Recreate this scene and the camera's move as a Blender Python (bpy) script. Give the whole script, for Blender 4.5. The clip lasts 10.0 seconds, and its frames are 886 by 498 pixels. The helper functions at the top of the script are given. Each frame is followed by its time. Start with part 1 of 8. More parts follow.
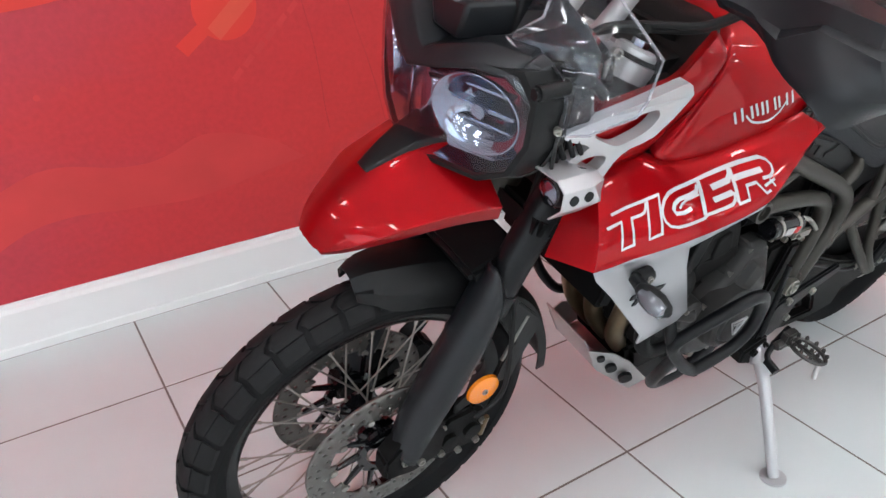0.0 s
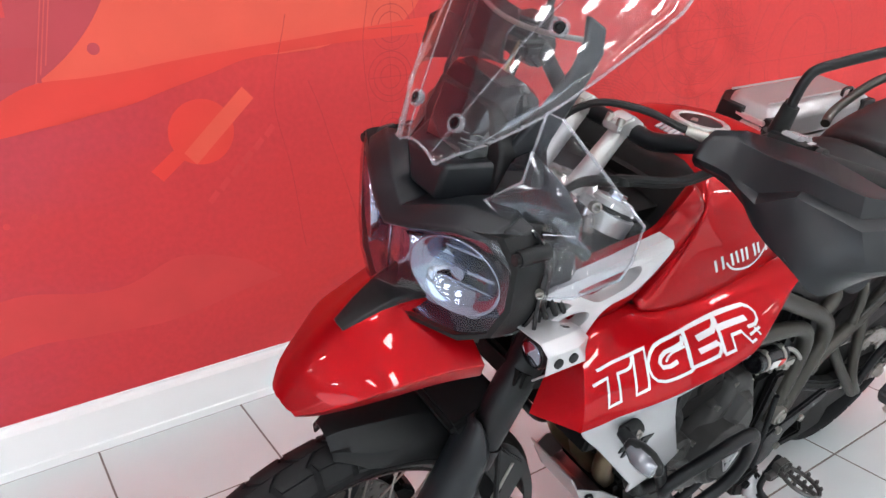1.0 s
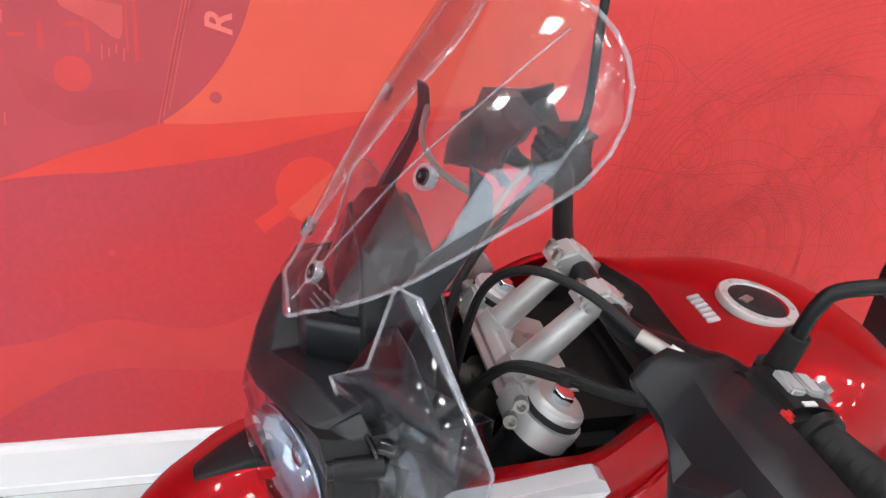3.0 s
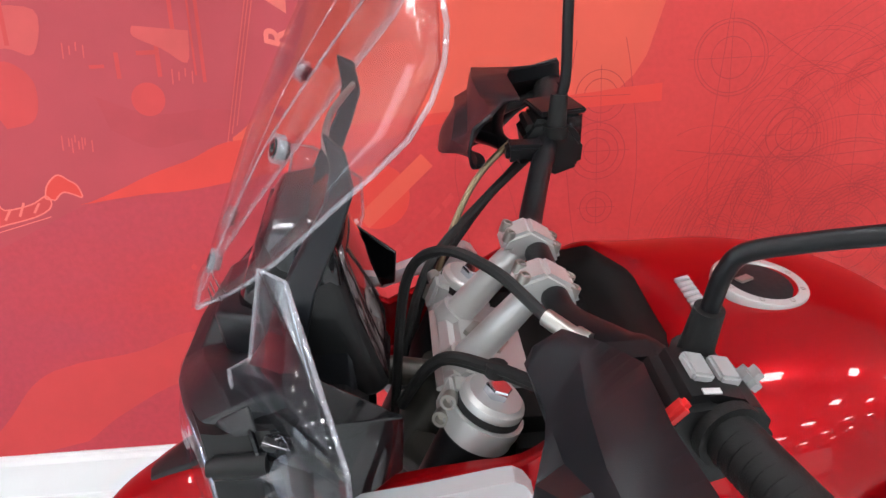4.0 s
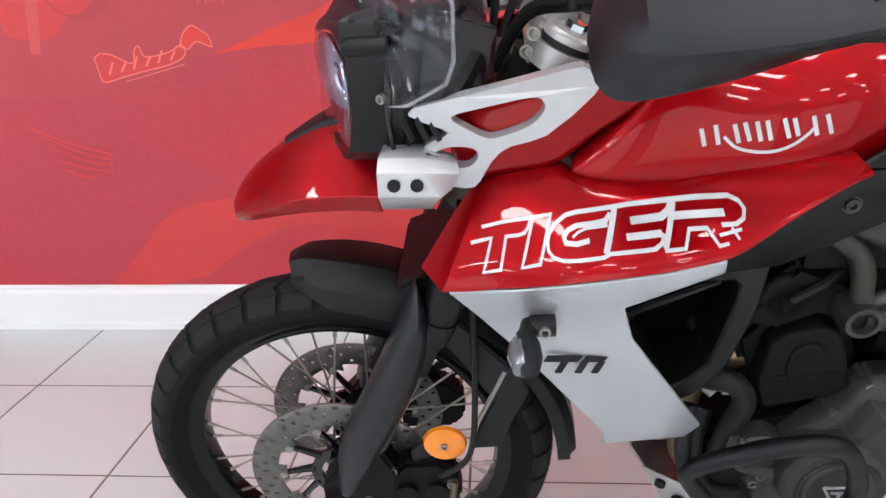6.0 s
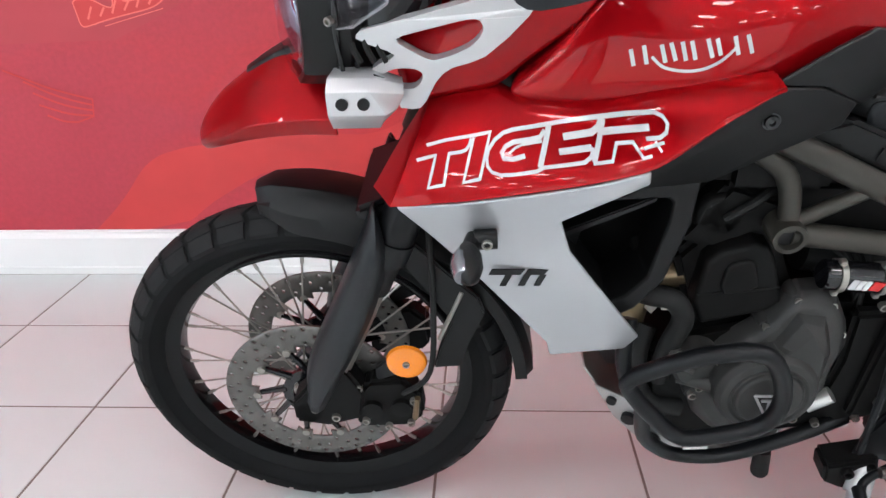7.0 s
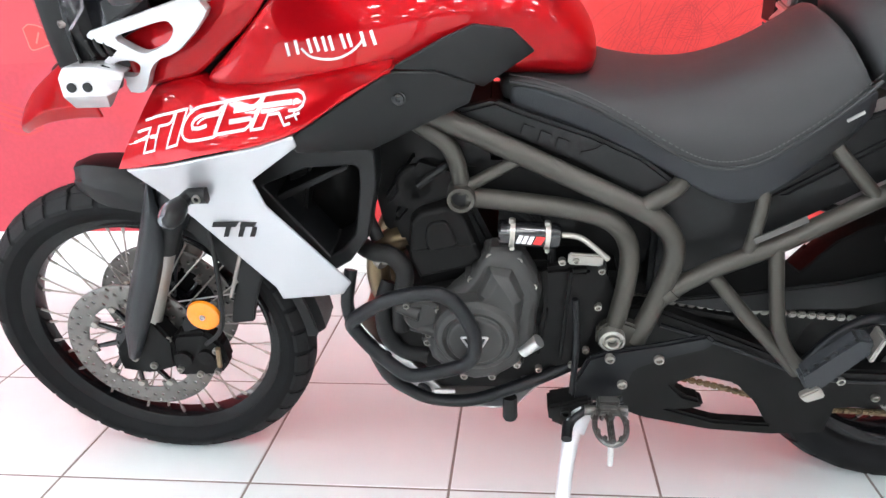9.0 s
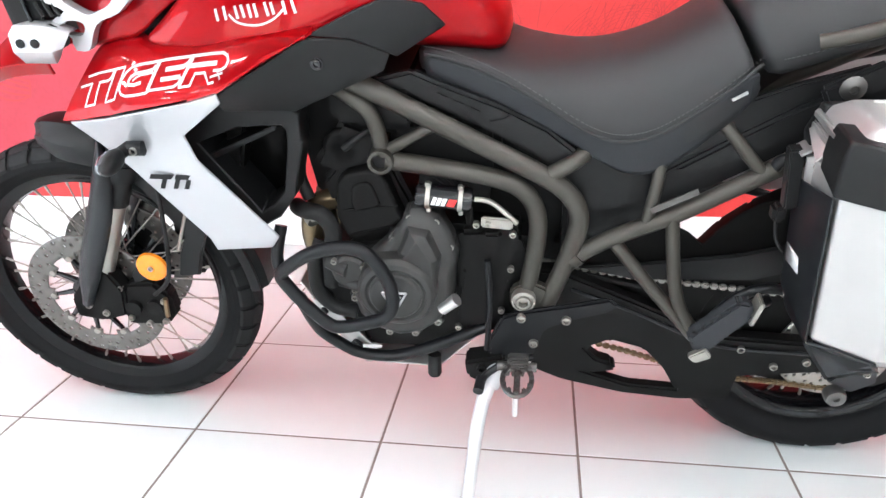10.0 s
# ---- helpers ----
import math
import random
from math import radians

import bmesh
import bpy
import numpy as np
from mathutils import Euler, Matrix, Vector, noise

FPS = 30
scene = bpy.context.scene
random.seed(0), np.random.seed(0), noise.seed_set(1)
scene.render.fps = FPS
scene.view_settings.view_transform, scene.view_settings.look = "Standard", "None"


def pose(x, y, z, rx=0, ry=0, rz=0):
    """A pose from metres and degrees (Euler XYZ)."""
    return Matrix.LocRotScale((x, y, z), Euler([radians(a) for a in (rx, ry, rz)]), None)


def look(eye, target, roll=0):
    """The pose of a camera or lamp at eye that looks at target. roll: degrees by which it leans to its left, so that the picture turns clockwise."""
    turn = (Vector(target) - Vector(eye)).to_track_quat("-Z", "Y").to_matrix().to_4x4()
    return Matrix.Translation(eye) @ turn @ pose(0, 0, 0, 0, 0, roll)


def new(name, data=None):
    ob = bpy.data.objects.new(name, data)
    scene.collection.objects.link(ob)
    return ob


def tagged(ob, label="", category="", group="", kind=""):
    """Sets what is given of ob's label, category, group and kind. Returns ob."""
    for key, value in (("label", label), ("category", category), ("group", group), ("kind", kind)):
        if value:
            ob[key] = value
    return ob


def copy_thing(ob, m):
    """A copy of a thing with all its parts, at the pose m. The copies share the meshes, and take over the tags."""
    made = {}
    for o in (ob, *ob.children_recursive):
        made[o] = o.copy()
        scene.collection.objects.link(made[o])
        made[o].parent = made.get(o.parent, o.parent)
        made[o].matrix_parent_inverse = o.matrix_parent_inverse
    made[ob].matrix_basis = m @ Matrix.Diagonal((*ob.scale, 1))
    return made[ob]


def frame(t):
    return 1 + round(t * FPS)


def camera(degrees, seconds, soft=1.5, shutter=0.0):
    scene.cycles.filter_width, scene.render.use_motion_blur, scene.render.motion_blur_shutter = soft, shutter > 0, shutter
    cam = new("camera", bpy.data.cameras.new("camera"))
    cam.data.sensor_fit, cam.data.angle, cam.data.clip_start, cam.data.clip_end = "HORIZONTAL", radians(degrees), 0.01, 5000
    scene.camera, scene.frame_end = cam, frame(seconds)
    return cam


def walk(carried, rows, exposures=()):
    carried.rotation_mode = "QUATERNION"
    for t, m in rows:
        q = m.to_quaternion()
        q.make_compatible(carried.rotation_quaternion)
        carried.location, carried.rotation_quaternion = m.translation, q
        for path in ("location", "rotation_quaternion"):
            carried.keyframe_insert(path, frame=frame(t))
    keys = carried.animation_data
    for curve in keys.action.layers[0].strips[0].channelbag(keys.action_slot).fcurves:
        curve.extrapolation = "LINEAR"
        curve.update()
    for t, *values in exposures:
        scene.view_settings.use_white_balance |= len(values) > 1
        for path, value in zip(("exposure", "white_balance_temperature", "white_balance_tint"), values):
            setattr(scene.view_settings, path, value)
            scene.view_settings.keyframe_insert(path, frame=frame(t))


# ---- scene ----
cam = camera(61.7, 10.0)
PATH = [
    (0, (-0.646, -0.949, 1.305), (0.275, 0.562, 0.372), -1.4),
    (0.1, (-0.641, -0.926, 1.321), (0.316, 0.595, 0.442), -1.7),
    (0.5, (-0.631, -0.917, 1.342), (0.367, 0.628, 0.557), -1.1),
    (1, (-0.611, -0.893, 1.377), (0.418, 0.666, 0.663), -1.4),
    (1.5, (-0.488, -0.82, 1.393), (0.529, 0.766, 0.721), -0.9),
    (2, (-0.317, -0.725, 1.382), (0.529, 0.954, 0.7), -1.3),
    (2.5, (-0.247, -0.787, 1.415), (0.431, 0.987, 0.786), -0.7),
    (2.7, (-0.225, -0.835, 1.435), (0.387, 0.969, 0.825), 2.0),
    (3.8, (0.058, -0.796, 1.41), (0.231, 1.112, 0.835), -2.0),
    (4, (0.07, -0.815, 1.39), (0.181, 1.101, 0.825), -2.5),
    (4.5, (0.065, -0.924, 1.323), (0.034, 0.991, 0.746), -3.8),
    (5, (0.076, -1.014, 1.247), (0.009, 0.892, 0.643), -3.9),
    (5.5, (0.075, -1.03, 1.167), (-0.022, 0.878, 0.577), -3.0),
    (6, (0.057, -1.064, 1.098), (-0.076, 0.828, 0.462), -1.6),
    (6.1, (0.058, -1.068, 1.083), (-0.076, 0.818, 0.43), -1.5),
    (6.2, (0.052, -1.085, 1.076), (-0.067, 0.798, 0.414), -1.2),
    (7.3, (0.166, -1.13, 1.062), (0.048, 0.719, 0.307), -1.8),
    (7.5, (0.208, -1.112, 1.042), (0.142, 0.747, 0.307), -2.7),
    (8, (0.379, -1.099, 0.991), (0.301, 0.771, 0.284), -3.4),
    (8.5, (0.498, -1.169, 0.996), (0.381, 0.693, 0.275), -4.6),
    (9, (0.616, -1.341, 1.026), (0.395, 0.535, 0.367), -2.3),
    (9.5, (0.735, -1.425, 1.005), (0.492, 0.445, 0.34), -0.7),
    (10, (0.781, -1.433, 1.002), (0.542, 0.433, 0.323), -0.3),
]
walk(cam, [(t, look(eye, target, roll)) for t, eye, target, roll in PATH], exposures=[(0, -0.26), (0.5, -0.03), (1.5, -0.01), (2.5, -0.02), (4.0, -0.05), (5.0, -0.12), (6.0, -0.16), (7.5, -0.16), (8.0, 0.14), (8.5, 0.48), (9.0, 0.66), (10.0, 0.74)])


# ---- light and air ----
world = bpy.data.worlds.new("world")
scene.world = world
world.use_nodes = True
wn = world.node_tree.nodes
sky = wn.new("ShaderNodeTexSky")
sky.sky_type, sky.sun_disc, sky.sun_elevation, sky.sun_rotation = "NISHITA", False, radians(40), radians(200)
world.node_tree.links.new(sky.outputs[0], wn["Background"].inputs[0])
wn["Background"].inputs[1].default_value = 0.12

ROOM_X0, ROOM_X1, ROOM_Y0, WALL_Y, ROOM_Z = -4.6, 6.0, -6.2, 1.33, 2.9
LEAN, CONTACT_Y = 13.0, 0.165
PANEL_LIGHT = 47.0
WINDOW_LIGHT = 26.0
WEST_LIGHT = 26.0


# ---- materials ----
def mat(name, color, rough=0.5, metal=0.0, coat=0.0, var=0.12, scale=6.0, bump=0.0, bscale=180.0, rvar=0.08, emit=0.0, island=0.0, spec=0.5):
    m = bpy.data.materials.new(name)
    m.use_nodes = True
    nt = m.node_tree
    n, l = nt.nodes, nt.links
    p = n["Principled BSDF"]
    p.inputs["Metallic"].default_value = metal
    p.inputs["Specular IOR Level"].default_value = spec
    p.inputs["Coat Weight"].default_value = coat
    p.inputs["Coat Roughness"].default_value = 0.02
    tc = n.new("ShaderNodeTexCoord")
    big = n.new("ShaderNodeTexNoise")
    big.inputs["Scale"].default_value, big.inputs["Detail"].default_value = scale, 4.0
    l.new(tc.outputs["Object"], big.inputs["Vector"])
    ramp = n.new("ShaderNodeMixRGB")
    ramp.inputs[1].default_value = (*[c * (1 - var) for c in color], 1)
    ramp.inputs[2].default_value = (*[min(1, c * (1 + var)) for c in color], 1)
    l.new(big.outputs["Fac"], ramp.inputs[0])
    out = ramp.outputs[0]
    if island:
        info = n.new("ShaderNodeObjectInfo")
        hs = n.new("ShaderNodeHueSaturation")
        mp = n.new("ShaderNodeMapRange")
        mp.inputs["To Min"].default_value, mp.inputs["To Max"].default_value = 1 - island, 1 + island
        l.new(info.outputs["Random"], mp.inputs["Value"])
        l.new(mp.outputs[0], hs.inputs["Value"])
        l.new(out, hs.inputs["Color"])
        out = hs.outputs[0]
    l.new(out, p.inputs["Base Color"])
    fine = n.new("ShaderNodeTexNoise")
    fine.inputs["Scale"].default_value, fine.inputs["Detail"].default_value = bscale, 3.0
    l.new(tc.outputs["Object"], fine.inputs["Vector"])
    mr = n.new("ShaderNodeMapRange")
    mr.inputs["To Min"].default_value, mr.inputs["To Max"].default_value = max(0.02, rough - rvar), min(1, rough + rvar)
    l.new(fine.outputs["Fac"], mr.inputs["Value"])
    l.new(mr.outputs[0], p.inputs["Roughness"])
    if bump:
        b = n.new("ShaderNodeBump")
        b.inputs["Strength"].default_value, b.inputs["Distance"].default_value = bump, 0.001
        l.new(fine.outputs["Fac"], b.inputs["Height"])
        l.new(b.outputs[0], p.inputs["Normal"])
    if emit:
        p.inputs["Emission Color"].default_value = (*color, 1)
        p.inputs["Emission Strength"].default_value = emit
    return m


def clear_mat(name, tint, edge=0.5, gloss=0.015, base=0.055):
    """Thin clear plastic: see-through, with gloss that grows towards a glancing view."""
    m = bpy.data.materials.new(name)
    m.use_nodes = True
    nt = m.node_tree
    n, l = nt.nodes, nt.links
    n.remove(n["Principled BSDF"])
    tr, gl, lw, mx = n.new("ShaderNodeBsdfTransparent"), n.new("ShaderNodeBsdfGlossy"), n.new("ShaderNodeLayerWeight"), n.new("ShaderNodeMixShader")
    lw.inputs["Blend"].default_value = 0.5
    pw, ml = n.new("ShaderNodeMath"), n.new("ShaderNodeMath")
    pw.operation, ml.operation = "POWER", "MULTIPLY_ADD"
    pw.inputs[1].default_value = 4.0
    ml.inputs[1].default_value, ml.inputs[2].default_value = edge, base
    tr.inputs[0].default_value = (*tint, 1)
    gl.inputs["Roughness"].default_value = gloss
    l.new(lw.outputs["Facing"], pw.inputs[0])
    l.new(pw.outputs[0], ml.inputs[0])
    l.new(ml.outputs[0], mx.inputs[0])
    l.new(tr.outputs[0], mx.inputs[1])
    l.new(gl.outputs[0], mx.inputs[2])
    l.new(mx.outputs[0], n["Material Output"].inputs[0])
    return m


RED = mat("red_lacquer", (0.300, 0.0020, 0.0048), 0.30, 0.48, 0.42, 0.05, 3.0, 0.0, 900.0, 0.05, spec=0.12)
RED.node_tree.nodes["Principled BSDF"].inputs["Specular Tint"].default_value = (1.0, 0.25, 0.25, 1)
BLACK = mat("black_moulded_plastic", (0.0078, 0.0080, 0.0084), 0.40, 0, 0, 0.2, 9.0, 0.15, 1400.0, 0.06, spec=0.24)
BLACK_SOFT = mat("black_rubber_grip", (0.008, 0.008, 0.008), 0.6, 0, 0, 0.15, 9.0, 0.4, 900.0, spec=0.3)
GLOSS_BLACK = mat("gloss_black", (0.005, 0.005, 0.006), 0.10, 0, 0.3, 0.1, 9.0, spec=0.4)
RIM = mat("satin_black_rim", (0.0035, 0.0035, 0.004), 0.14, 0, 0.0, 0.1, 9.0, spec=0.22)
TYRE = mat("tyre_rubber", (0.0115, 0.0115, 0.012), 0.62, 0, 0, 0.25, 14.0, 0.3, 700.0, spec=0.15)
SILVER = mat("silver_paint", (0.46, 0.47, 0.49), 0.36, 0.65, 0.4, 0.04, 4.0, 0.0, 1500.0, 0.05)
YOKE = mat("cast_silver_yoke", (0.48, 0.48, 0.47), 0.34, 0.5, 0, 0.06, 10.0, 0.15, 700.0)
BRACKET = mat("pale_silver_cast", (0.52, 0.52, 0.53), 0.36, 0.5, 0, 0.05, 8.0, 0.1, 900.0)
ALU = mat("brushed_aluminium", (0.66, 0.65, 0.64), 0.34, 0.9, 0, 0.06, 12.0, 0.12, 500.0)
CASE = mat("rough_aluminium_case", (0.46, 0.455, 0.45), 0.40, 0.75, 0, 0.06, 10.0, 0.3, 700.0)
DISC = mat("ground_disc_steel", (0.150, 0.145, 0.135), 0.38, 0.85, 0, 0.12, 40.0, 0.15, 900.0)
# same rubber as the tread, darkened so the grooves' shade sits in the colour
CARCASS = mat("tyre_carcass", (0.0085, 0.0085, 0.009), 0.66, 0, 0, 0.25, 14.0, 0.3, 700.0, spec=0.08)
STEEL = mat("machined_steel", (0.34, 0.325, 0.295), 0.36, 0.85, 0, 0.1, 30.0, 0.1, 800.0)
PEG = mat("dark_worn_steel", (0.11, 0.107, 0.103), 0.38, 0.85, 0, 0.2, 40.0, 0.2, 700.0)
BUTTON = mat("grey_button_plastic", (0.30, 0.30, 0.30), 0.45)
SMOKE = mat("ribbed_grey_lens", (0.17, 0.18, 0.20), 0.15, 0.5, 0.5)
CHROME = mat("bright_chrome", (0.66, 0.69, 0.74), 0.12, 1.0, 0, 0.03, 8.0)
BOWL = mat("headlight_mirror", (0.34, 0.375, 0.45), 0.13, 1.0, 0, 0.05, 8.0)
TITAN = mat("titanium_grey_frame_paint", (0.047, 0.0435, 0.0365), 0.44, 0.45, 0, 0.08, 8.0, 0.2, 1200.0)
ENGINE = mat("dark_grey_engine_cast", (0.040, 0.0393, 0.0382), 0.46, 0.3, 0, 0.15, 10.0, 0.3, 900.0, spec=0.3)
ENGINE_BLK = mat("black_engine_cast", (0.0058, 0.0056, 0.0055), 0.5, 0.0, 0, 0.2, 10.0, 0.3, 700.0, spec=0.12)
POWDER = mat("black_powder_coat", (0.0048, 0.0052, 0.0062), 0.4, 0.0, 0.05, 0.12, 8.0, 0.2, 1300.0, spec=0.24)
GUARD = mat("satin_guard_plastic", (0.0078, 0.0090, 0.0110), 0.37, 0, 0.0, 0.15, 9.0, 0.2, 1400.0, 0.05, spec=0.40)
VINYL = mat("black_seat_vinyl", (0.0170, 0.0175, 0.0185), 0.5, 0, 0, 0.1, 5.0, 0.5, 700.0, spec=0.32)
VINYL_SIDE = mat("grey_seat_side_vinyl", (0.018, 0.0195, 0.0225), 0.48, 0, 0, 0.1, 5.0, 0.6, 500.0, spec=0.28)
THREAD = mat("grey_thread", (0.062, 0.062, 0.062), 0.8)
AMBER = mat("amber_reflector", (0.85, 0.24, 0.01), 0.25, 0, 0.5, 0.06, 40.0, 0.4, 350.0)
WHITE = mat("white_decal", (0.54, 0.54, 0.55), 0.3, 0, 0.4, 0.03)
# also colours the discs that stand for the dark of drilled holes
DARK_DECAL = mat("dark_decal", (0.006, 0.006, 0.007), 0.5, spec=0.3)
BRASS = mat("bronze_exhaust_pipe", (0.20, 0.15, 0.09), 0.35, 0.8, 0, 0.25, 25.0)
RED_DECAL = mat("red_decal", (0.60, 0.02, 0.02), 0.4)
CLEAR = clear_mat("clear_acrylic", (0.955, 0.955, 0.965), 0.5, 0.05, 0.07)
DEFLECT = clear_mat("clear_deflector", (0.92, 0.93, 0.955), 0.5, 0.02, 0.045)
CLEAR_EDGE = clear_mat("clear_acrylic_edge", (0.80, 0.80, 0.83), 0.7, 0.08)
# white diffuse mixed in: paints the gleam of light caught in the edges
_n, _l = CLEAR_EDGE.node_tree.nodes, CLEAR_EDGE.node_tree.links
_d, _x = _n.new("ShaderNodeBsdfDiffuse"), _n.new("ShaderNodeMixShader")
_d.inputs[0].default_value, _x.inputs[0].default_value = (0.82, 0.82, 0.86, 1), 0.14
_l.new(_n["Mix Shader"].outputs[0], _x.inputs[1])
_l.new(_d.outputs[0], _x.inputs[2])
_l.new(_x.outputs[0], _n["Material Output"].inputs[0])
LENS = clear_mat("headlight_lens", (0.92, 0.94, 0.97), 0.45, 0.02)
DASH_GLASS = mat("dark_instrument_glass", (0.03, 0.015, 0.016), 0.06, 0, 1.0, 0.1)
TILE = mat("pale_ceramic_tile", (0.620, 0.665, 0.665), 0.34, 0, 0.08, 0.05, 3.5, 0.06, 120.0, 0.08, island=0.02)
GROUT = mat("grey_brown_grout", (0.19, 0.165, 0.15), 0.85, 0, 0, 0.25, 25.0, 0.4, 600.0)
PAINT = mat("white_gloss_paint", (0.80, 0.80, 0.79), 0.35, 0, 0, 0.03, 2.0, 0.06, 90.0)
ROOM = mat("white_emulsion", (0.72, 0.72, 0.73), 0.75, 0, 0, 0.04, 1.5, 0.15, 150.0)
CEIL = mat("ceiling_tile_white", (0.70, 0.70, 0.70), 0.85, 0, 0, 0.05, 4.0, 0.3, 200.0)
GLOW = mat("lit_diffuser", (0.97, 0.975, 1.0), 0.5, emit=PANEL_LIGHT)
GLASS = clear_mat("window_glass", (0.97, 0.98, 0.975), 0.5, 0.0)


def mural_mat():
    """Printed wall picture: brush-like drifts from dark crimson to orange red."""
    m = bpy.data.materials.new("printed_red_mural")
    m.use_nodes = True
    n, l = m.node_tree.nodes, m.node_tree.links
    p = n["Principled BSDF"]
    p.inputs["Roughness"].default_value = 0.55
    tc = n.new("ShaderNodeTexCoord")
    sep = n.new("ShaderNodeSeparateXYZ")
    l.new(tc.outputs["Object"], sep.inputs[0])
    mp = n.new("ShaderNodeMapping")
    mp.inputs["Scale"].default_value = (0.9, 1.0, 2.4)
    mp.inputs["Rotation"].default_value = (0, radians(-14), 0)
    l.new(tc.outputs["Object"], mp.inputs[0])
    drift = n.new("ShaderNodeTexNoise")
    drift.inputs["Scale"].default_value, drift.inputs["Detail"].default_value, drift.inputs["Roughness"].default_value = 1.6, 5.0, 0.55
    l.new(mp.outputs[0], drift.inputs["Vector"])
    xr = n.new("ShaderNodeMapRange")
    xr.inputs["From Min"].default_value, xr.inputs["From Max"].default_value = -1.1, 0.9
    l.new(sep.outputs["X"], xr.inputs["Value"])
    add = n.new("ShaderNodeMath")
    add.operation = "MULTIPLY_ADD"
    add.inputs[1].default_value, add.inputs[2].default_value = 0.9, -0.45
    l.new(drift.outputs["Fac"], add.inputs[0])
    s = n.new("ShaderNodeMath")
    l.new(add.outputs[0], s.inputs[0])
    l.new(xr.outputs[0], s.inputs[1])
    ramp = n.new("ShaderNodeValToRGB")
    e = ramp.color_ramp.elements
    e[0].position, e[0].color = 0.0, (0.45, 0.036, 0.058, 1)
    e[1].position, e[1].color = 1.0, (0.63, 0.036, 0.034, 1)
    mid = ramp.color_ramp.elements.new(0.45)
    mid.color = (0.54, 0.030, 0.036, 1)
    l.new(s.outputs[0], ramp.inputs[0])
    weave = n.new("ShaderNodeTexNoise")
    weave.inputs["Scale"].default_value, weave.inputs["Detail"].default_value = 60.0, 3.0
    l.new(tc.outputs["Object"], weave.inputs["Vector"])
    mx = n.new("ShaderNodeMixRGB")
    mx.blend_type, mx.inputs[0].default_value = "OVERLAY", 0.16
    l.new(ramp.outputs[0], mx.inputs[1])
    l.new(weave.outputs["Fac"], mx.inputs[2])
    l.new(mx.outputs[0], p.inputs["Base Color"])
    b = n.new("ShaderNodeBump")
    b.inputs["Strength"].default_value, b.inputs["Distance"].default_value = 0.12, 0.001
    l.new(weave.outputs["Fac"], b.inputs["Height"])
    l.new(b.outputs[0], p.inputs["Normal"])
    return m


MURAL = mural_mat()
M_ORANGE = mat("mural_orange", (0.68, 0.040, 0.028), 0.55, var=0.14, scale=5.0)
M_PEACH = mat("mural_peach", (0.72, 0.085, 0.050), 0.55, var=0.12, scale=4.0)
M_WINE = mat("mural_wine", (0.455, 0.043, 0.058), 0.55, var=0.16, scale=4.0)
M_ROSE = mat("mural_rose", (0.58, 0.042, 0.042), 0.55, var=0.18, scale=6.0)
M_SHADE = mat("mural_shade", (0.44, 0.036, 0.050), 0.55, var=0.2, scale=9.0)
M_BLUSH = mat("mural_blush", (0.60, 0.075, 0.070), 0.55, var=0.18, scale=9.0)
M_LINE = mat("mural_dark_line", (0.43, 0.023, 0.028), 0.55, var=0.2, scale=20.0)
M_PALE = mat("mural_pale_line", (0.78, 0.16, 0.13), 0.55, var=0.15, scale=20.0)


# ---- mesh helpers ----
def finish(name, bm, m, parent=None, label="", sharp=38, solid=0.0, bevel=0.0, sub=0, seg=2, offset=-1.0, weigh=True):
    bmesh.ops.recalc_face_normals(bm, faces=bm.faces)
    me = bpy.data.meshes.new(name)
    bm.to_mesh(me)
    bm.free()
    for p in me.polygons:
        p.use_smooth = True
    if not sub:
        me.set_sharp_from_angle(angle=radians(sharp))
    me.materials.append(m)
    ob = new(name, me)
    ob.parent = parent
    if sub:
        s = ob.modifiers.new("sub", "SUBSURF")
        s.levels = s.render_levels = sub
    if solid:
        s = ob.modifiers.new("solid", "SOLIDIFY")
        s.thickness, s.offset = solid, offset
    if bevel:
        b = ob.modifiers.new("bevel", "BEVEL")
        b.width, b.segments, b.limit_method, b.angle_limit = bevel, seg, "ANGLE", radians(28)
    elif not sub and not solid and weigh and len(me.polygons) < 4000:
        ob.modifiers.new("normals", "WEIGHTED_NORMAL").keep_sharp = True
    if label:
        ob["label"] = label
    return ob


part = finish


def join(*bms):
    out = bmesh.new()
    for bm in bms:
        me = bpy.data.meshes.new("tmp")
        bm.to_mesh(me)
        bm.free()
        out.from_mesh(me)
        bpy.data.meshes.remove(me)
    return out


def moved(bm, m):
    bmesh.ops.transform(bm, matrix=m, verts=bm.verts)
    return bm


def mirrored(bm):
    """The same shape on the machine's other side."""
    for v in bm.verts:
        v.co.y = -v.co.y
    bmesh.ops.reverse_faces(bm, faces=bm.faces)
    return bm


def curve(pts, n=6, closed=False):
    """A smooth line through the points."""
    p = [Vector(a) for a in pts]
    if len(p) < 3:
        return p
    out, k = [], len(p)
    for i in range(k if closed else k - 1):
        if closed:
            a, b, c, d = p[i - 1], p[i], p[(i + 1) % k], p[(i + 2) % k]
        else:
            a, b, c, d = p[max(i - 1, 0)], p[i], p[i + 1], p[min(i + 2, k - 1)]
        for j in range(n):
            t = j / n
            out.append(0.5 * ((2 * b) + (c - a) * t + (2 * a - 5 * b + 4 * c - d) * t * t + (3 * b - a - 3 * c + d) * t ** 3))
    if not closed:
        out.append(p[-1])
    return out


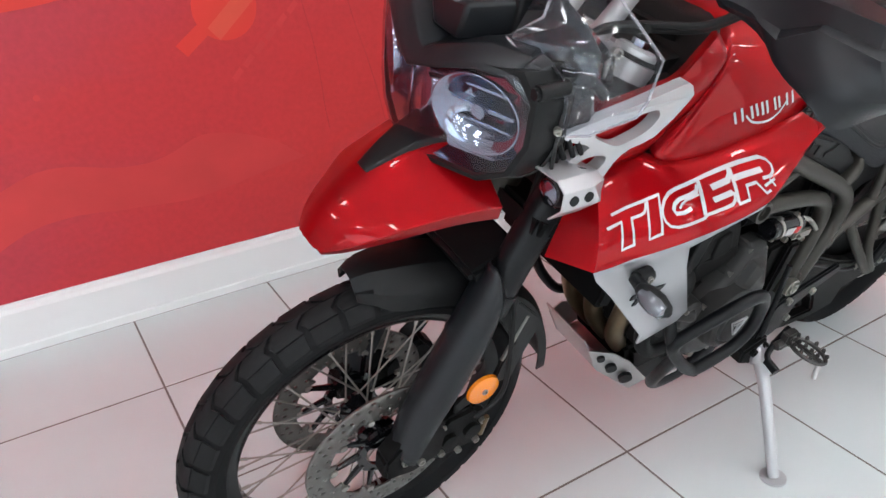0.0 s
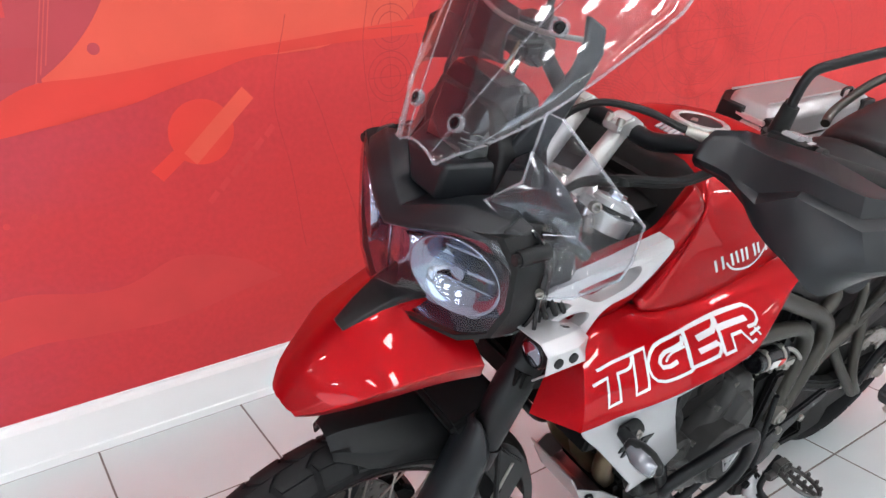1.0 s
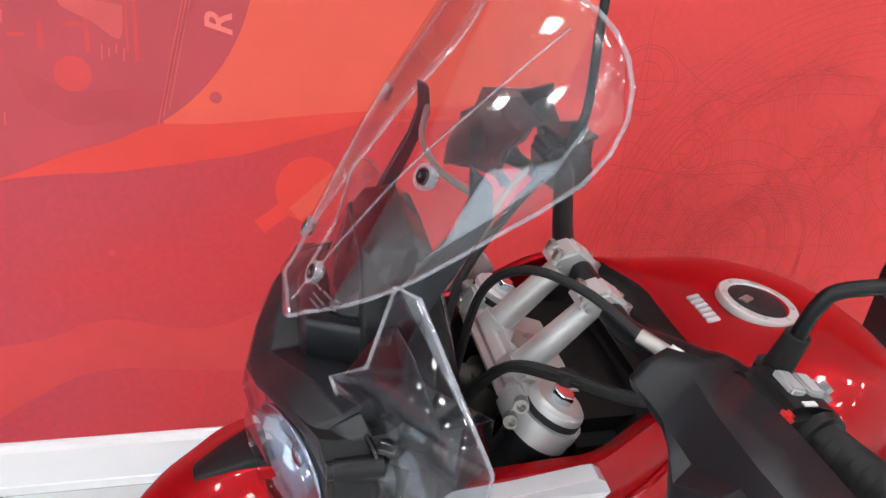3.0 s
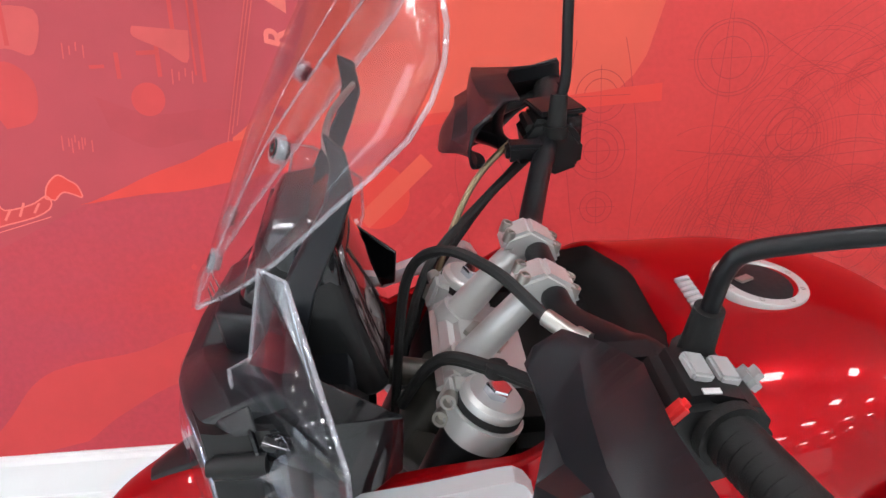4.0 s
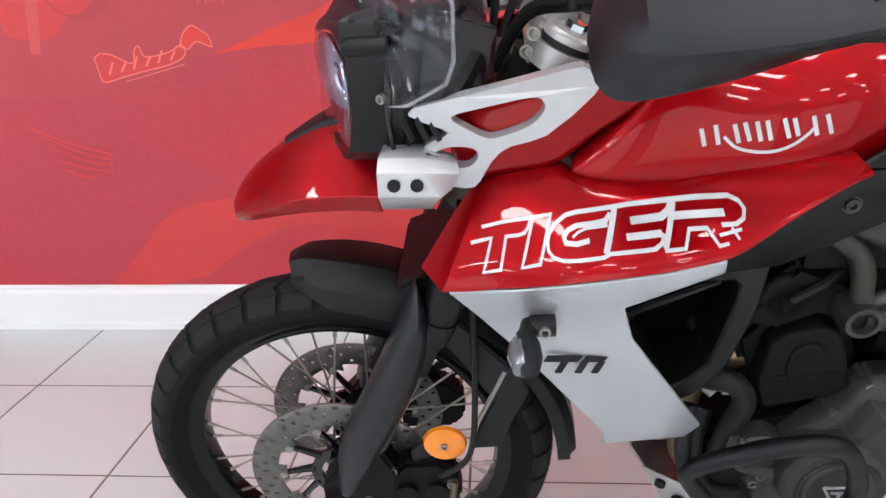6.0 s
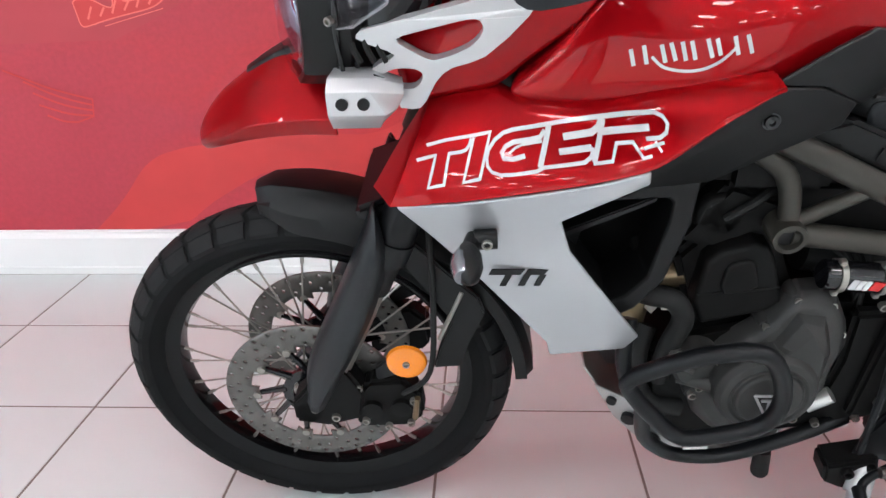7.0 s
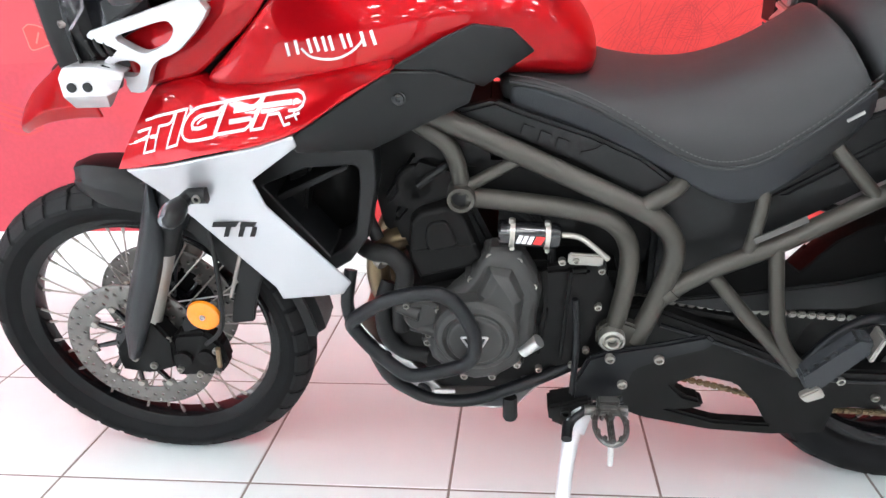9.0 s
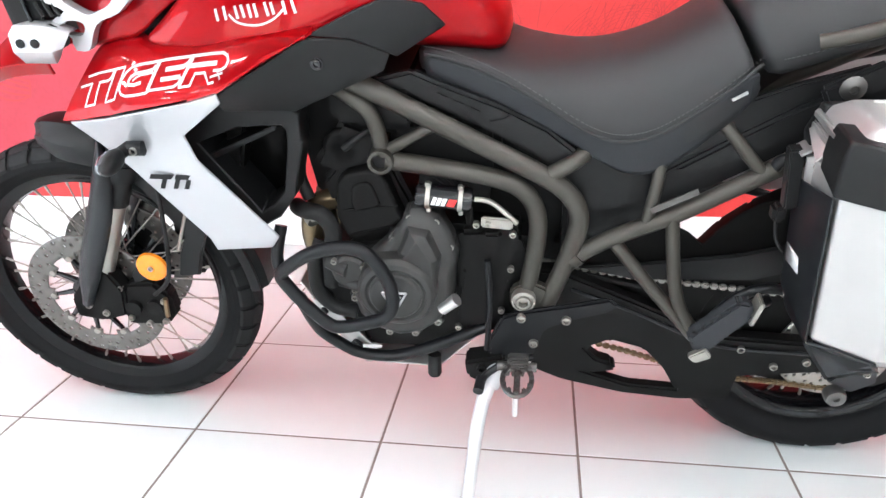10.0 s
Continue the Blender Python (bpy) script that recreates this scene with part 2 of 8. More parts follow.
def tube(pts, r, n=12, smooth=6, closed=False):
    """A round bar along the points; r is one radius or one at each end."""
    path = curve(pts, smooth, closed) if smooth else [Vector(a) for a in pts]
    k = len(path)
    bm = bmesh.new()
    rings = []
    ref = None
    for i, c in enumerate(path):
        if closed:
            d = path[(i + 1) % k] - path[i - 1]
        else:
            d = path[min(i + 1, k - 1)] - path[max(i - 1, 0)]
        d.normalize()
        if ref is None:
            ref = d.orthogonal().normalized()
        ref = (ref - d * ref.dot(d)).normalized()
        s = d.cross(ref)
        rad = r if isinstance(r, (int, float)) else r[0] + (r[1] - r[0]) * i / (k - 1)
        rings.append([bm.verts.new(c + (ref * math.cos(a) + s * math.sin(a)) * rad) for a in [2 * math.pi * j / n for j in range(n)]])
    for i in range(k if closed else k - 1):
        a, b = rings[i], rings[(i + 1) % k]
        if closed and i == k - 1:
            off = min(range(n), key=lambda o: (a[0].co - b[o].co).length)
            b = b[off:] + b[:off]
        for j in range(n):
            bm.faces.new((a[j], a[(j + 1) % n], b[(j + 1) % n], b[j]))
    if not closed:
        bm.faces.new(rings[0][::-1])
        bm.faces.new(rings[-1])
    return bm


def prism(poly, v0, v1, bevel=0.0):
    """A side-view outline (u, w) made solid from v0 to v1."""
    bm = bmesh.new()
    a = [bm.verts.new((u, v0, w)) for u, w in poly]
    b = [bm.verts.new((u, v1, w)) for u, w in poly]
    k = len(poly)
    bm.faces.new(a)
    bm.faces.new(b[::-1])
    for i in range(k):
        bm.faces.new((a[i], b[i], b[(i + 1) % k], a[(i + 1) % k]))
    bmesh.ops.recalc_face_normals(bm, faces=bm.faces)
    if bevel:
        bmesh.ops.bevel(bm, geom=list(bm.edges), offset=bevel, segments=2, affect="EDGES", clamp_overlap=True)
    return bm


def box(c, size, bevel=0.003, rot=(0, 0, 0)):
    bm = bmesh.new()
    bmesh.ops.create_cube(bm, size=1.0, matrix=Matrix.Diagonal((*size, 1)))
    if bevel:
        bmesh.ops.bevel(bm, geom=list(bm.edges), offset=bevel, segments=2, affect="EDGES", clamp_overlap=True)
    return moved(bm, pose(*c, *rot))


def lathe(profile, n=32, c=(0, 0, 0), axis=(0, -1, 0), closed=False):
    """Turn (radius, height) about an axis through c."""
    bm = bmesh.new()
    rings = []
    for r, h in profile:
        if r < 1e-6:
            rings.append([bm.verts.new((0, 0, h))])
        else:
            rings.append([bm.verts.new((r * math.cos(2 * math.pi * j / n), r * math.sin(2 * math.pi * j / n), h)) for j in range(n)])
    pairs = list(zip(rings, rings[1:])) + ([(rings[-1], rings[0])] if closed else [])
    for a, b in pairs:
        for j in range(n):
            j2 = (j + 1) % n
            f = [a[j % len(a)], a[j2 % len(a)], b[j2 % len(b)], b[j % len(b)]]
            f = list(dict.fromkeys(f))
            if len(f) > 2:
                bm.faces.new(f)
    q = Vector((0, 0, 1)).rotation_difference(Vector(axis))
    return moved(bm, Matrix.Translation(c) @ q.to_matrix().to_4x4())


def grid(rows, closed=False):
    """A sheet through rows of points; closed joins each row's ends."""
    bm = bmesh.new()
    vs = [[bm.verts.new(p) for p in row] for row in rows]
    for a, b in zip(vs, vs[1:]):
        k = len(a)
        for j in range(k if closed else k - 1):
            bm.faces.new((a[j], a[(j + 1) % k], b[(j + 1) % k], b[j]))
    return bm


def loft(rings):
    """A closed solid through rings of points."""
    bm = grid(rings, True)
    bm.verts.ensure_lookup_table()
    k = len(rings[0])
    bm.faces.new([bm.verts[i] for i in range(k)][::-1])
    bm.faces.new([bm.verts[len(bm.verts) - k + i] for i in range(k)])
    return bm


def sheet(verts, faces):
    bm = bmesh.new()
    vs = [bm.verts.new(v) for v in verts]
    for f in faces:
        bm.faces.new([vs[i] for i in f])
    return bm


def plate(outer, holes, v0, v1, shift=None):
    """A side-view outline with openings, made solid; shift(u) moves it sideways."""
    from mathutils.geometry import tessellate_polygon
    loops = [outer] + list(holes)
    flat_ = [p for lp in loops for p in lp]
    tris = tessellate_polygon([[Vector((u, w, 0)) for u, w in lp] for lp in loops])
    bm = bmesh.new()
    mv = shift or (lambda u: 0.0)
    a = [bm.verts.new((u, v0 + mv(u), w)) for u, w in flat_]
    b = [bm.verts.new((u, v1 + mv(u), w)) for u, w in flat_]
    for t in tris:
        bm.faces.new([a[i] for i in t])
        bm.faces.new([b[i] for i in reversed(t)])
    n = 0
    for lp in loops:
        k = len(lp)
        for i in range(k):
            i0, i1 = n + i, n + (i + 1) % k
            bm.faces.new((a[i0], a[i1], b[i1], b[i0]))
        n += k
    bmesh.ops.recalc_face_normals(bm, faces=bm.faces)
    bmesh.ops.dissolve_limit(bm, angle_limit=radians(1.0), verts=bm.verts, edges=bm.edges)
    return bm


def rounded(pts, n=4):
    """A closed side-view outline made smooth."""
    return [(p.x, p.z) for p in curve([(u, 0, w) for u, w in pts], n, True)]


def bolt(c, axis=(0, -1, 0), r=0.006, h=0.005):
    bm = lathe([(0, 0), (r * 0.55, 0), (r * 0.6, h * 0.5), (r * 0.62, h), (r * 0.95, h), (r, h * 0.7), (r, -0.004), (0, -0.004)], 12, c, axis)
    return bm


def empty(name, m):
    ob = new(name)
    ob.matrix_basis = m
    return ob


# ---- the room ----
def slab(name, x0, x1, y0, y1, z0, z1, m, label="", cat=""):
    ob = finish(name, box(((x0 + x1) / 2, (y0 + y1) / 2, (z0 + z1) / 2), (x1 - x0, y1 - y0, z1 - z0), 0), m)
    return tagged(ob, label, cat, "", "structure")


WALL = slab("wall_north", ROOM_X0 - 0.2, ROOM_X1 + 0.2, WALL_Y, WALL_Y + 0.2, 0, ROOM_Z, MURAL, "showroom wall with a printed red and orange mural", "wall")
# end wall with one wide opening towards daylight
WEST = (-4.9, -1.3, 0.3, 2.5)
wy0, wy1, wz0, wz1 = WEST
tagged(finish("wall_west", join(*[box((ROOM_X0 - 0.1, (a + b) / 2, (c + d) / 2), (0.2, b - a, d - c), 0) for a, b, c, d in ((ROOM_Y0, wy0, 0, ROOM_Z), (wy1, WALL_Y, 0, ROOM_Z), (wy0, wy1, 0, wz0), (wy0, wy1, wz1, ROOM_Z))]), ROOM), "plain white painted wall with a wide shop window", "wall", "", "structure")
slab("wall_east", ROOM_X1, ROOM_X1 + 0.2, ROOM_Y0, WALL_Y, 0, ROOM_Z, ROOM, "plain white painted showroom wall", "wall")
slab("ceiling", ROOM_X0 - 0.2, ROOM_X1 + 0.2, ROOM_Y0 - 0.2, WALL_Y + 0.2, ROOM_Z, ROOM_Z + 0.15, CEIL, "plain white ceiling", "ceiling")

# window wall: piers, parapet and head round three wide openings
BAYS = [(-3.9, -1.1), (-0.6, 2.2), (2.7, 5.5)]
SILL, HEAD = 0.25, 2.5
south = []
edges = [ROOM_X0 - 0.2] + [e for b in BAYS for e in b] + [ROOM_X1 + 0.2]
for a, b in zip(edges[::2], edges[1::2]):
    south.append(box(((a + b) / 2, ROOM_Y0 - 0.1, (SILL + HEAD) / 2), (b - a, 0.2, HEAD - SILL), 0))
south.append(box(((ROOM_X0 + ROOM_X1) / 2, ROOM_Y0 - 0.1, SILL / 2), (ROOM_X1 - ROOM_X0 + 0.4, 0.2, SILL), 0))
south.append(box(((ROOM_X0 + ROOM_X1) / 2, ROOM_Y0 - 0.1, (HEAD + ROOM_Z) / 2), (ROOM_X1 - ROOM_X0 + 0.4, 0.2, ROOM_Z - HEAD), 0))
tagged(finish("wall_south", join(*south), ROOM), "white painted wall with three wide shop windows", "wall", "", "structure")
for i, (a, b) in enumerate(BAYS):
    win = tagged(finish("window_%d" % (i + 1), join(
        *[box((x, ROOM_Y0 - 0.1, (SILL + HEAD) / 2), (0.06, 0.08, HEAD - SILL), 0.004) for x in (a + 0.03, (a + b) / 2, b - 0.03)],
        *[box(((a + b) / 2, ROOM_Y0 - 0.1, z), (b - a - 0.13, 0.078, 0.06), 0.004) for z in (SILL + 0.03, HEAD - 0.03)]), POWDER),
        "wide shop window in a dark metal casement", "window", "shop windows", "structure")
    for x0, x1 in ((a + 0.06, (a + b) / 2 - 0.03), ((a + b) / 2 + 0.03, b - 0.06)):
        pane = part("pane", box(((x0 + x1) / 2, ROOM_Y0 - 0.1, (SILL + HEAD) / 2), (x1 - x0, 0.008, HEAD - SILL - 0.12), 0), GLASS, win)
        pane.visible_shadow = False
    lamp = bpy.data.lights.new("daylight", "AREA")
    lamp.shape, lamp.size, lamp.size_y, lamp.energy, lamp.color = "RECTANGLE", b - a - 0.1, HEAD - SILL - 0.1, WINDOW_LIGHT, (0.88, 0.94, 1.0)
    ob = new("daylight", lamp)
    ob.matrix_basis = look(((a + b) / 2, ROOM_Y0 - 0.02, (SILL + HEAD) / 2), ((a + b) / 2, 0, (SILL + HEAD) / 2))

win = tagged(finish("window_4", join(*[box((ROOM_X0 - 0.1, y, (wz0 + wz1) / 2), (0.08, 0.06, wz1 - wz0), 0.004) for y in (wy0 + 0.03, wy0 + 1.2, wy0 + 2.4, wy1 - 0.03)],
                                     *[box((ROOM_X0 - 0.1, (wy0 + wy1) / 2, z), (0.078, wy1 - wy0 - 0.13, 0.06), 0.004) for z in (wz0 + 0.03, wz1 - 0.03)]), POWDER),
             "wide shop window in a dark metal casement", "window", "shop windows", "structure")
for y0, y1 in ((wy0 + 0.06, wy0 + 1.17), (wy0 + 1.23, wy0 + 2.37), (wy0 + 2.43, wy1 - 0.06)):
    part("pane", box((ROOM_X0 - 0.1, (y0 + y1) / 2, (wz0 + wz1) / 2), (0.008, y1 - y0, wz1 - wz0 - 0.12), 0), GLASS, win).visible_shadow = False
    lamp = bpy.data.lights.new("daylight", "AREA")
    lamp.shape, lamp.size, lamp.size_y, lamp.energy, lamp.color = "RECTANGLE", y1 - y0, wz1 - wz0 - 0.12, WEST_LIGHT, (0.78, 0.88, 1.0)
    ob = new("daylight", lamp)
    ob.matrix_basis = look((ROOM_X0 - 0.02, (y0 + y1) / 2, (wz0 + wz1) / 2), (0, (y0 + y1) / 2, (wz0 + wz1) / 2))

# ceiling lights
LX, LY = -3.6, -5.2
light = empty("ceiling_light", pose(LX, LY, ROOM_Z - 0.02))
part("casing", join(box((0, 0.130, 0), (0.28, 0.02, 0.04)), box((0, -0.130, 0), (0.28, 0.02, 0.04)), box((0.130, 0, 0), (0.02, 0.24, 0.04)), box((-0.130, 0, 0), (0.02, 0.24, 0.04))), PAINT, light)
part("diffuser", box((0, 0, 0), (0.238, 0.238, 0.02), 0), GLOW, light)
tagged(light, "square recessed ceiling light with a glowing diffuser", "ceiling light", "ceiling lights")
for i in range(8):
    for j in range(5):
        if i or j:
            copy_thing(light, pose(LX + i * 1.2, LY + j * 1.2, ROOM_Z - 0.02))

# skirting board
SK = WALL_Y - 0.022
sk = bmesh.new()
prof = [(WALL_Y, 0.0), (SK - 0.004, 0.0), (SK - 0.004, 0.026), (SK, 0.030), (SK, 0.140), (SK + 0.006, 0.152), (SK + 0.014, 0.158), (SK + 0.016, 0.166), (WALL_Y, 0.166)]
for x in (ROOM_X0, ROOM_X1):
    for y, z in prof:
        sk.verts.new((x, y, z))
sk.verts.ensure_lookup_table()
k = len(prof)
for i in range(k):
    sk.faces.new([sk.verts[j] for j in (i, (i + 1) % k, k + (i + 1) % k, k + i)])
tagged(finish("baseboard", sk, PAINT, sharp=20), "white gloss skirting board along the mural wall", "skirting board", "", "structure")


# ---- the printed picture on the wall: flat areas and drawn lines ----
LAID = iter(range(10 ** 6))


def film_y(layer):
    """each printed piece lies a hair above those laid before it"""
    return WALL_Y - 0.0006 * layer - 0.00002 * (next(LAID) % 25)


def flat(name, pts, m, layer, label=""):
    bm = bmesh.new()
    y = film_y(layer)
    bm.faces.new([bm.verts.new((x, y, z)) for x, z in pts])
    r = bmesh.ops.extrude_face_region(bm, geom=list(bm.faces))
    bmesh.ops.translate(bm, vec=(0, 0.00008, 0), verts=[v for v in r["geom"] if isinstance(v, bmesh.types.BMVert)])
    return part(name, bm, m, WALL, label)


def wavy(pts, n=8, amp=0.006):
    out = []
    for i, p in enumerate(curve([(x, 0, z) for x, z in pts], n)):
        out.append((p.x + amp * noise.noise(p * 9), p.z + amp * noise.noise(p * 9 + Vector((5, 3, 1)))))
    return out


def arc(cx, cz, r, a0, a1, n=48):
    return [(cx + r * math.cos(radians(a0 + (a1 - a0) * i / n)), cz + r * math.sin(radians(a0 + (a1 - a0) * i / n))) for i in range(n + 1)]


def ring(cx, cz, r, width, m, layer, a0=0, a1=360):
    n = max(16, int(80 * (a1 - a0) / 360))
    o, i = arc(cx, cz, r, a0, a1, n), arc(cx, cz, r - width, a0, a1, n)
    y = film_y(layer)
    return part("drawn_ring", grid([[(x, y, z) for x, z in o], [(x, y, z) for x, z in i]]), m, WALL)


def stroke(pts, width, m, layer, name="drawn_line"):
    p = [Vector((x, 0, z)) for x, z in pts]
    a, b = [], []
    y = Vector((0, film_y(layer), 0))
    for i, c in enumerate(p):
        d = (p[min(i + 1, len(p) - 1)] - p[max(i - 1, 0)]).normalized()
        s = Vector((-d.z, 0, d.x)) * width / 2
        a.append(c + s + y)
        b.append(c - s + y)
    return part(name, grid([a, b]), m, WALL)


# peach field, orange wedge, round wine-coloured field, rose drifts
flat("painted_field", wavy([(-0.60, 1.02), (-0.42, 1.08), (-0.2, 1.10), (0.0, 1.135), (0.45, 1.15), (0.8, 1.3), (1.0, 2.2)]) + [(-0.60, 2.2)], M_PEACH, 1)
flat("painted_field", wavy([(-0.86, 0.955), (-0.794, 0.966), (-0.63, 1.031), (-0.522, 1.067), (-0.41, 1.110), (-0.218, 1.121), (0.022, 1.150), (0.242, 1.168), (0.85, 1.22)], 8, 0.003) + wavy([(0.85, 1.17), (0.24, 1.137), (0.017, 1.087), (-0.213, 1.028), (-0.442, 0.992), (-0.551, 0.978), (-0.655, 0.975), (-0.80, 0.957)], 8, 0.003), M_ORANGE, 4)
flat("painted_field", arc(-0.684, 1.585, 0.548, -70, 88) + [(-2.4, 2.13), (-2.4, 0.85), (-1.6, 0.82), (-1.1, 0.83), (-0.86, 0.94)], M_WINE, 3)
flat("painted_field", wavy([(-1.35, 0.12), (-1.195, 0.263), (-1.071, 0.406), (-0.943, 0.464), (-0.766, 0.485), (-0.57, 0.545), (-0.30, 0.50), (-0.10, 0.56), (0.1, 0.5)]) + wavy([(0.2, 0.42), (-0.2, 0.36), (-0.62, 0.38), (-0.95, 0.20)]), M_ROSE, 1)
flat("painted_disc", arc(0.005, 0.93, 0.098, 0, 360, 40)[:-1], M_ORANGE, 2)
flat("painted_bar", [(-0.155, 0.835), (-0.125, 0.80), (-0.055, 0.855), (-0.085, 0.888)], M_ORANGE, 3)
flat("painted_bar", [(-0.055, 0.875), (-0.022, 0.835), (0.175, 1.012), (0.142, 1.05)], M_PEACH, 3)
for i in range(6):
    x, z = -0.005 + 0.040 * i, 0.700 + 0.036 * i
    flat("painted_letter_bar", [(x, z + 0.018), (x + 0.012, z + 0.004), (x + 0.040, z + 0.034), (x + 0.028, z + 0.048)], M_ROSE, 3)
# shapes inside the round field: discs, bands, patches, hanging lines
flat("painted_disc", arc(-0.605, 1.241, 0.046, 0, 360, 32)[:-1], M_ROSE, 5)
flat("painted_band", wavy([(-0.75, 1.255), (-0.60, 1.20), (-0.45, 1.205), (-0.38, 1.20)], 6) + wavy([(-0.39, 1.11), (-0.50, 1.125), (-0.60, 1.105), (-0.72, 1.16)], 6), M_SHADE, 4)
flat("painted_patch", wavy([(-0.62, 1.437), (-0.62, 1.409), (-0.55, 1.375), (-0.486, 1.334), (-0.474, 1.42)], 4, 0.002), M_BLUSH, 5)
flat("painted_patch", wavy([(-1.03, 1.50), (-0.87, 1.49), (-0.89, 1.376), (-0.96, 1.392), (-1.05, 1.386)], 5, 0.003), M_BLUSH, 4)
flat("painted_disc", arc(-1.24, 1.20, 0.13, 0, 360, 40)[:-1], M_SHADE, 5)
flat("painted_disc", arc(-1.27, 1.16, 0.075, 0, 360, 32)[:-1], M_ROSE, 6)
for x0, x1, z1 in ((-0.331, -0.403, 1.112), (-0.312, -0.372, 1.157), (-0.322, -0.388, 1.135)):
    stroke([(x0 + 0.02, 1.50), ((x0 + x1) / 2, (1.418 + z1) / 2), (x1, z1)], 0.0035, M_BLUSH, 6)
for gx, gz in ((-0.781, 1.381), (-0.826, 1.134), (-0.80, 1.125), (-0.50, 1.30)):
    for q in range(4):
        stroke([(gx - 0.03 + 0.018 * q, gz + 0.02 - 0.008 * (q % 2)), (gx - 0.032 + 0.018 * q, gz - 0.022 + 0.010 * (q % 3))], 0.004, M_BLUSH, 6, "painted_glint")
for gx, gz in ((-0.546, 0.748), (-0.475, 0.762)):
    flat("painted_glint", arc(gx, gz, 0.009, 0, 360, 12)[:-1], M_ROSE, 4)
# a drawn wing: faint feathers side by side, and a pale upright bar
for x0, z0, x1, z1 in ((-1.513, 0.740, -1.220, 0.637), (-1.450, 0.700, -1.221, 0.618), (-1.424, 0.662, -1.223, 0.600), (-1.410, 0.622, -1.226, 0.582), (-1.390, 0.586, -1.280, 0.562)):
    stroke(wavy([(x0, z0), ((x0 + x1) / 2, (z0 + z1) / 2 - 0.010), (x1, z1)], 6, 0.002), 0.007, M_ROSE, 4, "wing_feather")
stroke([(-1.220, 0.637), (-1.227, 0.579), (-1.283, 0.561)], 0.006, M_ROSE, 4, "wing_feather")
flat("painted_bar", [(-1.431, 0.969), (-1.397, 0.966), (-1.365, 1.21), (-1.345, 1.45), (-1.395, 1.45), (-1.411, 1.21)], M_BLUSH, 6)
flat("painted_field", wavy([(-1.05, 1.28), (-0.98, 1.36), (-0.90, 1.30), (-0.92, 1.20), (-1.0, 1.18)]), M_ROSE, 4)
flat("painted_field", wavy([(-1.55, 1.15), (-1.40, 1.28), (-1.26, 1.18), (-1.34, 1.02), (-1.5, 1.02)]), M_ROSE, 4)
flat("painted_dot", arc(-0.25, 1.19, 0.016, 0, 360, 20)[:-1], M_WINE, 4)
for x, z, w, h in ((-0.62, 1.36, 0.05, 0.012), (-0.57, 1.30, 0.012, 0.10), (-0.68, 1.30, 0.012, 0.07), (-0.75, 1.33, 0.04, 0.01), (-0.52, 1.40, 0.012, 0.12), (-1.02, 1.33, 0.012, 0.12), (-0.96, 1.40, 0.012, 0.2), (-0.45, 1.28, 0.010, 0.22), (-0.47, 1.30, 0.006, 0.2)):
    flat("painted_glint", [(x, z), (x + w, z), (x + w, z + h), (x, z + h)], M_ROSE, 5)
# a scribbled mark: plain slanted strokes inside an outlined blob, and a small filled shape beside it
blob = wavy([(-1.223, 0.949), (-1.214, 0.908), (-1.202, 0.875), (-1.165, 0.880), (-1.134, 0.889), (-1.050, 0.908), (-0.971, 0.924), (-0.930, 0.944), (-0.917, 0.966), (-0.932, 0.985), (-0.975, 0.962), (-1.050, 0.950), (-1.068, 0.984), (-1.086, 0.972), (-1.098, 0.932), (-1.160, 0.958), (-1.200, 0.964)], 4, 0.003)
flat("scribble_blob", blob, M_ROSE, 5)
stroke(blob + blob[:1], 0.0045, M_PALE, 6)
for i in range(6):
    x, z = -1.180 + i * 0.042, 0.896 + i * 0.0085
    stroke([(x, z), (x + 0.018, z + 0.040 - (i % 2) * 0.012)], 0.007, M_PALE, 6, "scribble_bar")
stroke([(-1.128, 0.874), (-0.925, 0.925)], 0.003, M_PALE, 6)
shape = wavy([(-0.932, 0.978), (-0.925, 1.010), (-0.905, 1.035), (-0.885, 1.044), (-0.860, 1.028), (-0.838, 1.012), (-0.828, 0.978), (-0.850, 0.986), (-0.880, 0.994), (-0.905, 0.972)], 4, 0.002)
flat("scribble_blob", shape, M_ORANGE, 5)
stroke(shape + shape[:1], 0.0045, M_PALE, 6)
# one large letter painted upright along the rim of the round field, and the foot of the next
font = bpy.data.curves.new("painted_letter", "FONT")
font.body, font.size, font.shear, font.extrude, font.offset = "R", 0.098, 0.3, 0.00005, 0.0022
text = bpy.data.objects.new("painted_letter", font)
letter = bmesh.new()
letter.from_mesh(bpy.data.meshes.new_from_object(text))
bpy.data.objects.remove(text)
part("painted_letter", moved(letter, Matrix.Translation((-0.203, film_y(6), 1.352)) @ Matrix(((0, -1, 0, 0), (0, 0, -1, 0), (1, 0, 0, 0), (0, 0, 0, 1)))), M_PALE, WALL)
flat("painted_block", [(-0.205, 1.452), (-0.203, 1.50), (-0.262, 1.52), (-0.262, 1.492)], M_PALE, 6)

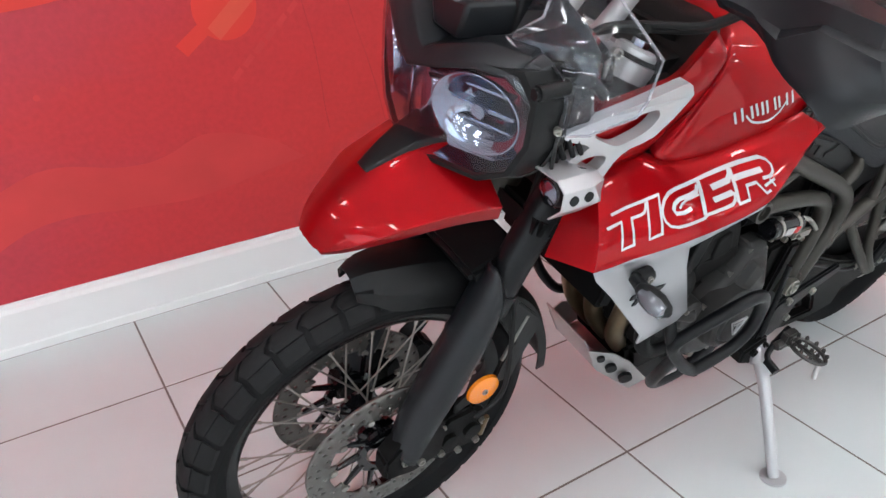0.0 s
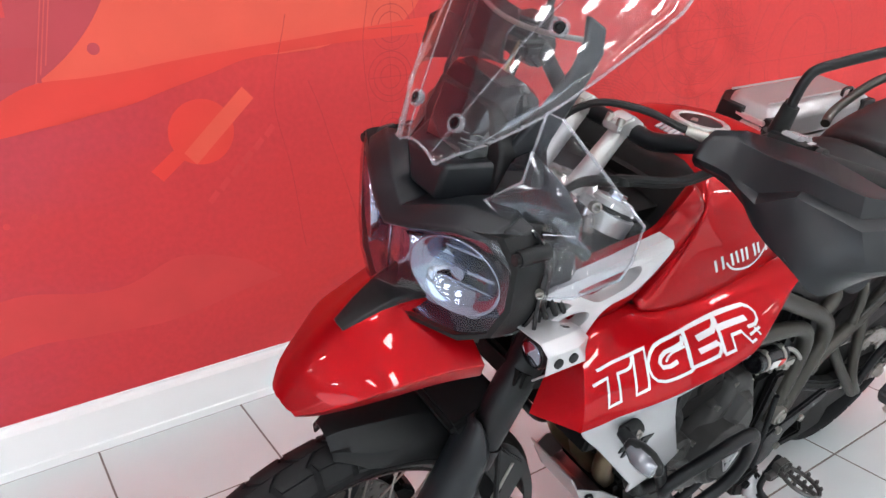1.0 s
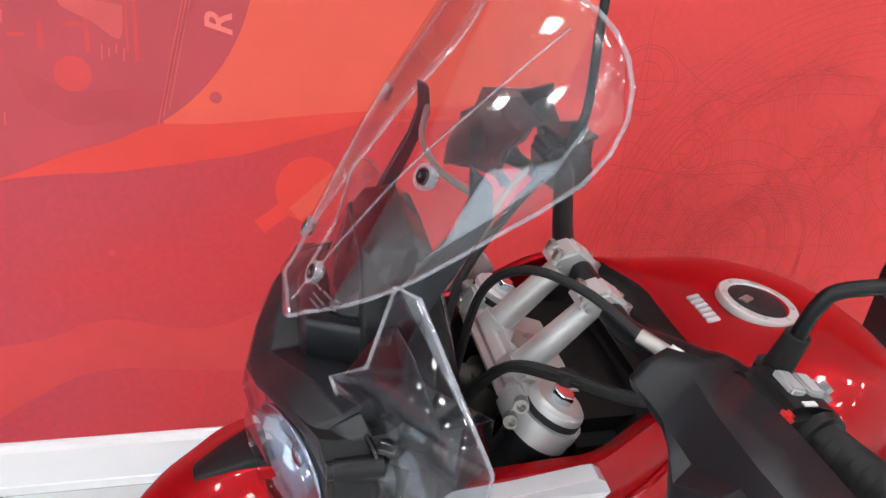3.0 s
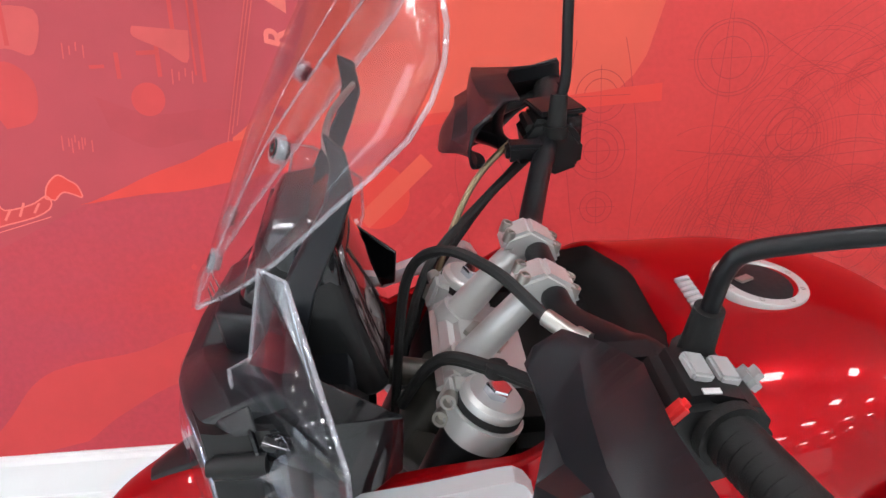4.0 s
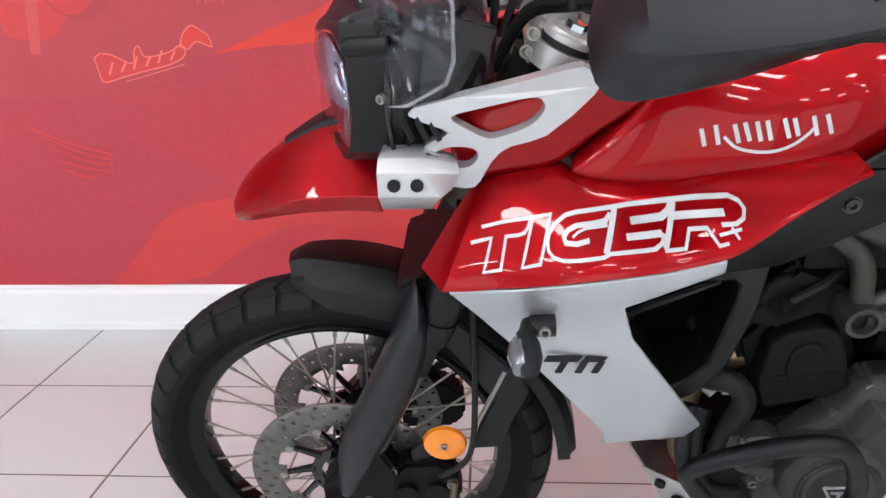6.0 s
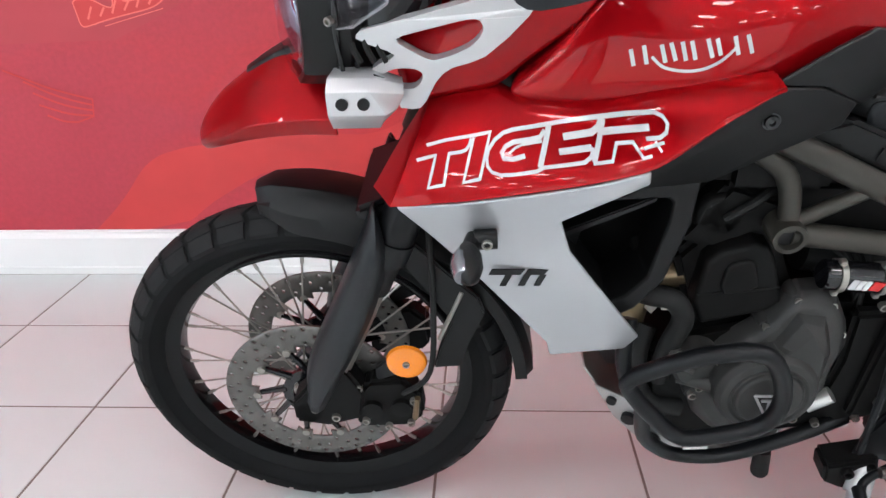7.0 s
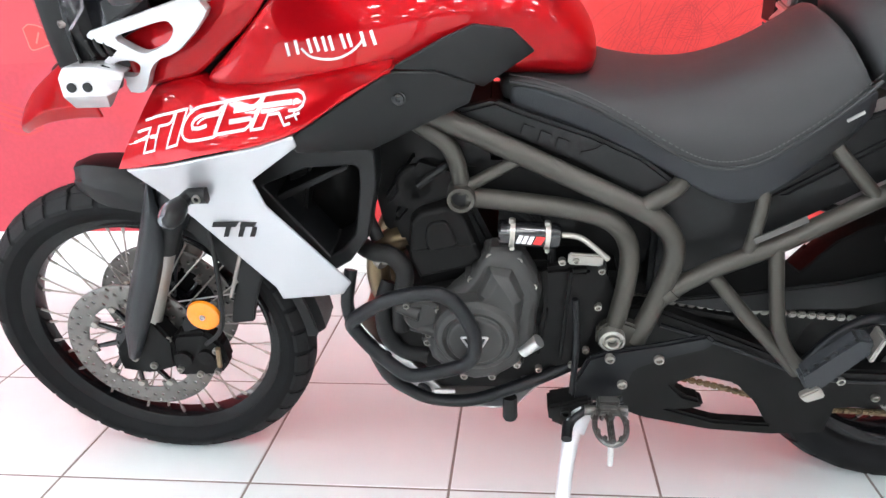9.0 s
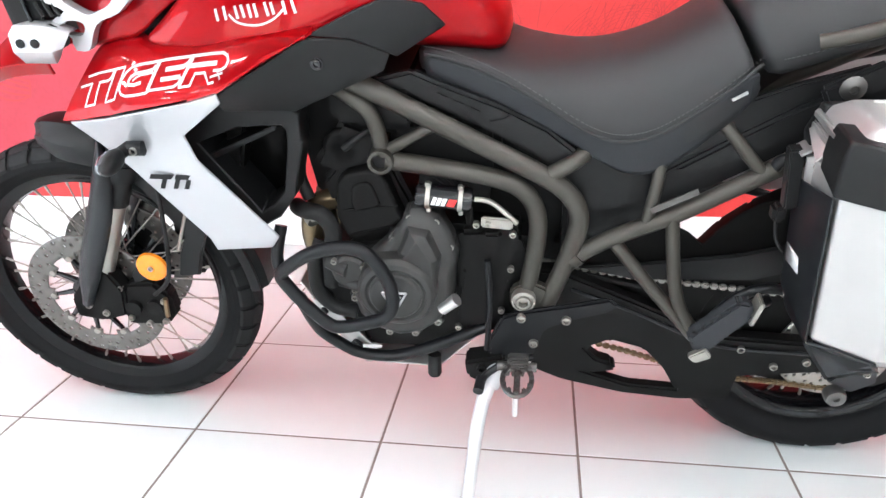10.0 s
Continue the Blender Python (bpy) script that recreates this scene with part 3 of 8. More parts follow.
# engineering drawing lines
for cx, cz, radii in ((1.45, 0.72, (0.05, 0.07, 0.11, 0.16, 0.17, 0.23, 0.30, 0.31, 0.38)), (2.25, 1.08, (0.08, 0.14, 0.15, 0.24, 0.30)), (0.67, 1.19, (0.05, 0.075)), (0.66, 1.03, (0.04, 0.065, 0.085)),
                      (0.66, 0.86, (0.03, 0.05)), (1.05, 1.28, (0.06, 0.10, 0.11)), (3.1, 0.9, (0.2, 0.21, 0.32, 0.44)), (1.9, 0.55, (0.06, 0.09)), (1.25, 1.05, (0.05, 0.08))):
    for r in radii:
        ring(cx, cz, r, 0.0022, M_LINE, 3)
    r = radii[-1] * 1.15
    stroke([(cx - r, cz), (cx + r, cz)], 0.0016, M_LINE, 4)
    stroke([(cx, cz - r), (cx, cz + r)], 0.0016, M_LINE, 4)
rnd = random.Random(5)
for pts in ([(0.55, 0.2), (0.50, 0.55), (0.42, 0.85), (0.36, 1.05)], [(0.30, 0.5), (0.27, 0.8), (0.24, 1.0), (0.30, 1.25)], [(0.60, 0.7), (0.56, 1.1), (0.60, 1.35)], [(0.76, 0.75), (0.78, 1.05), (0.74, 1.35)],
            [(0.95, 0.75), (1.15, 1.12), (1.5, 1.3), (1.9, 1.32)], [(1.0, 0.72), (1.2, 1.08), (1.55, 1.24), (1.95, 1.26)], [(1.1, 0.5), (1.0, 0.9), (1.05, 1.5)], [(1.7, 0.4), (1.8, 0.8), (2.1, 1.0), (2.6, 1.05)],
            [(0.9, 1.02), (1.3, 0.98), (1.9, 1.02)], [(1.75, 0.95), (1.95, 1.2), (2.0, 1.6)], [(1.78, 0.92), (1.98, 1.18), (2.03, 1.6)], [(2.4, 0.6), (2.8, 0.75), (3.4, 0.7)], [(1.15, 1.35), (1.4, 1.22), (1.7, 1.4)]):
    stroke(wavy(pts, 8, 0.004), 0.002, M_LINE, 4)
for i in range(40):
    cx, cz = rnd.uniform(1.0, 2.6), rnd.uniform(0.66, 1.34)
    r0, a0 = rnd.uniform(0.012, 0.06), rnd.uniform(0, 360)
    for q in range(3):
        ring(cx, cz, r0 + 0.008 * q, 0.0013, M_LINE, 3, a0, a0 + rnd.uniform(150, 360))
for i in range(34):
    cx, cz = rnd.uniform(0.95, 2.7), rnd.uniform(0.62, 1.36)
    r0, a0 = rnd.uniform(0.03, 0.26), rnd.uniform(0, 360)
    for q in range(rnd.randint(2, 5)):
        ring(cx, cz, r0 + 0.011 * q, 0.0013, M_LINE, 3, a0, a0 + rnd.uniform(90, 300))
for q in range(9):
    ring(2.05, 0.40, 1.0 + 0.022 * q + 0.02 * (q // 3), 0.0016, M_LINE, 3, 95, 172)
    ring(1.62, 0.55, 0.30 + 0.013 * q, 0.0014, M_LINE, 3, 20, 205)
for i in range(46):
    x, z = rnd.uniform(1.6, 2.6), rnd.uniform(0.75, 1.35)
    a = rnd.uniform(0, 3.14)
    l_ = rnd.uniform(0.08, 0.3)
    stroke(wavy([(x, z), (x + l_ * 0.5 * math.cos(a), z + l_ * 0.5 * math.sin(a) + 0.02), (x + l_ * math.cos(a), z + l_ * math.sin(a))], 6, 0.006), 0.0013, M_LINE, 5)


# ---- the bike ----
BIKE = empty("motorcycle", pose(0, CONTACT_Y, 0, LEAN, 0, 0))
tagged(BIKE, "red and silver adventure motorcycle leaning on its side stand", "motorcycle")


# ---- wheels ----
def tread_point(R, half, ang, s, lift):
    """A point on the crown: s runs from -1 to 1 across it."""
    r = R - 0.030 * s * s * abs(s) ** 0.3 + lift
    return Vector((math.cos(ang) * r, s * half * (1 - 0.0 * abs(s)), math.sin(ang) * r))


def tyre_mesh(R, half, bead):
    prof = [(bead, -half * 0.62), (bead + 0.012, -half * 0.86), (bead + 0.03, -half * 0.99), (R - 0.05, -half * 1.0), (R - 0.0345, -half * 0.992), (R - 0.0225, -half * 0.8),
            (R - 0.0085, -half * 0.4), (R - 0.0045, 0.0)]
    prof = prof + [(r, -h) for r, h in prof[-2::-1]]
    return lathe(prof, 96, axis=(0, 1, 0), closed=True)


def tread_mesh(R, half, pitches):
    """Raised blocks in slanting pairs, with grooves between them."""
    bm = bmesh.new()
    step = 2 * math.pi / pitches
    for i in range(pitches):
        for side in (-1, 1):
            for s0, s1, a0, a1 in ((0.015, 0.60, 0.06, 0.90), (0.635, 1.0, 0.07, 0.88)):
                top, low = [], []
                for q in range(6):
                    s = s0 + (s1 - s0) * q / 5
                    for a in (a0, a1):
                        bend = 0.95 * min(s, 0.34) - 0.35 * max(0.0, s - 0.34) + 0.5 * max(0.0, s - 0.60)
                        ang = (i + (0.5 if side > 0 else 0) + a + bend) * step
                        top.append(bm.verts.new(tread_point(R, half, ang, side * s, 0.0)))
                        low.append(bm.verts.new(tread_point(R, half, ang, side * s, -0.007)))
                for q in range(5):
                    bm.faces.new((top[2 * q], top[2 * q + 1], top[2 * q + 3], top[2 * q + 2]))
                    bm.faces.new((top[2 * q], top[2 * q + 2], low[2 * q + 2], low[2 * q]))
                    bm.faces.new((top[2 * q + 1], low[2 * q + 1], low[2 * q + 3], top[2 * q + 3]))
                bm.faces.new((top[0], low[0], low[1], top[1]))
                bm.faces.new((top[10], top[11], low[11], low[10]))
    return bm


def disc_mesh(r_in, r_out, cells, holes):
    """A drilled brake disc: square cells, some with a round hole, the inner edge scalloped."""
    n, rows = cells, 4
    bm = bmesh.new()
    made = {}

    def at(i2, j2):
        key = (i2 % (2 * n), j2)
        if key not in made:
            r = r_in + (r_out - r_in) * j2 / (2 * rows)
            a = math.pi * key[0] / n
            if j2 == 0 and holes:
                r += 0.006 * (0.5 + 0.5 * math.cos(a * 20))
            made[key] = bm.verts.new((math.cos(a) * r, 0, math.sin(a) * r))
        return made[key]
    for j in range(rows):
        for i in range(n):
            edge = [at(2 * i, 2 * j), at(2 * i + 1, 2 * j), at(2 * i + 2, 2 * j), at(2 * i + 2, 2 * j + 1), at(2 * i + 2, 2 * j + 2), at(2 * i + 1, 2 * j + 2), at(2 * i, 2 * j + 2), at(2 * i, 2 * j + 1)]
            if (j == 3 and i % 3 == 1) or (j == 2 and i % 6 in (0, 2)) or (j == 1 and i % 6 == 4):
                c = sum((v.co for v in edge), Vector()) / 8
                inner = [bm.verts.new(c + (v.co - c).normalized() * 0.0040) for v in edge]
                for q in range(8):
                    bm.faces.new((edge[q], edge[(q + 1) % 8], inner[(q + 1) % 8], inner[q]))
            elif not (holes and j == 0 and 2 <= i % (n // 10) < n // 10 - 2):
                bm.faces.new(edge)
    return bm


def wheel(name, u, R, half, bead, hub_half, pitches, discs, label):
    """Spoked wheel: rim with tyre, hub, spokes and discs as its pieces."""
    prof = [(bead - 0.022, -half * 0.42), (bead - 0.006, -half * 0.62), (bead + 0.010, -half * 0.70), (bead + 0.010, -half * 0.60), (bead - 0.004, -half * 0.48), (bead - 0.012, 0),
            (bead - 0.004, half * 0.48), (bead + 0.010, half * 0.60), (bead + 0.010, half * 0.70), (bead - 0.006, half * 0.62), (bead - 0.022, half * 0.42), (bead - 0.027, 0)]
    rim = part(name, lathe(prof, 96, axis=(0, 1, 0), closed=True), RIM, BIKE, label)
    rim.location = (u, 0, R - 0.002)
    tyre = part("tyre", tyre_mesh(R, half, bead), CARCASS, rim, "black road tyre with slanted tread blocks")
    tread = finish("tread", tread_mesh(R, half, pitches), TYRE, rim, sharp=20)
    tread["kind"] = "stuff"
    hh = hub_half
    part("hub", lathe([(0.0, -hh - 0.01), (0.022, -hh - 0.01), (0.024, -hh), (0.042, -hh + 0.004), (0.042, -hh + 0.012), (0.026, -hh + 0.02), (0.024, hh - 0.02), (0.042, hh - 0.012), (0.042, hh - 0.004), (0.024, hh), (0.022, hh + 0.01), (0.0, hh + 0.01)], 32, axis=(0, 1, 0)), GLOSS_BLACK, rim, "black wheel hub")
    first = None
    for i in range(36):
        side = -1 if i % 2 else 1
        lean_a = 0.62 if (i // 2) % 2 else -0.62
        if i < 4:
            a = Vector((0.040 * math.cos(lean_a), side * (hh - 0.01), 0.040 * math.sin(lean_a)))
            b = Vector((bead - 0.024, side * 0.006, 0))
            m = join(tube([a, b], 0.0019, 6, 0), tube([b - (b - a).normalized() * 0.018, b], 0.0034, 6, 0))
            sp = part("spoke", m, STEEL, rim)
            first = (first or []) + [sp]
        else:
            sp = new("spoke", first[i % 4].data)
            sp.parent = rim
        sp.rotation_euler = (0, 2 * math.pi * i / 36, 0)
    for v, r_in, r_out, cells in discs:
        d = part("brake_disc", disc_mesh(r_in, r_out, cells, True), DISC, rim, "drilled steel brake disc", solid=0.005, offset=0)
        d.location = (0, v, 0)
        arms = [lathe([(0.040, -0.004), (0.058, -0.004), (0.058, 0.004), (0.040, 0.004)], 32, axis=(0, 1, 0), closed=True)]
        for q in range(10):
            a = math.pi * (2 * q + 0.1) / 10
            a2 = a - 0.22
            arms.append(tube([(0.052 * math.cos(a2), 0, 0.052 * math.sin(a2)), ((r_in + 0.004) * math.cos(a), 0, (r_in + 0.004) * math.sin(a))], (0.0070, 0.0048), 8, 0))
        for k_, arm_ in enumerate(arms):
            part("disc_arm" if k_ else "disc_centre", arm_, GLOSS_BLACK, rim).location = (0, v * 0.96, 0)
        for q in range(10):
            part("disc_bobbin", lathe([(0, -0.006), (0.007, -0.006), (0.007, 0.006), (0, 0.006)], 12, ((r_in + 0.006) * math.cos(math.pi * (2 * q + 0.1) / 10), 0, (r_in + 0.006) * math.sin(math.pi * (2 * q + 0.1) / 10)), (0, 1, 0)), STEEL, rim).location = (0, v, 0)
    return rim


FU, FR, RU, RR = -0.198, 0.360, 1.396, 0.327
front = wheel("front_wheel", FU, FR, 0.047, 0.284, 0.045, 36, ((-0.076, 0.100, 0.160, 90), (0.076, 0.100, 0.160, 90)), "gloss black spoked front wheel")
rear = wheel("rear_wheel", RU, RR, 0.078, 0.232, 0.06, 28, ((0.09, 0.07, 0.125, 80),), "gloss black spoked rear wheel")
part("sprocket", disc_mesh(0.06, 0.115, 80, True), STEEL, rear, "steel rear sprocket", solid=0.006, offset=0).location = (0, -0.095, 0)


# ---- front fork and mudguard ----
def leg(w, v, off=0.0):
    """A point on the fork leg's axis, off metres ahead of it."""
    return Vector((-0.145 + (w - 0.438) * 0.436 - off * 0.917, v, w - off * -0.0))


for s in (-1, 1):
    v = 0.105 * s
    part("fork_outer", join(tube([leg(0.70, v), leg(1.085, v)], 0.031, 20, 0), tube([leg(0.685, v), leg(0.72, v)], 0.034, 20, 0)), POWDER, BIKE, "black upper fork leg")
    part("fork_slider", tube([leg(0.44, v), leg(0.70, v)], 0.0225, 20, 0), STEEL, BIKE, "polished fork slider")
    part("fork_foot", join(prism([(-0.225, 0.335), (-0.165, 0.325), (-0.105, 0.345), (-0.095, 0.41), (-0.125, 0.47), (-0.165, 0.47), (-0.195, 0.42), (-0.225, 0.385)], v - 0.022, v + 0.022, 0.006),
                           lathe([(0, -0.028), (0.02, -0.028), (0.022, -0.022), (0.022, 0.022), (0, 0.022)], 20, (FU, v, FR), (0, s, 0))), ENGINE_BLK, BIKE, "black cast fork foot")
    for c in ((-0.185, 0.372), (-0.150, 0.352)):
        part("fork_bolt", bolt((c[0], v + s * 0.022, c[1]), (0, s, 0), 0.008, 0.006), STEEL, BIKE)
    # long plastic guard before the slider
    lead = curve([(-0.050, 0, 0.781), (-0.078, 0, 0.712), (-0.122, 0, 0.615), (-0.177, 0, 0.496), (-0.197, 0, 0.434), (-0.201, 0, 0.386)], 4)
    trail = curve([(-0.044, 0, 0.776), (-0.033, 0, 0.729), (-0.039, 0, 0.670), (-0.061, 0, 0.597), (-0.109, 0, 0.494), (-0.168, 0, 0.380)], 4)
    rows = []
    for i, (a, b) in enumerate(zip(lead, trail)):
        d = b - a
        k = min(1.0, 0.35 + i / 6)
        rows.append([(a.x + d.x * f + e, s * (0.112 + g * k), a.z + d.z * f) for f, e, g in ((0.35, 0.012, -0.046), (0.12, 0.006, -0.036), (0.0, 0.0, -0.012), (0.10, 0.0, 0.014), (0.38, 0.0, 0.032), (0.72, 0.0, 0.036), (1.0, 0.0, 0.026))])
    part("fork_guard", grid(rows), GUARD, BIKE, "satin black plastic fork guard", solid=0.004, sharp=50)
    # caliper with its bolts and pads
    cal = part("brake_caliper", join(prism([(-0.115, 0.31), (-0.02, 0.315), (0.005, 0.345), (0.0, 0.40), (-0.03, 0.43), (-0.09, 0.425), (-0.12, 0.39)], v - 0.030 * s, v + 0.012 * s, 0.008),
                                     lathe([(0, 0), (0.018, 0), (0.018, 0.01), (0, 0.012)], 16, (-0.085, v + s * 0.012, 0.365), (0, s, 0)), lathe([(0, 0), (0.018, 0), (0.018, 0.01), (0, 0.012)], 16, (-0.035, v + s * 0.012, 0.37), (0, s, 0))), ENGINE_BLK, BIKE, "black two-piston brake caliper")
    for c in ((-0.105, 0.415), (-0.012, 0.385), (-0.02, 0.33), (-0.06, 0.322), (-0.10, 0.335)):
        part("caliper_bolt", bolt((c[0], v + s * 0.014, c[1]), (0, s, 0), 0.007, 0.006), STEEL, cal)
    part("brake_hose", tube([(-0.03, v + s * 0.012, 0.40), (0.02, v + s * 0.02, 0.46), (0.03, v, 0.60), (0.03, v - s * 0.03, 0.80), (0.08, v - s * 0.05, 0.98)], 0.005, 8), BLACK_SOFT, BIKE)
    part("hose_union", tube([(-0.012, v + s * 0.016, 0.345), (-0.005, v + s * 0.018, 0.395)], 0.0055, 8, 0), BRASS, BIKE)
    # reflector on its arm
    part("reflector_arm", prism([(-0.075, 0.42), (-0.03, 0.44), (0.0, 0.46), (0.0, 0.485), (-0.04, 0.485), (-0.075, 0.45)], v - 0.004, v + 0.002, 0.002), BLACK, BIKE)
    ref = part("reflector", lathe([(0, 0.007), (0.026, 0.007), (0.033, 0.004), (0.035, -0.002), (0, -0.002)], 32, (-0.020, v + s * 0.008, 0.471), (0, s, 0)), AMBER, BIKE, "round amber side reflector")
    part("reflector_screw", bolt((-0.020, v + s * 0.0155, 0.471), (0, s, 0), 0.006, 0.003), STEEL, ref)
    # mudguard stay
    part("mudguard_stay", prism([(-0.015, 0.715), (0.015, 0.683), (0.053, 0.639), (0.102, 0.588), (0.112, 0.556), (0.084, 0.488), (0.070, 0.438), (0.022, 0.433), (0.037, 0.490), (0.058, 0.537), (0.014, 0.608), (-0.022, 0.664)], v * 0.80 - 0.006, v * 0.80 + 0.006, 0.003), BLACK, BIKE)
    part("stay_pin", tube([(0.075, v * 0.85, 0.60), (0.035, v * 0.85, 0.50)], 0.004, 8, 0), STEEL, BIKE)
    part("fork_sticker", tube([leg(0.655, v), leg(0.672, v)], 0.0255, 20, 0), RED_DECAL, BIKE)
    part("dust_seal", tube([leg(0.625, v), leg(0.685, v)], 0.027, 20, 0), BLACK_SOFT, BIKE)

rows = []
for i in range(25):
    a = radians(98.5 - 95.5 * i / 24)
    t = i / 24
    top = 0.395 - 0.004 * min(1, t * 1.6) + (-0.008 if i == 0 else 0)
    skirt = 0.016 + 0.080 * (t / 0.22) if t < 0.22 else max(0.020, 0.099 - 0.20 * (t - 0.22))
    skirt = min(skirt, 0.046 + 0.03 * t)
    hw = (0.066 - 0.006 * t) * (0.5 + 0.5 * min(1, t / 0.14) ** 0.6)
    sec = [(hw + 0.001, top - skirt - 0.012), (hw, top - skirt * 0.55), (hw * 0.86, top - 0.012), (hw * 0.60, top + 0.001), (hw * 0.52, top + 0.010 * max(0, 1 - 2 * t)), (0, top + 0.013 * max(0, 1 - 2 * t) + 0.002)]
    sec = [(-h, r) for h, r in sec] + [(h, r) for h, r in sec[-2::-1]]
    rows.append([(FU + 0.005 + r * math.cos(a), h, FR + r * math.sin(a)) for h, r in sec])
part("front_mudguard", grid(rows), BLACK, BIKE, "matt black front mudguard close over the tyre", solid=0.004, bevel=0.0015)
part("mudguard_bridge", join(box((-0.03, 0, 0.765), (0.10, 0.20, 0.03), 0.008, (0, -20, 0))), BLACK, BIKE)

# yokes, stem, clamps
part("lower_yoke", prism([(0.0, 0.83), (0.09, 0.80), (0.10, 0.835), (0.01, 0.87)], -0.135, 0.135, 0.008), ENGINE_BLK, BIKE, "black lower fork yoke")
part("top_yoke", prism([(0.095, 1.082), (0.175, 1.048), (0.215, 1.055), (0.222, 1.075), (0.12, 1.112), (0.098, 1.100)], -0.074, 0.074, 0.007), YOKE, BIKE, "silver cast top fork yoke")
for s in (-1, 1):
    part("fork_clamp", tube([leg(1.072, s * 0.107), leg(1.094, s * 0.107)], 0.0365, 32, 0), YOKE, BIKE, "silver fork clamp")
    part("clamp_ring", tube([leg(1.084, s * 0.107), leg(1.0965, s * 0.107)], 0.0378, 32, 0), YOKE, BIKE)
    part("yoke_lug", box((0.128, s * 0.085, 1.075), (0.06, 0.05, 0.03), 0.006, (0, 24, 0)), YOKE, BIKE)
for s in (-1, 1):
    v = s * 0.107
    d = Vector((0.4, 0, 0.917))
    c = leg(1.100, v)
    part("fork_cap", lathe([(0, 0.016), (0.027, 0.016), (0.029, 0.013), (0.0315, 0.012), (0.0325, 0.009), (0.0325, 0.004), (0.029, 0.004), (0.030, -0.006), (0, -0.006)], 32, c, d), YOKE, BIKE, "silver fork cap with an adjuster")
    part("fork_cap_seal", lathe([(0.027, 0.0045), (0.0335, 0.0045), (0.0335, -0.003), (0.027, -0.003)], 32, c, d, True), BLACK_SOFT, BIKE)
    part("fork_adjuster", lathe([(0, 0.026), (0.012, 0.026), (0.0135, 0.024), (0.0135, 0.012), (0, 0.012)], 6, c, d), CHROME, BIKE)
    part("clamp_ear", box((0.110, s * 0.094, 1.100), (0.020, 0.028, 0.040), 0.004, (0, 24, 0)), YOKE, BIKE)
    for q in (0, 1):
        part("pinch_bolt", bolt((0.107 - 0.008 * q, s * 0.108, 1.112 - 0.020 * q), (-0.35, s * 0.9, 0.25), 0.0085, 0.008), STEEL, BIKE)
    # handlebar riser, slanting back
    cv = 0.043 * s
    ris = part("bar_riser", join(tube([(0.122, cv, 1.098), (0.198, cv, 1.187)], (0.0175, 0.0140), 22, 0), tube([(0.118, cv, 1.094), (0.130, cv, 1.108)], 0.0215, 22, 0), box((0.203, cv, 1.188), (0.044, 0.036, 0.018), 0.004, (0, 24, 0))), YOKE, BIKE, "silver handlebar riser")
    part("riser_clamp", prism([(0.172, 1.190), (0.178, 1.205), (0.205, 1.214), (0.232, 1.196), (0.238, 1.176), (0.226, 1.172), (0.205, 1.192)], cv - 0.0185, cv + 0.0185, 0.004), YOKE, ris)
    for c in ((0.182, 1.203), (0.230, 1.186)):
        for q in (-0.011, 0.011):
            part("clamp_bolt", bolt((c[0], cv + q, c[1]), (0.35, 0, 0.93), 0.0065, 0.008), STEEL, ris)
part("stem_nut", lathe([(0, 0.022), (0.012, 0.022), (0.014, 0.016), (0.026, 0.014), (0.026, 0), (0, 0)], 6, (0.150, 0, 1.09), (0.4, 0, 0.917)), STEEL, BIKE)
part("headstock", tube([(0.02, 0, 0.84), (0.115, 0, 1.06)], 0.034, 20, 0), TITAN, BIKE)
part("frame_spar", join(*[tube([(0.07, s * 0.03, 0.98), (0.2, s * 0.13, 0.96), (0.40, s * 0.17, 0.91)], 0.026, 12) for s in (-1, 1)]), TITAN, BIKE)
part("airbox", box((0.25, 0, 1.02), (0.20, 0.26, 0.13), 0.02), ENGINE_BLK, BIKE, "black airbox under the tank nose")
part("airbox_lid", box((0.30, 0, 1.075), (0.12, 0.20, 0.06), 0.02), ENGINE_BLK, BIKE)
part("air_intake", box((0.13, 0, 0.93), (0.12, 0.20, 0.10), 0.02), ENGINE_BLK, BIKE)
part("stop_tube", tube([(0.03, 0, 1.07), (0.10, 0.0, 1.055)], 0.016, 16, 0), TITAN, BIKE)


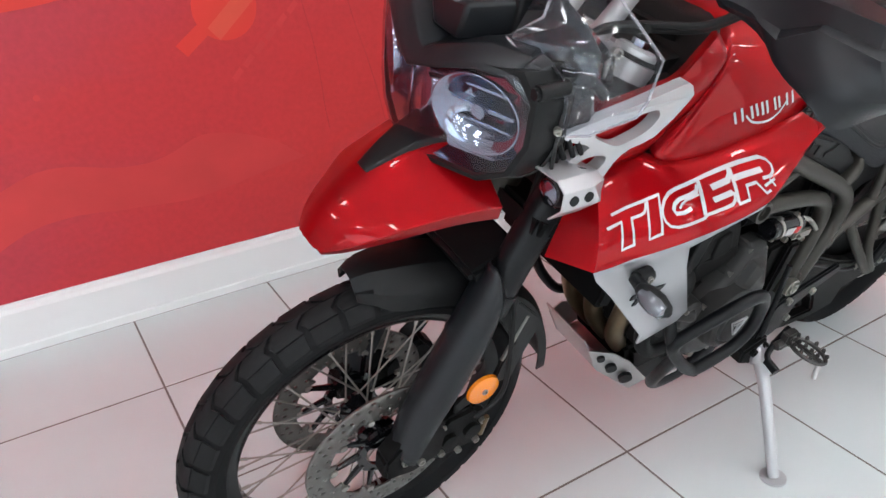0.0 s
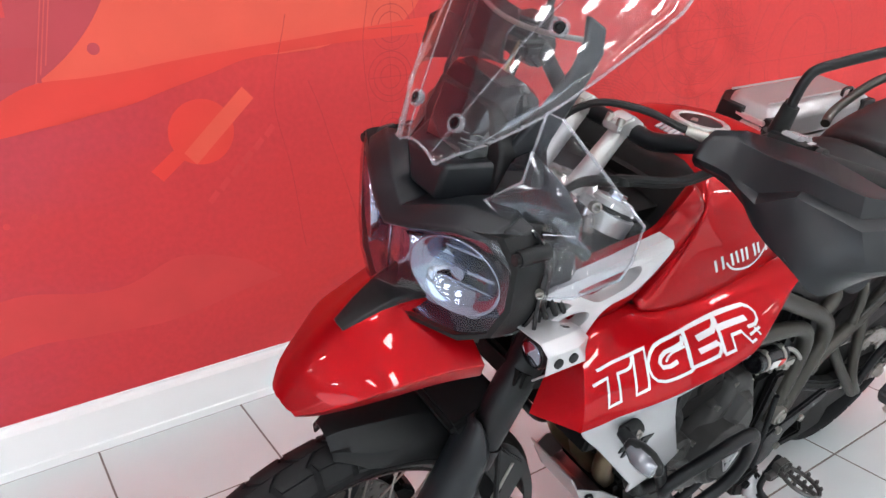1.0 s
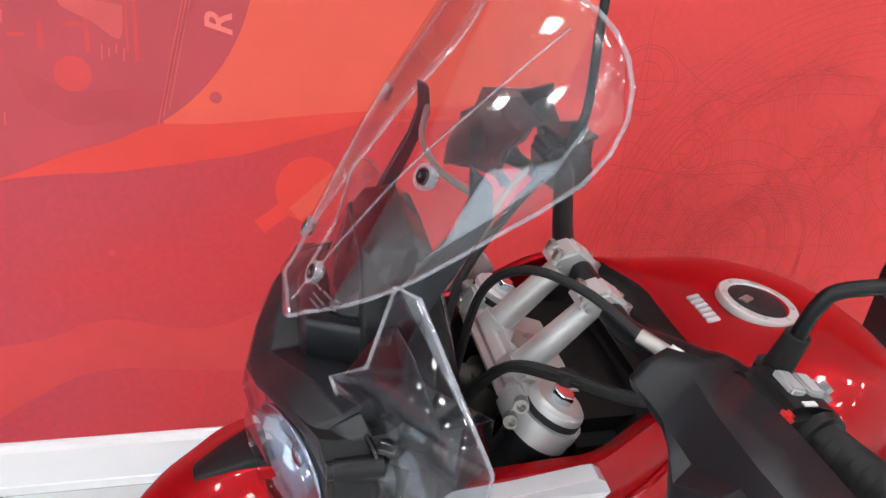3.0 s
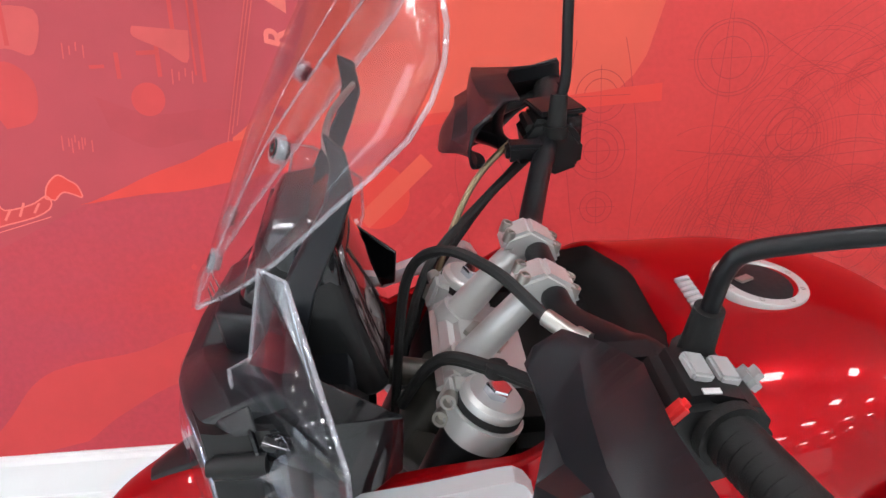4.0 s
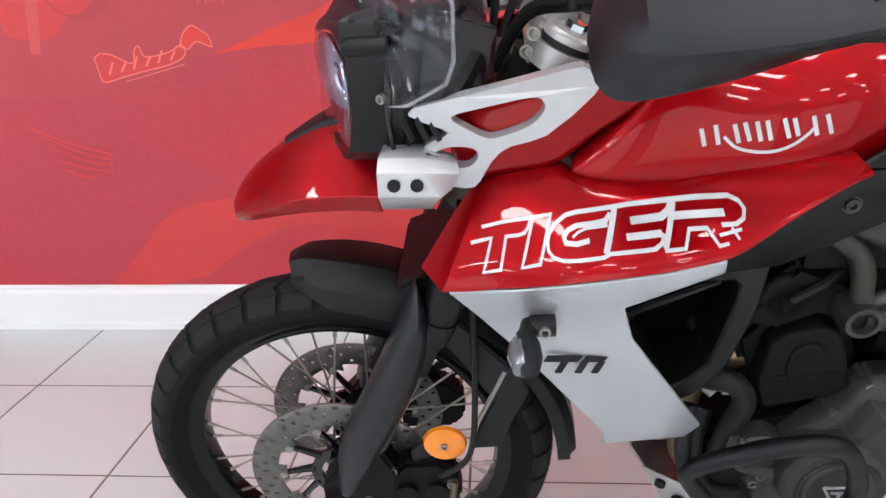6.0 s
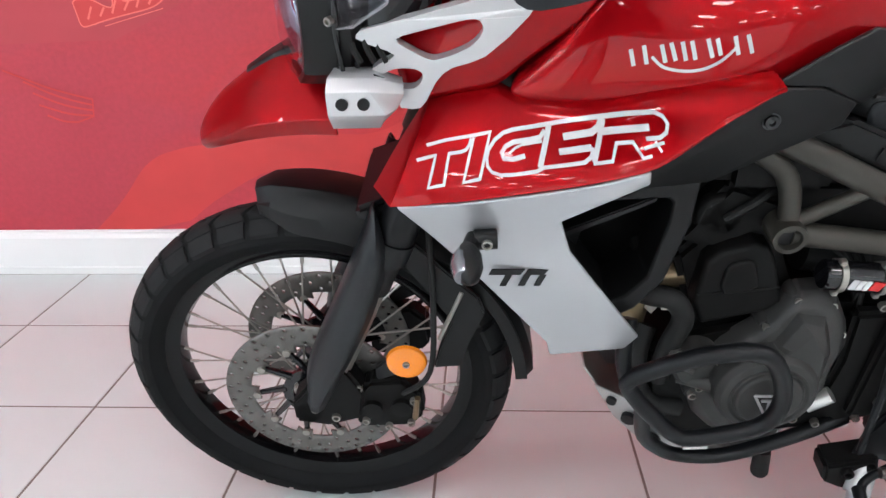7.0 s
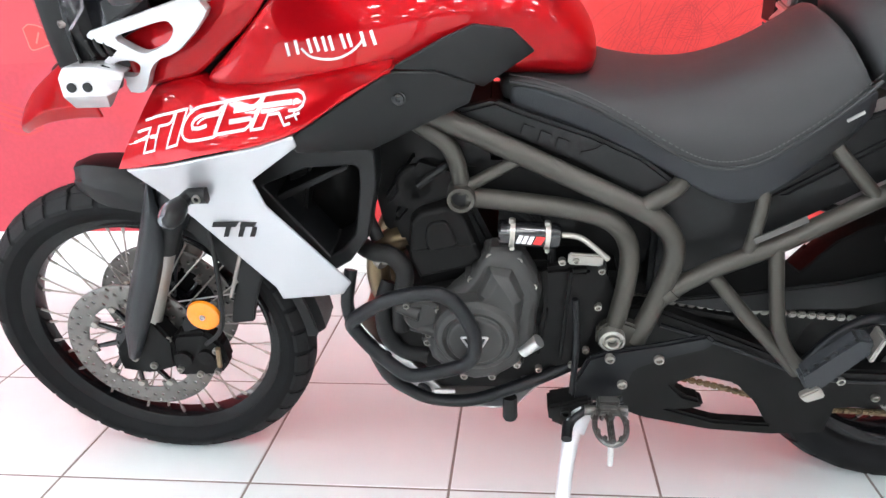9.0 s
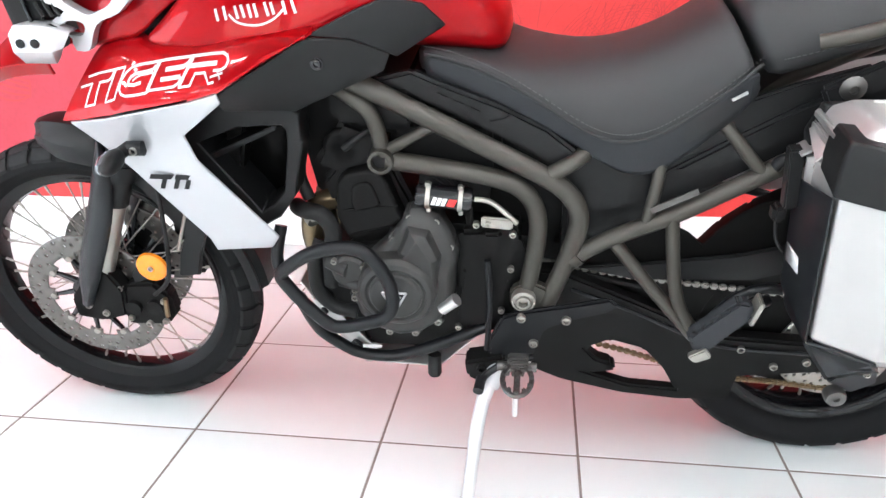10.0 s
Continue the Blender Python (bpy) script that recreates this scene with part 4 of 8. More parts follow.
# ---- handlebar and controls ----
left_bar = [(0.212, 0.0, 1.187), (0.212, -0.06, 1.187), (0.218, -0.10, 1.188), (0.242, -0.175, 1.212), (0.258, -0.225, 1.226), (0.300, -0.43, 1.238)]
bar = part("handlebar", tube([(u, -v, w) for u, v, w in left_bar[:0:-1]] + left_bar, 0.0135, 16), POWDER, BIKE, "black tapered handlebar")
for s in (-1, 1):
    def P3(u, v, w):
        return Vector((u, s * v, w))
    grip = part("grip", tube([P3(0.274, 0.302, 1.231), P3(0.298, 0.42, 1.2372)], 0.0185, 18, 0), BLACK_SOFT, BIKE, "ribbed black rubber grip")
    part("grip_flange", tube([P3(0.2725, 0.294, 1.2302), P3(0.274, 0.303, 1.2308)], 0.024, 18, 0), BLACK_SOFT, grip)
    for q in range(3, 14):
        part("grip_rib", tube([P3(0.268 + 0.0021 * q, 0.278 + 0.0101 * q, 1.2292 + 0.00057 * q), P3(0.2692 + 0.0021 * q, 0.284 + 0.0101 * q, 1.2296 + 0.00057 * q)], 0.01868, 18, 0), BLACK_SOFT, grip)
    # switch housing with buttons
    sw = part("switch_housing", prism([(0.230, 1.240), (0.242, 1.256), (0.262, 1.258), (0.292, 1.249), (0.310, 1.226), (0.308, 1.192), (0.268, 1.178), (0.238, 1.20)], s * 0.230, s * 0.296, 0.007), BLACK, BIKE, "black switch housing")
    if s < 0:
        for u_, w_, size in ((0.262, 1.2580, (0.016, 0.026, 0.008)), (0.281, 1.2535, (0.016, 0.026, 0.008))):
            part("switch_button", box((u_, -0.262, w_), size, 0.002, (0, 14, 0)), BUTTON, sw, "grey push button")
        part("rocker_button", box((0.304, -0.256, 1.240), (0.018, 0.022, 0.018), 0.006, (0, 45, 0)), BUTTON, sw, "grey rocker button")
        part("passing_button", box((0.240, -0.290, 1.246), (0.020, 0.012, 0.010), 0.003, (0, -50, 0)), RED_DECAL, sw, "red flash button")
        part("button_mark", box((0.262, -0.288, 1.2592), (0.012, 0.005, 0.0012), 0, (0, 4, 0)), WHITE, sw)
    else:
        part("brake_reservoir", box((0.278, 0.272, 1.232), (0.058, 0.058, 0.055), 0.005, (0, 0, 12)), GLOSS_BLACK, BIKE, "square black brake fluid reservoir")
        part("reservoir_lid", box((0.278, 0.272, 1.262), (0.062, 0.062, 0.007), 0.002, (0, 0, 12)), BLACK, BIKE)
    # lever and perch
    part("lever", join(tube([P3(0.215, 0.215, 1.226), P3(0.205, 0.27, 1.224), P3(0.215, 0.34, 1.226), P3(0.238, 0.42, 1.230)], (0.010, 0.006), 10), box((0.230, s * 0.212, 1.227), (0.05, 0.03, 0.022), 0.005)), POWDER, BIKE, "black lever behind the hand guard")
    # mirror: boot, stem, head
    boot = part("mirror_boot", join(tube([P3(0.272, 0.232, 1.235), P3(0.276, 0.238, 1.288)], (0.0135, 0.0108), 16, 0), tube([P3(0.272, 0.230, 1.236), P3(0.272, 0.231, 1.250)], 0.0155, 16, 0)), BLACK_SOFT, BIKE, "rubber mirror boot")
    part("mirror_stem", tube([P3(0.276, 0.237, 1.28), P3(0.278, 0.238, 1.300), P3(0.281, 0.240, 1.318), P3(0.290, 0.244, 1.334), P3(0.322, 0.258, 1.347), P3(0.350, 0.272, 1.357), P3(0.385, 0.288, 1.368)] if s < 0 else
                           [P3(0.275, 0.237, 1.28), P3(0.283, 0.240, 1.31), P3(0.285, 0.255, 1.40), P3(0.295, 0.285, 1.47), P3(0.29, 0.30, 1.50)], 0.0068, 12), POWDER, BIKE, "bent black mirror stem")
    mc = Vector((0.420, -0.335, 1.395)) if s < 0 else Vector((0.285, 0.335, 1.535))
    part("mirror_head", join(moved(lathe([(0, -0.012), (0.038, -0.010), (0.054, 0.0), (0.056, 0.012), (0.050, 0.016), (0, 0.016)], 28), Matrix.Translation(mc) @ Matrix.Rotation(radians(80 * s), 4, "Z") @ Matrix.Diagonal((1.45, 1, 0.85, 1)))), BLACK, BIKE, "black oval rear-view mirror")
    # hand guard: spine and faceted shell
    T = [P3(0.184, 0.203, 1.254), P3(0.205, 0.232, 1.262), P3(0.229, 0.252, 1.257), P3(0.222, 0.325, 1.268), P3(0.238, 0.395, 1.254), P3(0.280, 0.432, 1.248), P3(0.318, 0.450, 1.252)]
    A = [P3(0.163, 0.203, 1.240), P3(0.190, 0.230, 1.252), P3(0.182, 0.285, 1.254), P3(0.178, 0.345, 1.259), P3(0.184, 0.403, 1.258), P3(0.266, 0.440, 1.245), P3(0.322, 0.457, 1.247)]
    K = [P3(0.157, 0.201, 1.222), P3(0.162, 0.240, 1.221), P3(0.167, 0.296, 1.214), P3(0.172, 0.343, 1.238), P3(0.178, 0.410, 1.236), P3(0.266, 0.443, 1.237), P3(0.324, 0.460, 1.241)]
    L = [P3(0.160, 0.201, 1.214), P3(0.163, 0.262, 1.213), P3(0.146, 0.308, 1.209), P3(0.156, 0.346, 1.235), P3(0.161, 0.424, 1.231), P3(0.262, 0.458, 1.233), P3(0.328, 0.466, 1.239)]
    M = [P3(0.164, 0.204, 1.208), P3(0.167, 0.262, 1.206), P3(0.136, 0.334, 1.182), P3(0.138, 0.400, 1.190), P3(0.170, 0.442, 1.188), P3(0.258, 0.478, 1.206), P3(0.332, 0.474, 1.220)]
    D = [P3(0.168, 0.208, 1.206), P3(0.169, 0.264, 1.198), P3(0.133, 0.374, 1.170), P3(0.149, 0.414, 1.146), P3(0.205, 0.430, 1.160), P3(0.264, 0.464, 1.194), P3(0.328, 0.466, 1.207)]
    if s > 0:
        T, A, K = [[p + Vector((0, 0, lift_)) for p in row] for row, lift_ in ((T, 0.024), (A, 0.022), (K, 0.010))]
    flat_rows = [[a.lerp(b, i / 4) for a, b in zip(r, r[1:]) for i in range(4)] + [r[-1]] for r in (T, A, K, L)]
    soft_rows = [flat_rows.pop()] + [curve(r, 4) for r in (M, D)]
    cols_ = [curve([r[j] for r in soft_rows], 5) for j in range(len(soft_rows[0]))]
    lip_ = [p + Vector((0.012, 0, 0.002)) for p in soft_rows[-1]]
    part("hand_guard", grid(flat_rows + [[c[i] for c in cols_] for i in range(len(cols_[0]))] + [lip_]), GUARD, BIKE, "matt black moulded hand guard", solid=0.004, sharp=24)
    part("guard_spine", tube([P3(0.228, 0.20, 1.222), P3(0.200, 0.26, 1.222), P3(0.178, 0.34, 1.205), P3(0.21, 0.42, 1.200), P3(0.28, 0.455, 1.214), P3(0.306, 0.448, 1.228)], 0.009, 10), POWDER, BIKE)
    part("guard_end_boss", lathe([(0, 0), (0.018, 0), (0.020, 0.006), (0.020, 0.03), (0, 0.03)], 20, P3(0.306, 0.436, 1.229), (0.2, s * 0.97, 0)), BLACK, BIKE)
    part("guard_end_bolt", lathe([(0, 0.002), (0.0045, 0.002), (0.005, 0.006), (0.0095, 0.005), (0.011, 0.002), (0.011, 0), (0, 0)], 20, P3(0.311, 0.470, 1.229), (0.2, s * 0.97, 0)), STEEL, BIKE, "steel bar end bolt")
# cables
for pts, r in (([(0.215, -0.205, 1.228), (0.182, -0.167, 1.238), (0.146, -0.112, 1.252), (0.104, -0.062, 1.246), (0.072, -0.030, 1.195), (0.055, -0.03, 1.06), (0.04, -0.05, 0.95)], 0.0052),
               ([(0.25, -0.215, 1.212), (0.20, -0.17, 1.165), (0.15, -0.115, 1.150), (0.10, -0.07, 1.13), (0.06, -0.05, 1.06)], 0.006),
               ([(0.255, -0.21, 1.205), (0.205, -0.165, 1.157), (0.15, -0.108, 1.141), (0.10, -0.06, 1.12), (0.06, -0.04, 1.05)], 0.006),
               ([(0.24, 0.25, 1.20), (0.18, 0.20, 1.17), (0.10, 0.12, 1.12), (0.06, 0.06, 1.02)], 0.006),
               ([(0.235, 0.245, 1.205), (0.16, 0.20, 1.14), (0.09, 0.15, 1.05), (0.07, 0.10, 0.95)], 0.005)):
    part("cable", tube(pts, r, 8, 8), BLACK_SOFT, BIKE)
part("brake_line", tube([(0.215, 0.225, 1.235), (0.16, 0.19, 1.19), (0.11, 0.13, 1.10), (0.09, 0.09, 1.0)], 0.0042, 8, 8), BRASS, BIKE, "braided brake line")
part("cable_adjuster", join(tube([(0.204, -0.193, 1.232), (0.180, -0.165, 1.2385)], 0.0075, 10, 0), tube([(0.206, -0.195, 1.2315), (0.198, -0.187, 1.2335)], 0.0105, 8, 0)), STEEL, BIKE, "steel cable adjuster")
part("cable_tie", tube([(0.149, -0.1115, 1.140), (0.150, -0.1105, 1.152)], 0.0105, 10, 0), BLACK_SOFT, BIKE)


# ---- beak, headlight, screen ----
beak = [
    [(-0.321, 0, 0.850), (-0.319, -0.016, 0.848), (-0.313, -0.032, 0.844), (-0.310, -0.036, 0.838), (-0.305, -0.030, 0.830)],
    [(-0.306, 0, 0.877), (-0.304, -0.022, 0.873), (-0.292, -0.054, 0.864), (-0.288, -0.060, 0.856), (-0.283, -0.054, 0.843)],
    [(-0.275, 0, 0.911), (-0.272, -0.026, 0.906), (-0.258, -0.070, 0.890), (-0.250, -0.086, 0.878), (-0.246, -0.080, 0.862)],
    [(-0.228, 0, 0.944), (-0.227, -0.030, 0.938), (-0.215, -0.078, 0.918), (-0.208, -0.108, 0.902), (-0.204, -0.101, 0.879)],
    [(-0.180, 0, 0.973), (-0.180, -0.036, 0.967), (-0.172, -0.084, 0.936), (-0.160, -0.122, 0.914), (-0.158, -0.115, 0.890)],
    [(-0.130, 0, 0.990), (-0.130, -0.045, 0.983), (-0.128, -0.092, 0.948), (-0.120, -0.134, 0.922), (-0.118, -0.127, 0.897)],
    [(-0.082, 0, 0.996), (-0.082, -0.060, 0.985), (-0.082, -0.100, 0.961), (-0.082, -0.148, 0.928), (-0.080, -0.141, 0.902)]]
lines = [[tuple(p) for p in curve([r[q] for r in beak], 5)] for q in range(5)]
mids = [[tuple((Vector(a) + Vector(b)) / 2 + Vector((0, 0, k))) for a, b in zip(lines[q], lines[q + 1])] for q, k in ((0, 0.0015), (1, -0.0025))]
lines = [lines[0], mids[0], lines[1], mids[1], lines[2], lines[3], lines[4]]
lines = lines[::-1] + [[(u, -v, w) for u, v, w in ln] for ln in lines[1:]]
part("beak", grid(lines), RED, BIKE, "glossy red front beak with folded edges", solid=0.005, bevel=0.0025, sharp=26, seg=3)
ins = [[(-0.232, 0, 0.947), (-0.230, 0.012, 0.945), (-0.226, 0.019, 0.934)], [(-0.198, 0, 0.969), (-0.196, 0.022, 0.966), (-0.190, 0.032, 0.950)], [(-0.162, 0, 0.989), (-0.160, 0.030, 0.985), (-0.152, 0.044, 0.962)], [(-0.118, 0, 1.002), (-0.118, 0.040, 0.996), (-0.112, 0.058, 0.966)]]
part("beak_insert", grid([[(u, -v, w) for u, v, w in r[:0:-1]] + [(u, v, w) for u, v, w in r] for r in ins]), BLACK, BIKE, "black plastic wedge on the beak", solid=0.006, bevel=0.002)


def nose(v):
    """How far ahead the lamp's face stands."""
    return -0.160 + 0.062 * (abs(v) / 0.18) ** 1.35


out = [(0, 0.975), (-0.06, 0.966), (-0.13, 0.972), (-0.172, 1.000), (-0.190, 1.050), (-0.190, 1.112), (-0.168, 1.146), (-0.105, 1.134), (-0.045, 1.110), (0, 1.100)]
inn = [(v * 0.962, 1.047 + (w - 1.047) * 0.93) for v, w in out]
full = lambda o: o + [(-v, w) for v, w in o[-2:0:-1]]
F = full(out)
I = full(inn)
house = grid([[(nose(v) + 0.010, v, w) for v, w in I], [(nose(v) - 0.002, v, w) for v, w in I], [(nose(v) - 0.002, v, w) for v, w in F], [(nose(v) + 0.012, v * 1.02, w) for v, w in F],
              [(nose(v) + 0.055, v * 1.01, 1.04 + (w - 1.04) * 1.0) for v, w in F], [(0.01, v * 0.72, 1.04 + (w - 1.04) * 0.86) for v, w in F], [(0.03, v * 0.5, 1.04 + (w - 1.04) * 0.6) for v, w in F]], True)
part("headlight_housing", house, BLACK, BIKE, "black headlight housing", sharp=30)
for s in (-1, 1):
    part("housing_seam", tube([(nose(v) + 0.040, v * 1.018, w) for v, w in [(s * abs(a), b) for a, b in out[1:-2]]], 0.0028, 6), GLOSS_BLACK, BIKE)
    for q in range(3):
        u_ = -0.052 + 0.016 * q
        part("housing_rib", tube([(u_, s * (0.1935 - 0.010 * q), 1.012), (u_ - 0.004, s * (0.1955 - 0.010 * q), 1.06), (u_, s * (0.1945 - 0.010 * q), 1.108)], 0.0030, 8, 4), GLOSS_BLACK, BIKE)
lens = grid([[(nose(v) - 0.001, v, w) for v, w in I], [(nose(v * 0.96) - 0.009, v * 0.95, 1.045 + (w - 1.045) * 0.93) for v, w in I], [(nose(v * 0.5) - 0.012, v * 0.55, 1.045 + (w - 1.045) * 0.45) for v, w in I]], True)
lens.verts.ensure_lookup_table()
lens.faces.new([lens.verts[i] for i in range(2 * len(I), 3 * len(I))])
hl = part("headlight_lens", lens, LENS, BIKE, "clear twin headlight lens", sharp=60)
hl.visible_shadow = False
back = grid([[(nose(v) + 0.006, v * 0.99, 1.055 + (w - 1.055) * 0.98) for v, w in I], [(nose(v) + 0.030, v * 0.93, 1.055 + (w - 1.055) * 0.86) for v, w in I], [(nose(v) + 0.036, v * 0.6, 1.055 + (w - 1.055) * 0.5) for v, w in I]], True)
back.verts.ensure_lookup_table()
back.faces.new([back.verts[i] for i in range(2 * len(I), 3 * len(I))])
part("headlight_back", back, BOWL, BIKE, "silvered inside of the headlight", sharp=20)
for s in (-1, 1):
    c = Vector((-0.112, s * 0.106, 1.066))
    d = Vector((-0.90, s * 0.40, -0.05)).normalized()
    part("reflector_bowl", moved(lathe([(0.010, -0.030), (0.03, -0.022), (0.048, -0.004), (0.060, 0.018)], 36), Matrix.Translation(c) @ Vector((0, -1, 0)).rotation_difference(d).to_matrix().to_4x4() @ Matrix.Diagonal((1.12, 1, 0.94, 1))), BOWL, BIKE, "mirrored headlight bowl", solid=0.002)
    part("bowl_rib", join(box(c + Vector((0.004, 0, 0.004)), (0.018, 0.098, 0.006), 0.001, (0, 0, -24 * s)), box(c + Vector((0.012, 0, -0.022)), (0.016, 0.080, 0.004), 0.001, (0, 0, -24 * s)), box(c + Vector((0.012, 0, 0.026)), (0.016, 0.070, 0.004), 0.001, (0, 0, -24 * s))), BOWL, BIKE)
    part("bulb_shield", lathe([(0, 0.012), (0.010, 0.010), (0.013, 0.0), (0.012, -0.03), (0, -0.03)], 20, c, d), BOWL, BIKE)
    part("side_reflector", sheet([(-0.146, s * 0.012, 1.084), (-0.132, s * 0.045, 1.092), (-0.130, s * 0.045, 1.012), (-0.146, s * 0.014, 1.0)], [(0, 1, 2, 3)]), BOWL, BIKE, solid=0.002)
    part("aim_knob", join(tube([(-0.094, s * 0.186, 1.124), (-0.050, s * 0.188, 1.126)], 0.0105, 12, 0), tube([(-0.100, s * 0.186, 1.124), (-0.092, s * 0.186, 1.124)], 0.0075, 12, 0)), BLACK, BIKE)

# brow over the lamps: a lip, a flat band, a fold, and a hollow running down to the middle
cowl = [
    [(-0.168, 0, 1.092), (-0.158, -0.050, 1.108), (-0.138, -0.105, 1.128), (-0.118, -0.148, 1.132), (-0.098, -0.184, 1.104)],
    [(-0.163, 0, 1.100), (-0.152, -0.050, 1.119), (-0.131, -0.105, 1.139), (-0.110, -0.150, 1.142), (-0.090, -0.186, 1.112)],
    [(-0.143, 0, 1.112), (-0.130, -0.048, 1.136), (-0.108, -0.100, 1.156), (-0.082, -0.150, 1.154), (-0.062, -0.180, 1.118)],
    [(-0.122, 0, 1.116), (-0.110, -0.040, 1.132), (-0.086, -0.088, 1.156), (-0.056, -0.130, 1.153), (-0.035, -0.166, 1.112)],
    [(-0.085, 0, 1.126), (-0.076, -0.045, 1.138), (-0.052, -0.085, 1.152), (-0.018, -0.112, 1.150), (0.008, -0.138, 1.108)]]
part("upper_cowl", grid([[(u, v, w) for u, v, w in r[::-1]] + [(u, -v, w) for u, v, w in r[1:]] for r in cowl]), GUARD, BIKE, "matt black cowl over the headlight", solid=0.005, bevel=0.004, sharp=30)
for s in (-1, 1):
    # inner face of each outer corner, and the flat pad behind it
    part("cowl_ear", loft([[(-0.104, s * 0.150, 1.128), (-0.088, s * 0.178, 1.118), (-0.060, s * 0.176, 1.122), (-0.072, s * 0.140, 1.136)], [(-0.094, s * 0.156, 1.150), (-0.080, s * 0.172, 1.146), (-0.058, s * 0.170, 1.150), (-0.066, s * 0.148, 1.158)]]), GUARD, BIKE, bevel=0.003)

# clear screen
def screen_u(v, w):
    base = -0.127 + (w - 1.19) * 0.44 + max(0, w - 1.36) * 0.12
    return base + 2.7 * v * v + 6 * v ** 4


SCR = [(1.188, 0.042), (1.205, 0.060), (1.225, 0.085), (1.256, 0.116), (1.295, 0.143), (1.345, 0.168), (1.402, 0.190), (1.45, 0.188), (1.49, 0.168), (1.515, 0.135), (1.525, 0.09)]
rows = []
for w, hw in SCR:
    rows.append([(screen_u(hw * t, w - 0.010 * (t * t if w < 1.2 else 0)), hw * t, w + (0.012 * (1 - t * t) if w < 1.2 else 0)) for t in [-1 + 2 * i / 24 for i in range(25)]])
scr = part("windscreen", grid(rows), CLEAR, BIKE, "tall clear acrylic windscreen", solid=0.004, sharp=50)
scr.visible_shadow = False
edge = [rows[0][i] for i in range(25)] + [r[-1] for r in rows[1:]] + rows[-1][-2::-1] + [r[0] for r in rows[-2:0:-1]]
e = part("screen_rim", tube([Vector(p) + Vector((0.002, 0, 0)) for p in edge], 0.0020, 8, 2, True), CLEAR_EDGE, BIKE)
e.visible_shadow = False
for s in (-1, 1):
    fold = part("screen_fold", tube([(screen_u(0.030 + 0.10 * t, 1.20 + 0.30 * t) - 0.0012, s * (0.030 + 0.10 * t), 1.20 + 0.30 * t) for t in [q / 12 for q in range(13)]], 0.0011, 6, 2), CLEAR_EDGE, BIKE)
    fold.visible_shadow = False
    for v, w in ((0.045, 1.240), (0.106, 1.368)):
        c = (screen_u(v, w) - 0.003, s * v, w)
        ax = Vector((-0.88, s * v * 3.2, 0.40)).normalized()
        part("screen_bolt", lathe([(0, 0.002), (0.003, 0.002), (0.004, 0.004), (0.0065, 0.004), (0.0075, 0.002), (0.0075, -0.008), (0, -0.008)], 20, c, ax), GLOSS_BLACK, BIKE)
        g = part("screen_grommet", lathe([(0.0085, 0.003), (0.0115, 0.003), (0.0115, -0.004), (0.0085, -0.004)], 24, c, ax, True), CLEAR_EDGE, BIKE)
        g.visible_shadow = False
    # bracket arm behind the screen
    arm = []
    for (u, v, w), hw in (((-0.036, 0.084, 1.185), 0.026), ((-0.014, 0.106, 1.250), 0.019), ((0.018, 0.117, 1.315), 0.014), ((0.028, 0.119, 1.345), 0.016), ((0.024, 0.119, 1.376), 0.015)):
        d = Vector((0.66, s * 0.50, -0.47)) * hw * 0.85
        arm.append([Vector((u, s * (v + 0.004), w)) - d, Vector((u, s * (v + 0.004), w)) + d, Vector((u, s * (v - 0.006), w)) + d, Vector((u, s * (v - 0.006), w)) - d])
    part("screen_arm", loft(arm), GUARD, BIKE, "black windscreen bracket arm", bevel=0.003)
for dv, dw, lv in ((0.0, 0.0, 0.012), (0.016, 0.001, 0.014), (0.034, 0.003, 0.008), (0.004, -0.008, 0.020), (0.004, -0.014, 0.020), (0.032, -0.005, 0.008)):
    v, w = -0.056 - dv, 1.236 + dw
    part("screen_print", sheet([(screen_u(q, z) - 0.0028, q, z) for q, z in ((v, w), (v - lv, w), (v - lv, w - 0.0022), (v, w - 0.0022))], [(0, 1, 2, 3)]), THREAD, scr, solid=0.0004)
part("screen_crossbar", tube([(0.030, -0.112, 1.350), (0.012, -0.05, 1.344), (0.008, 0, 1.342), (0.012, 0.05, 1.344), (0.030, 0.112, 1.350)], 0.0035, 8), STEEL, BIKE)
part("screen_base", loft([[(-0.112, v, w) for v, w in ((-0.030, 1.128), (0.030, 1.128), (0.046, 1.184), (-0.046, 1.184))], [(-0.05, v, w) for v, w in ((-0.080, 1.135), (0.080, 1.135), (0.085, 1.195), (-0.085, 1.195))], [(0.02, v, w) for v, w in ((-0.095, 1.09), (0.095, 1.09), (0.085, 1.19), (-0.085, 1.19))]]), GUARD, BIKE, "black dash surround", bevel=0.006)

# instruments
def dash_u(w):
    """Rear face of the instruments, leaning forward as it rises."""
    return 0.052 - 0.28 * (w - 1.10)


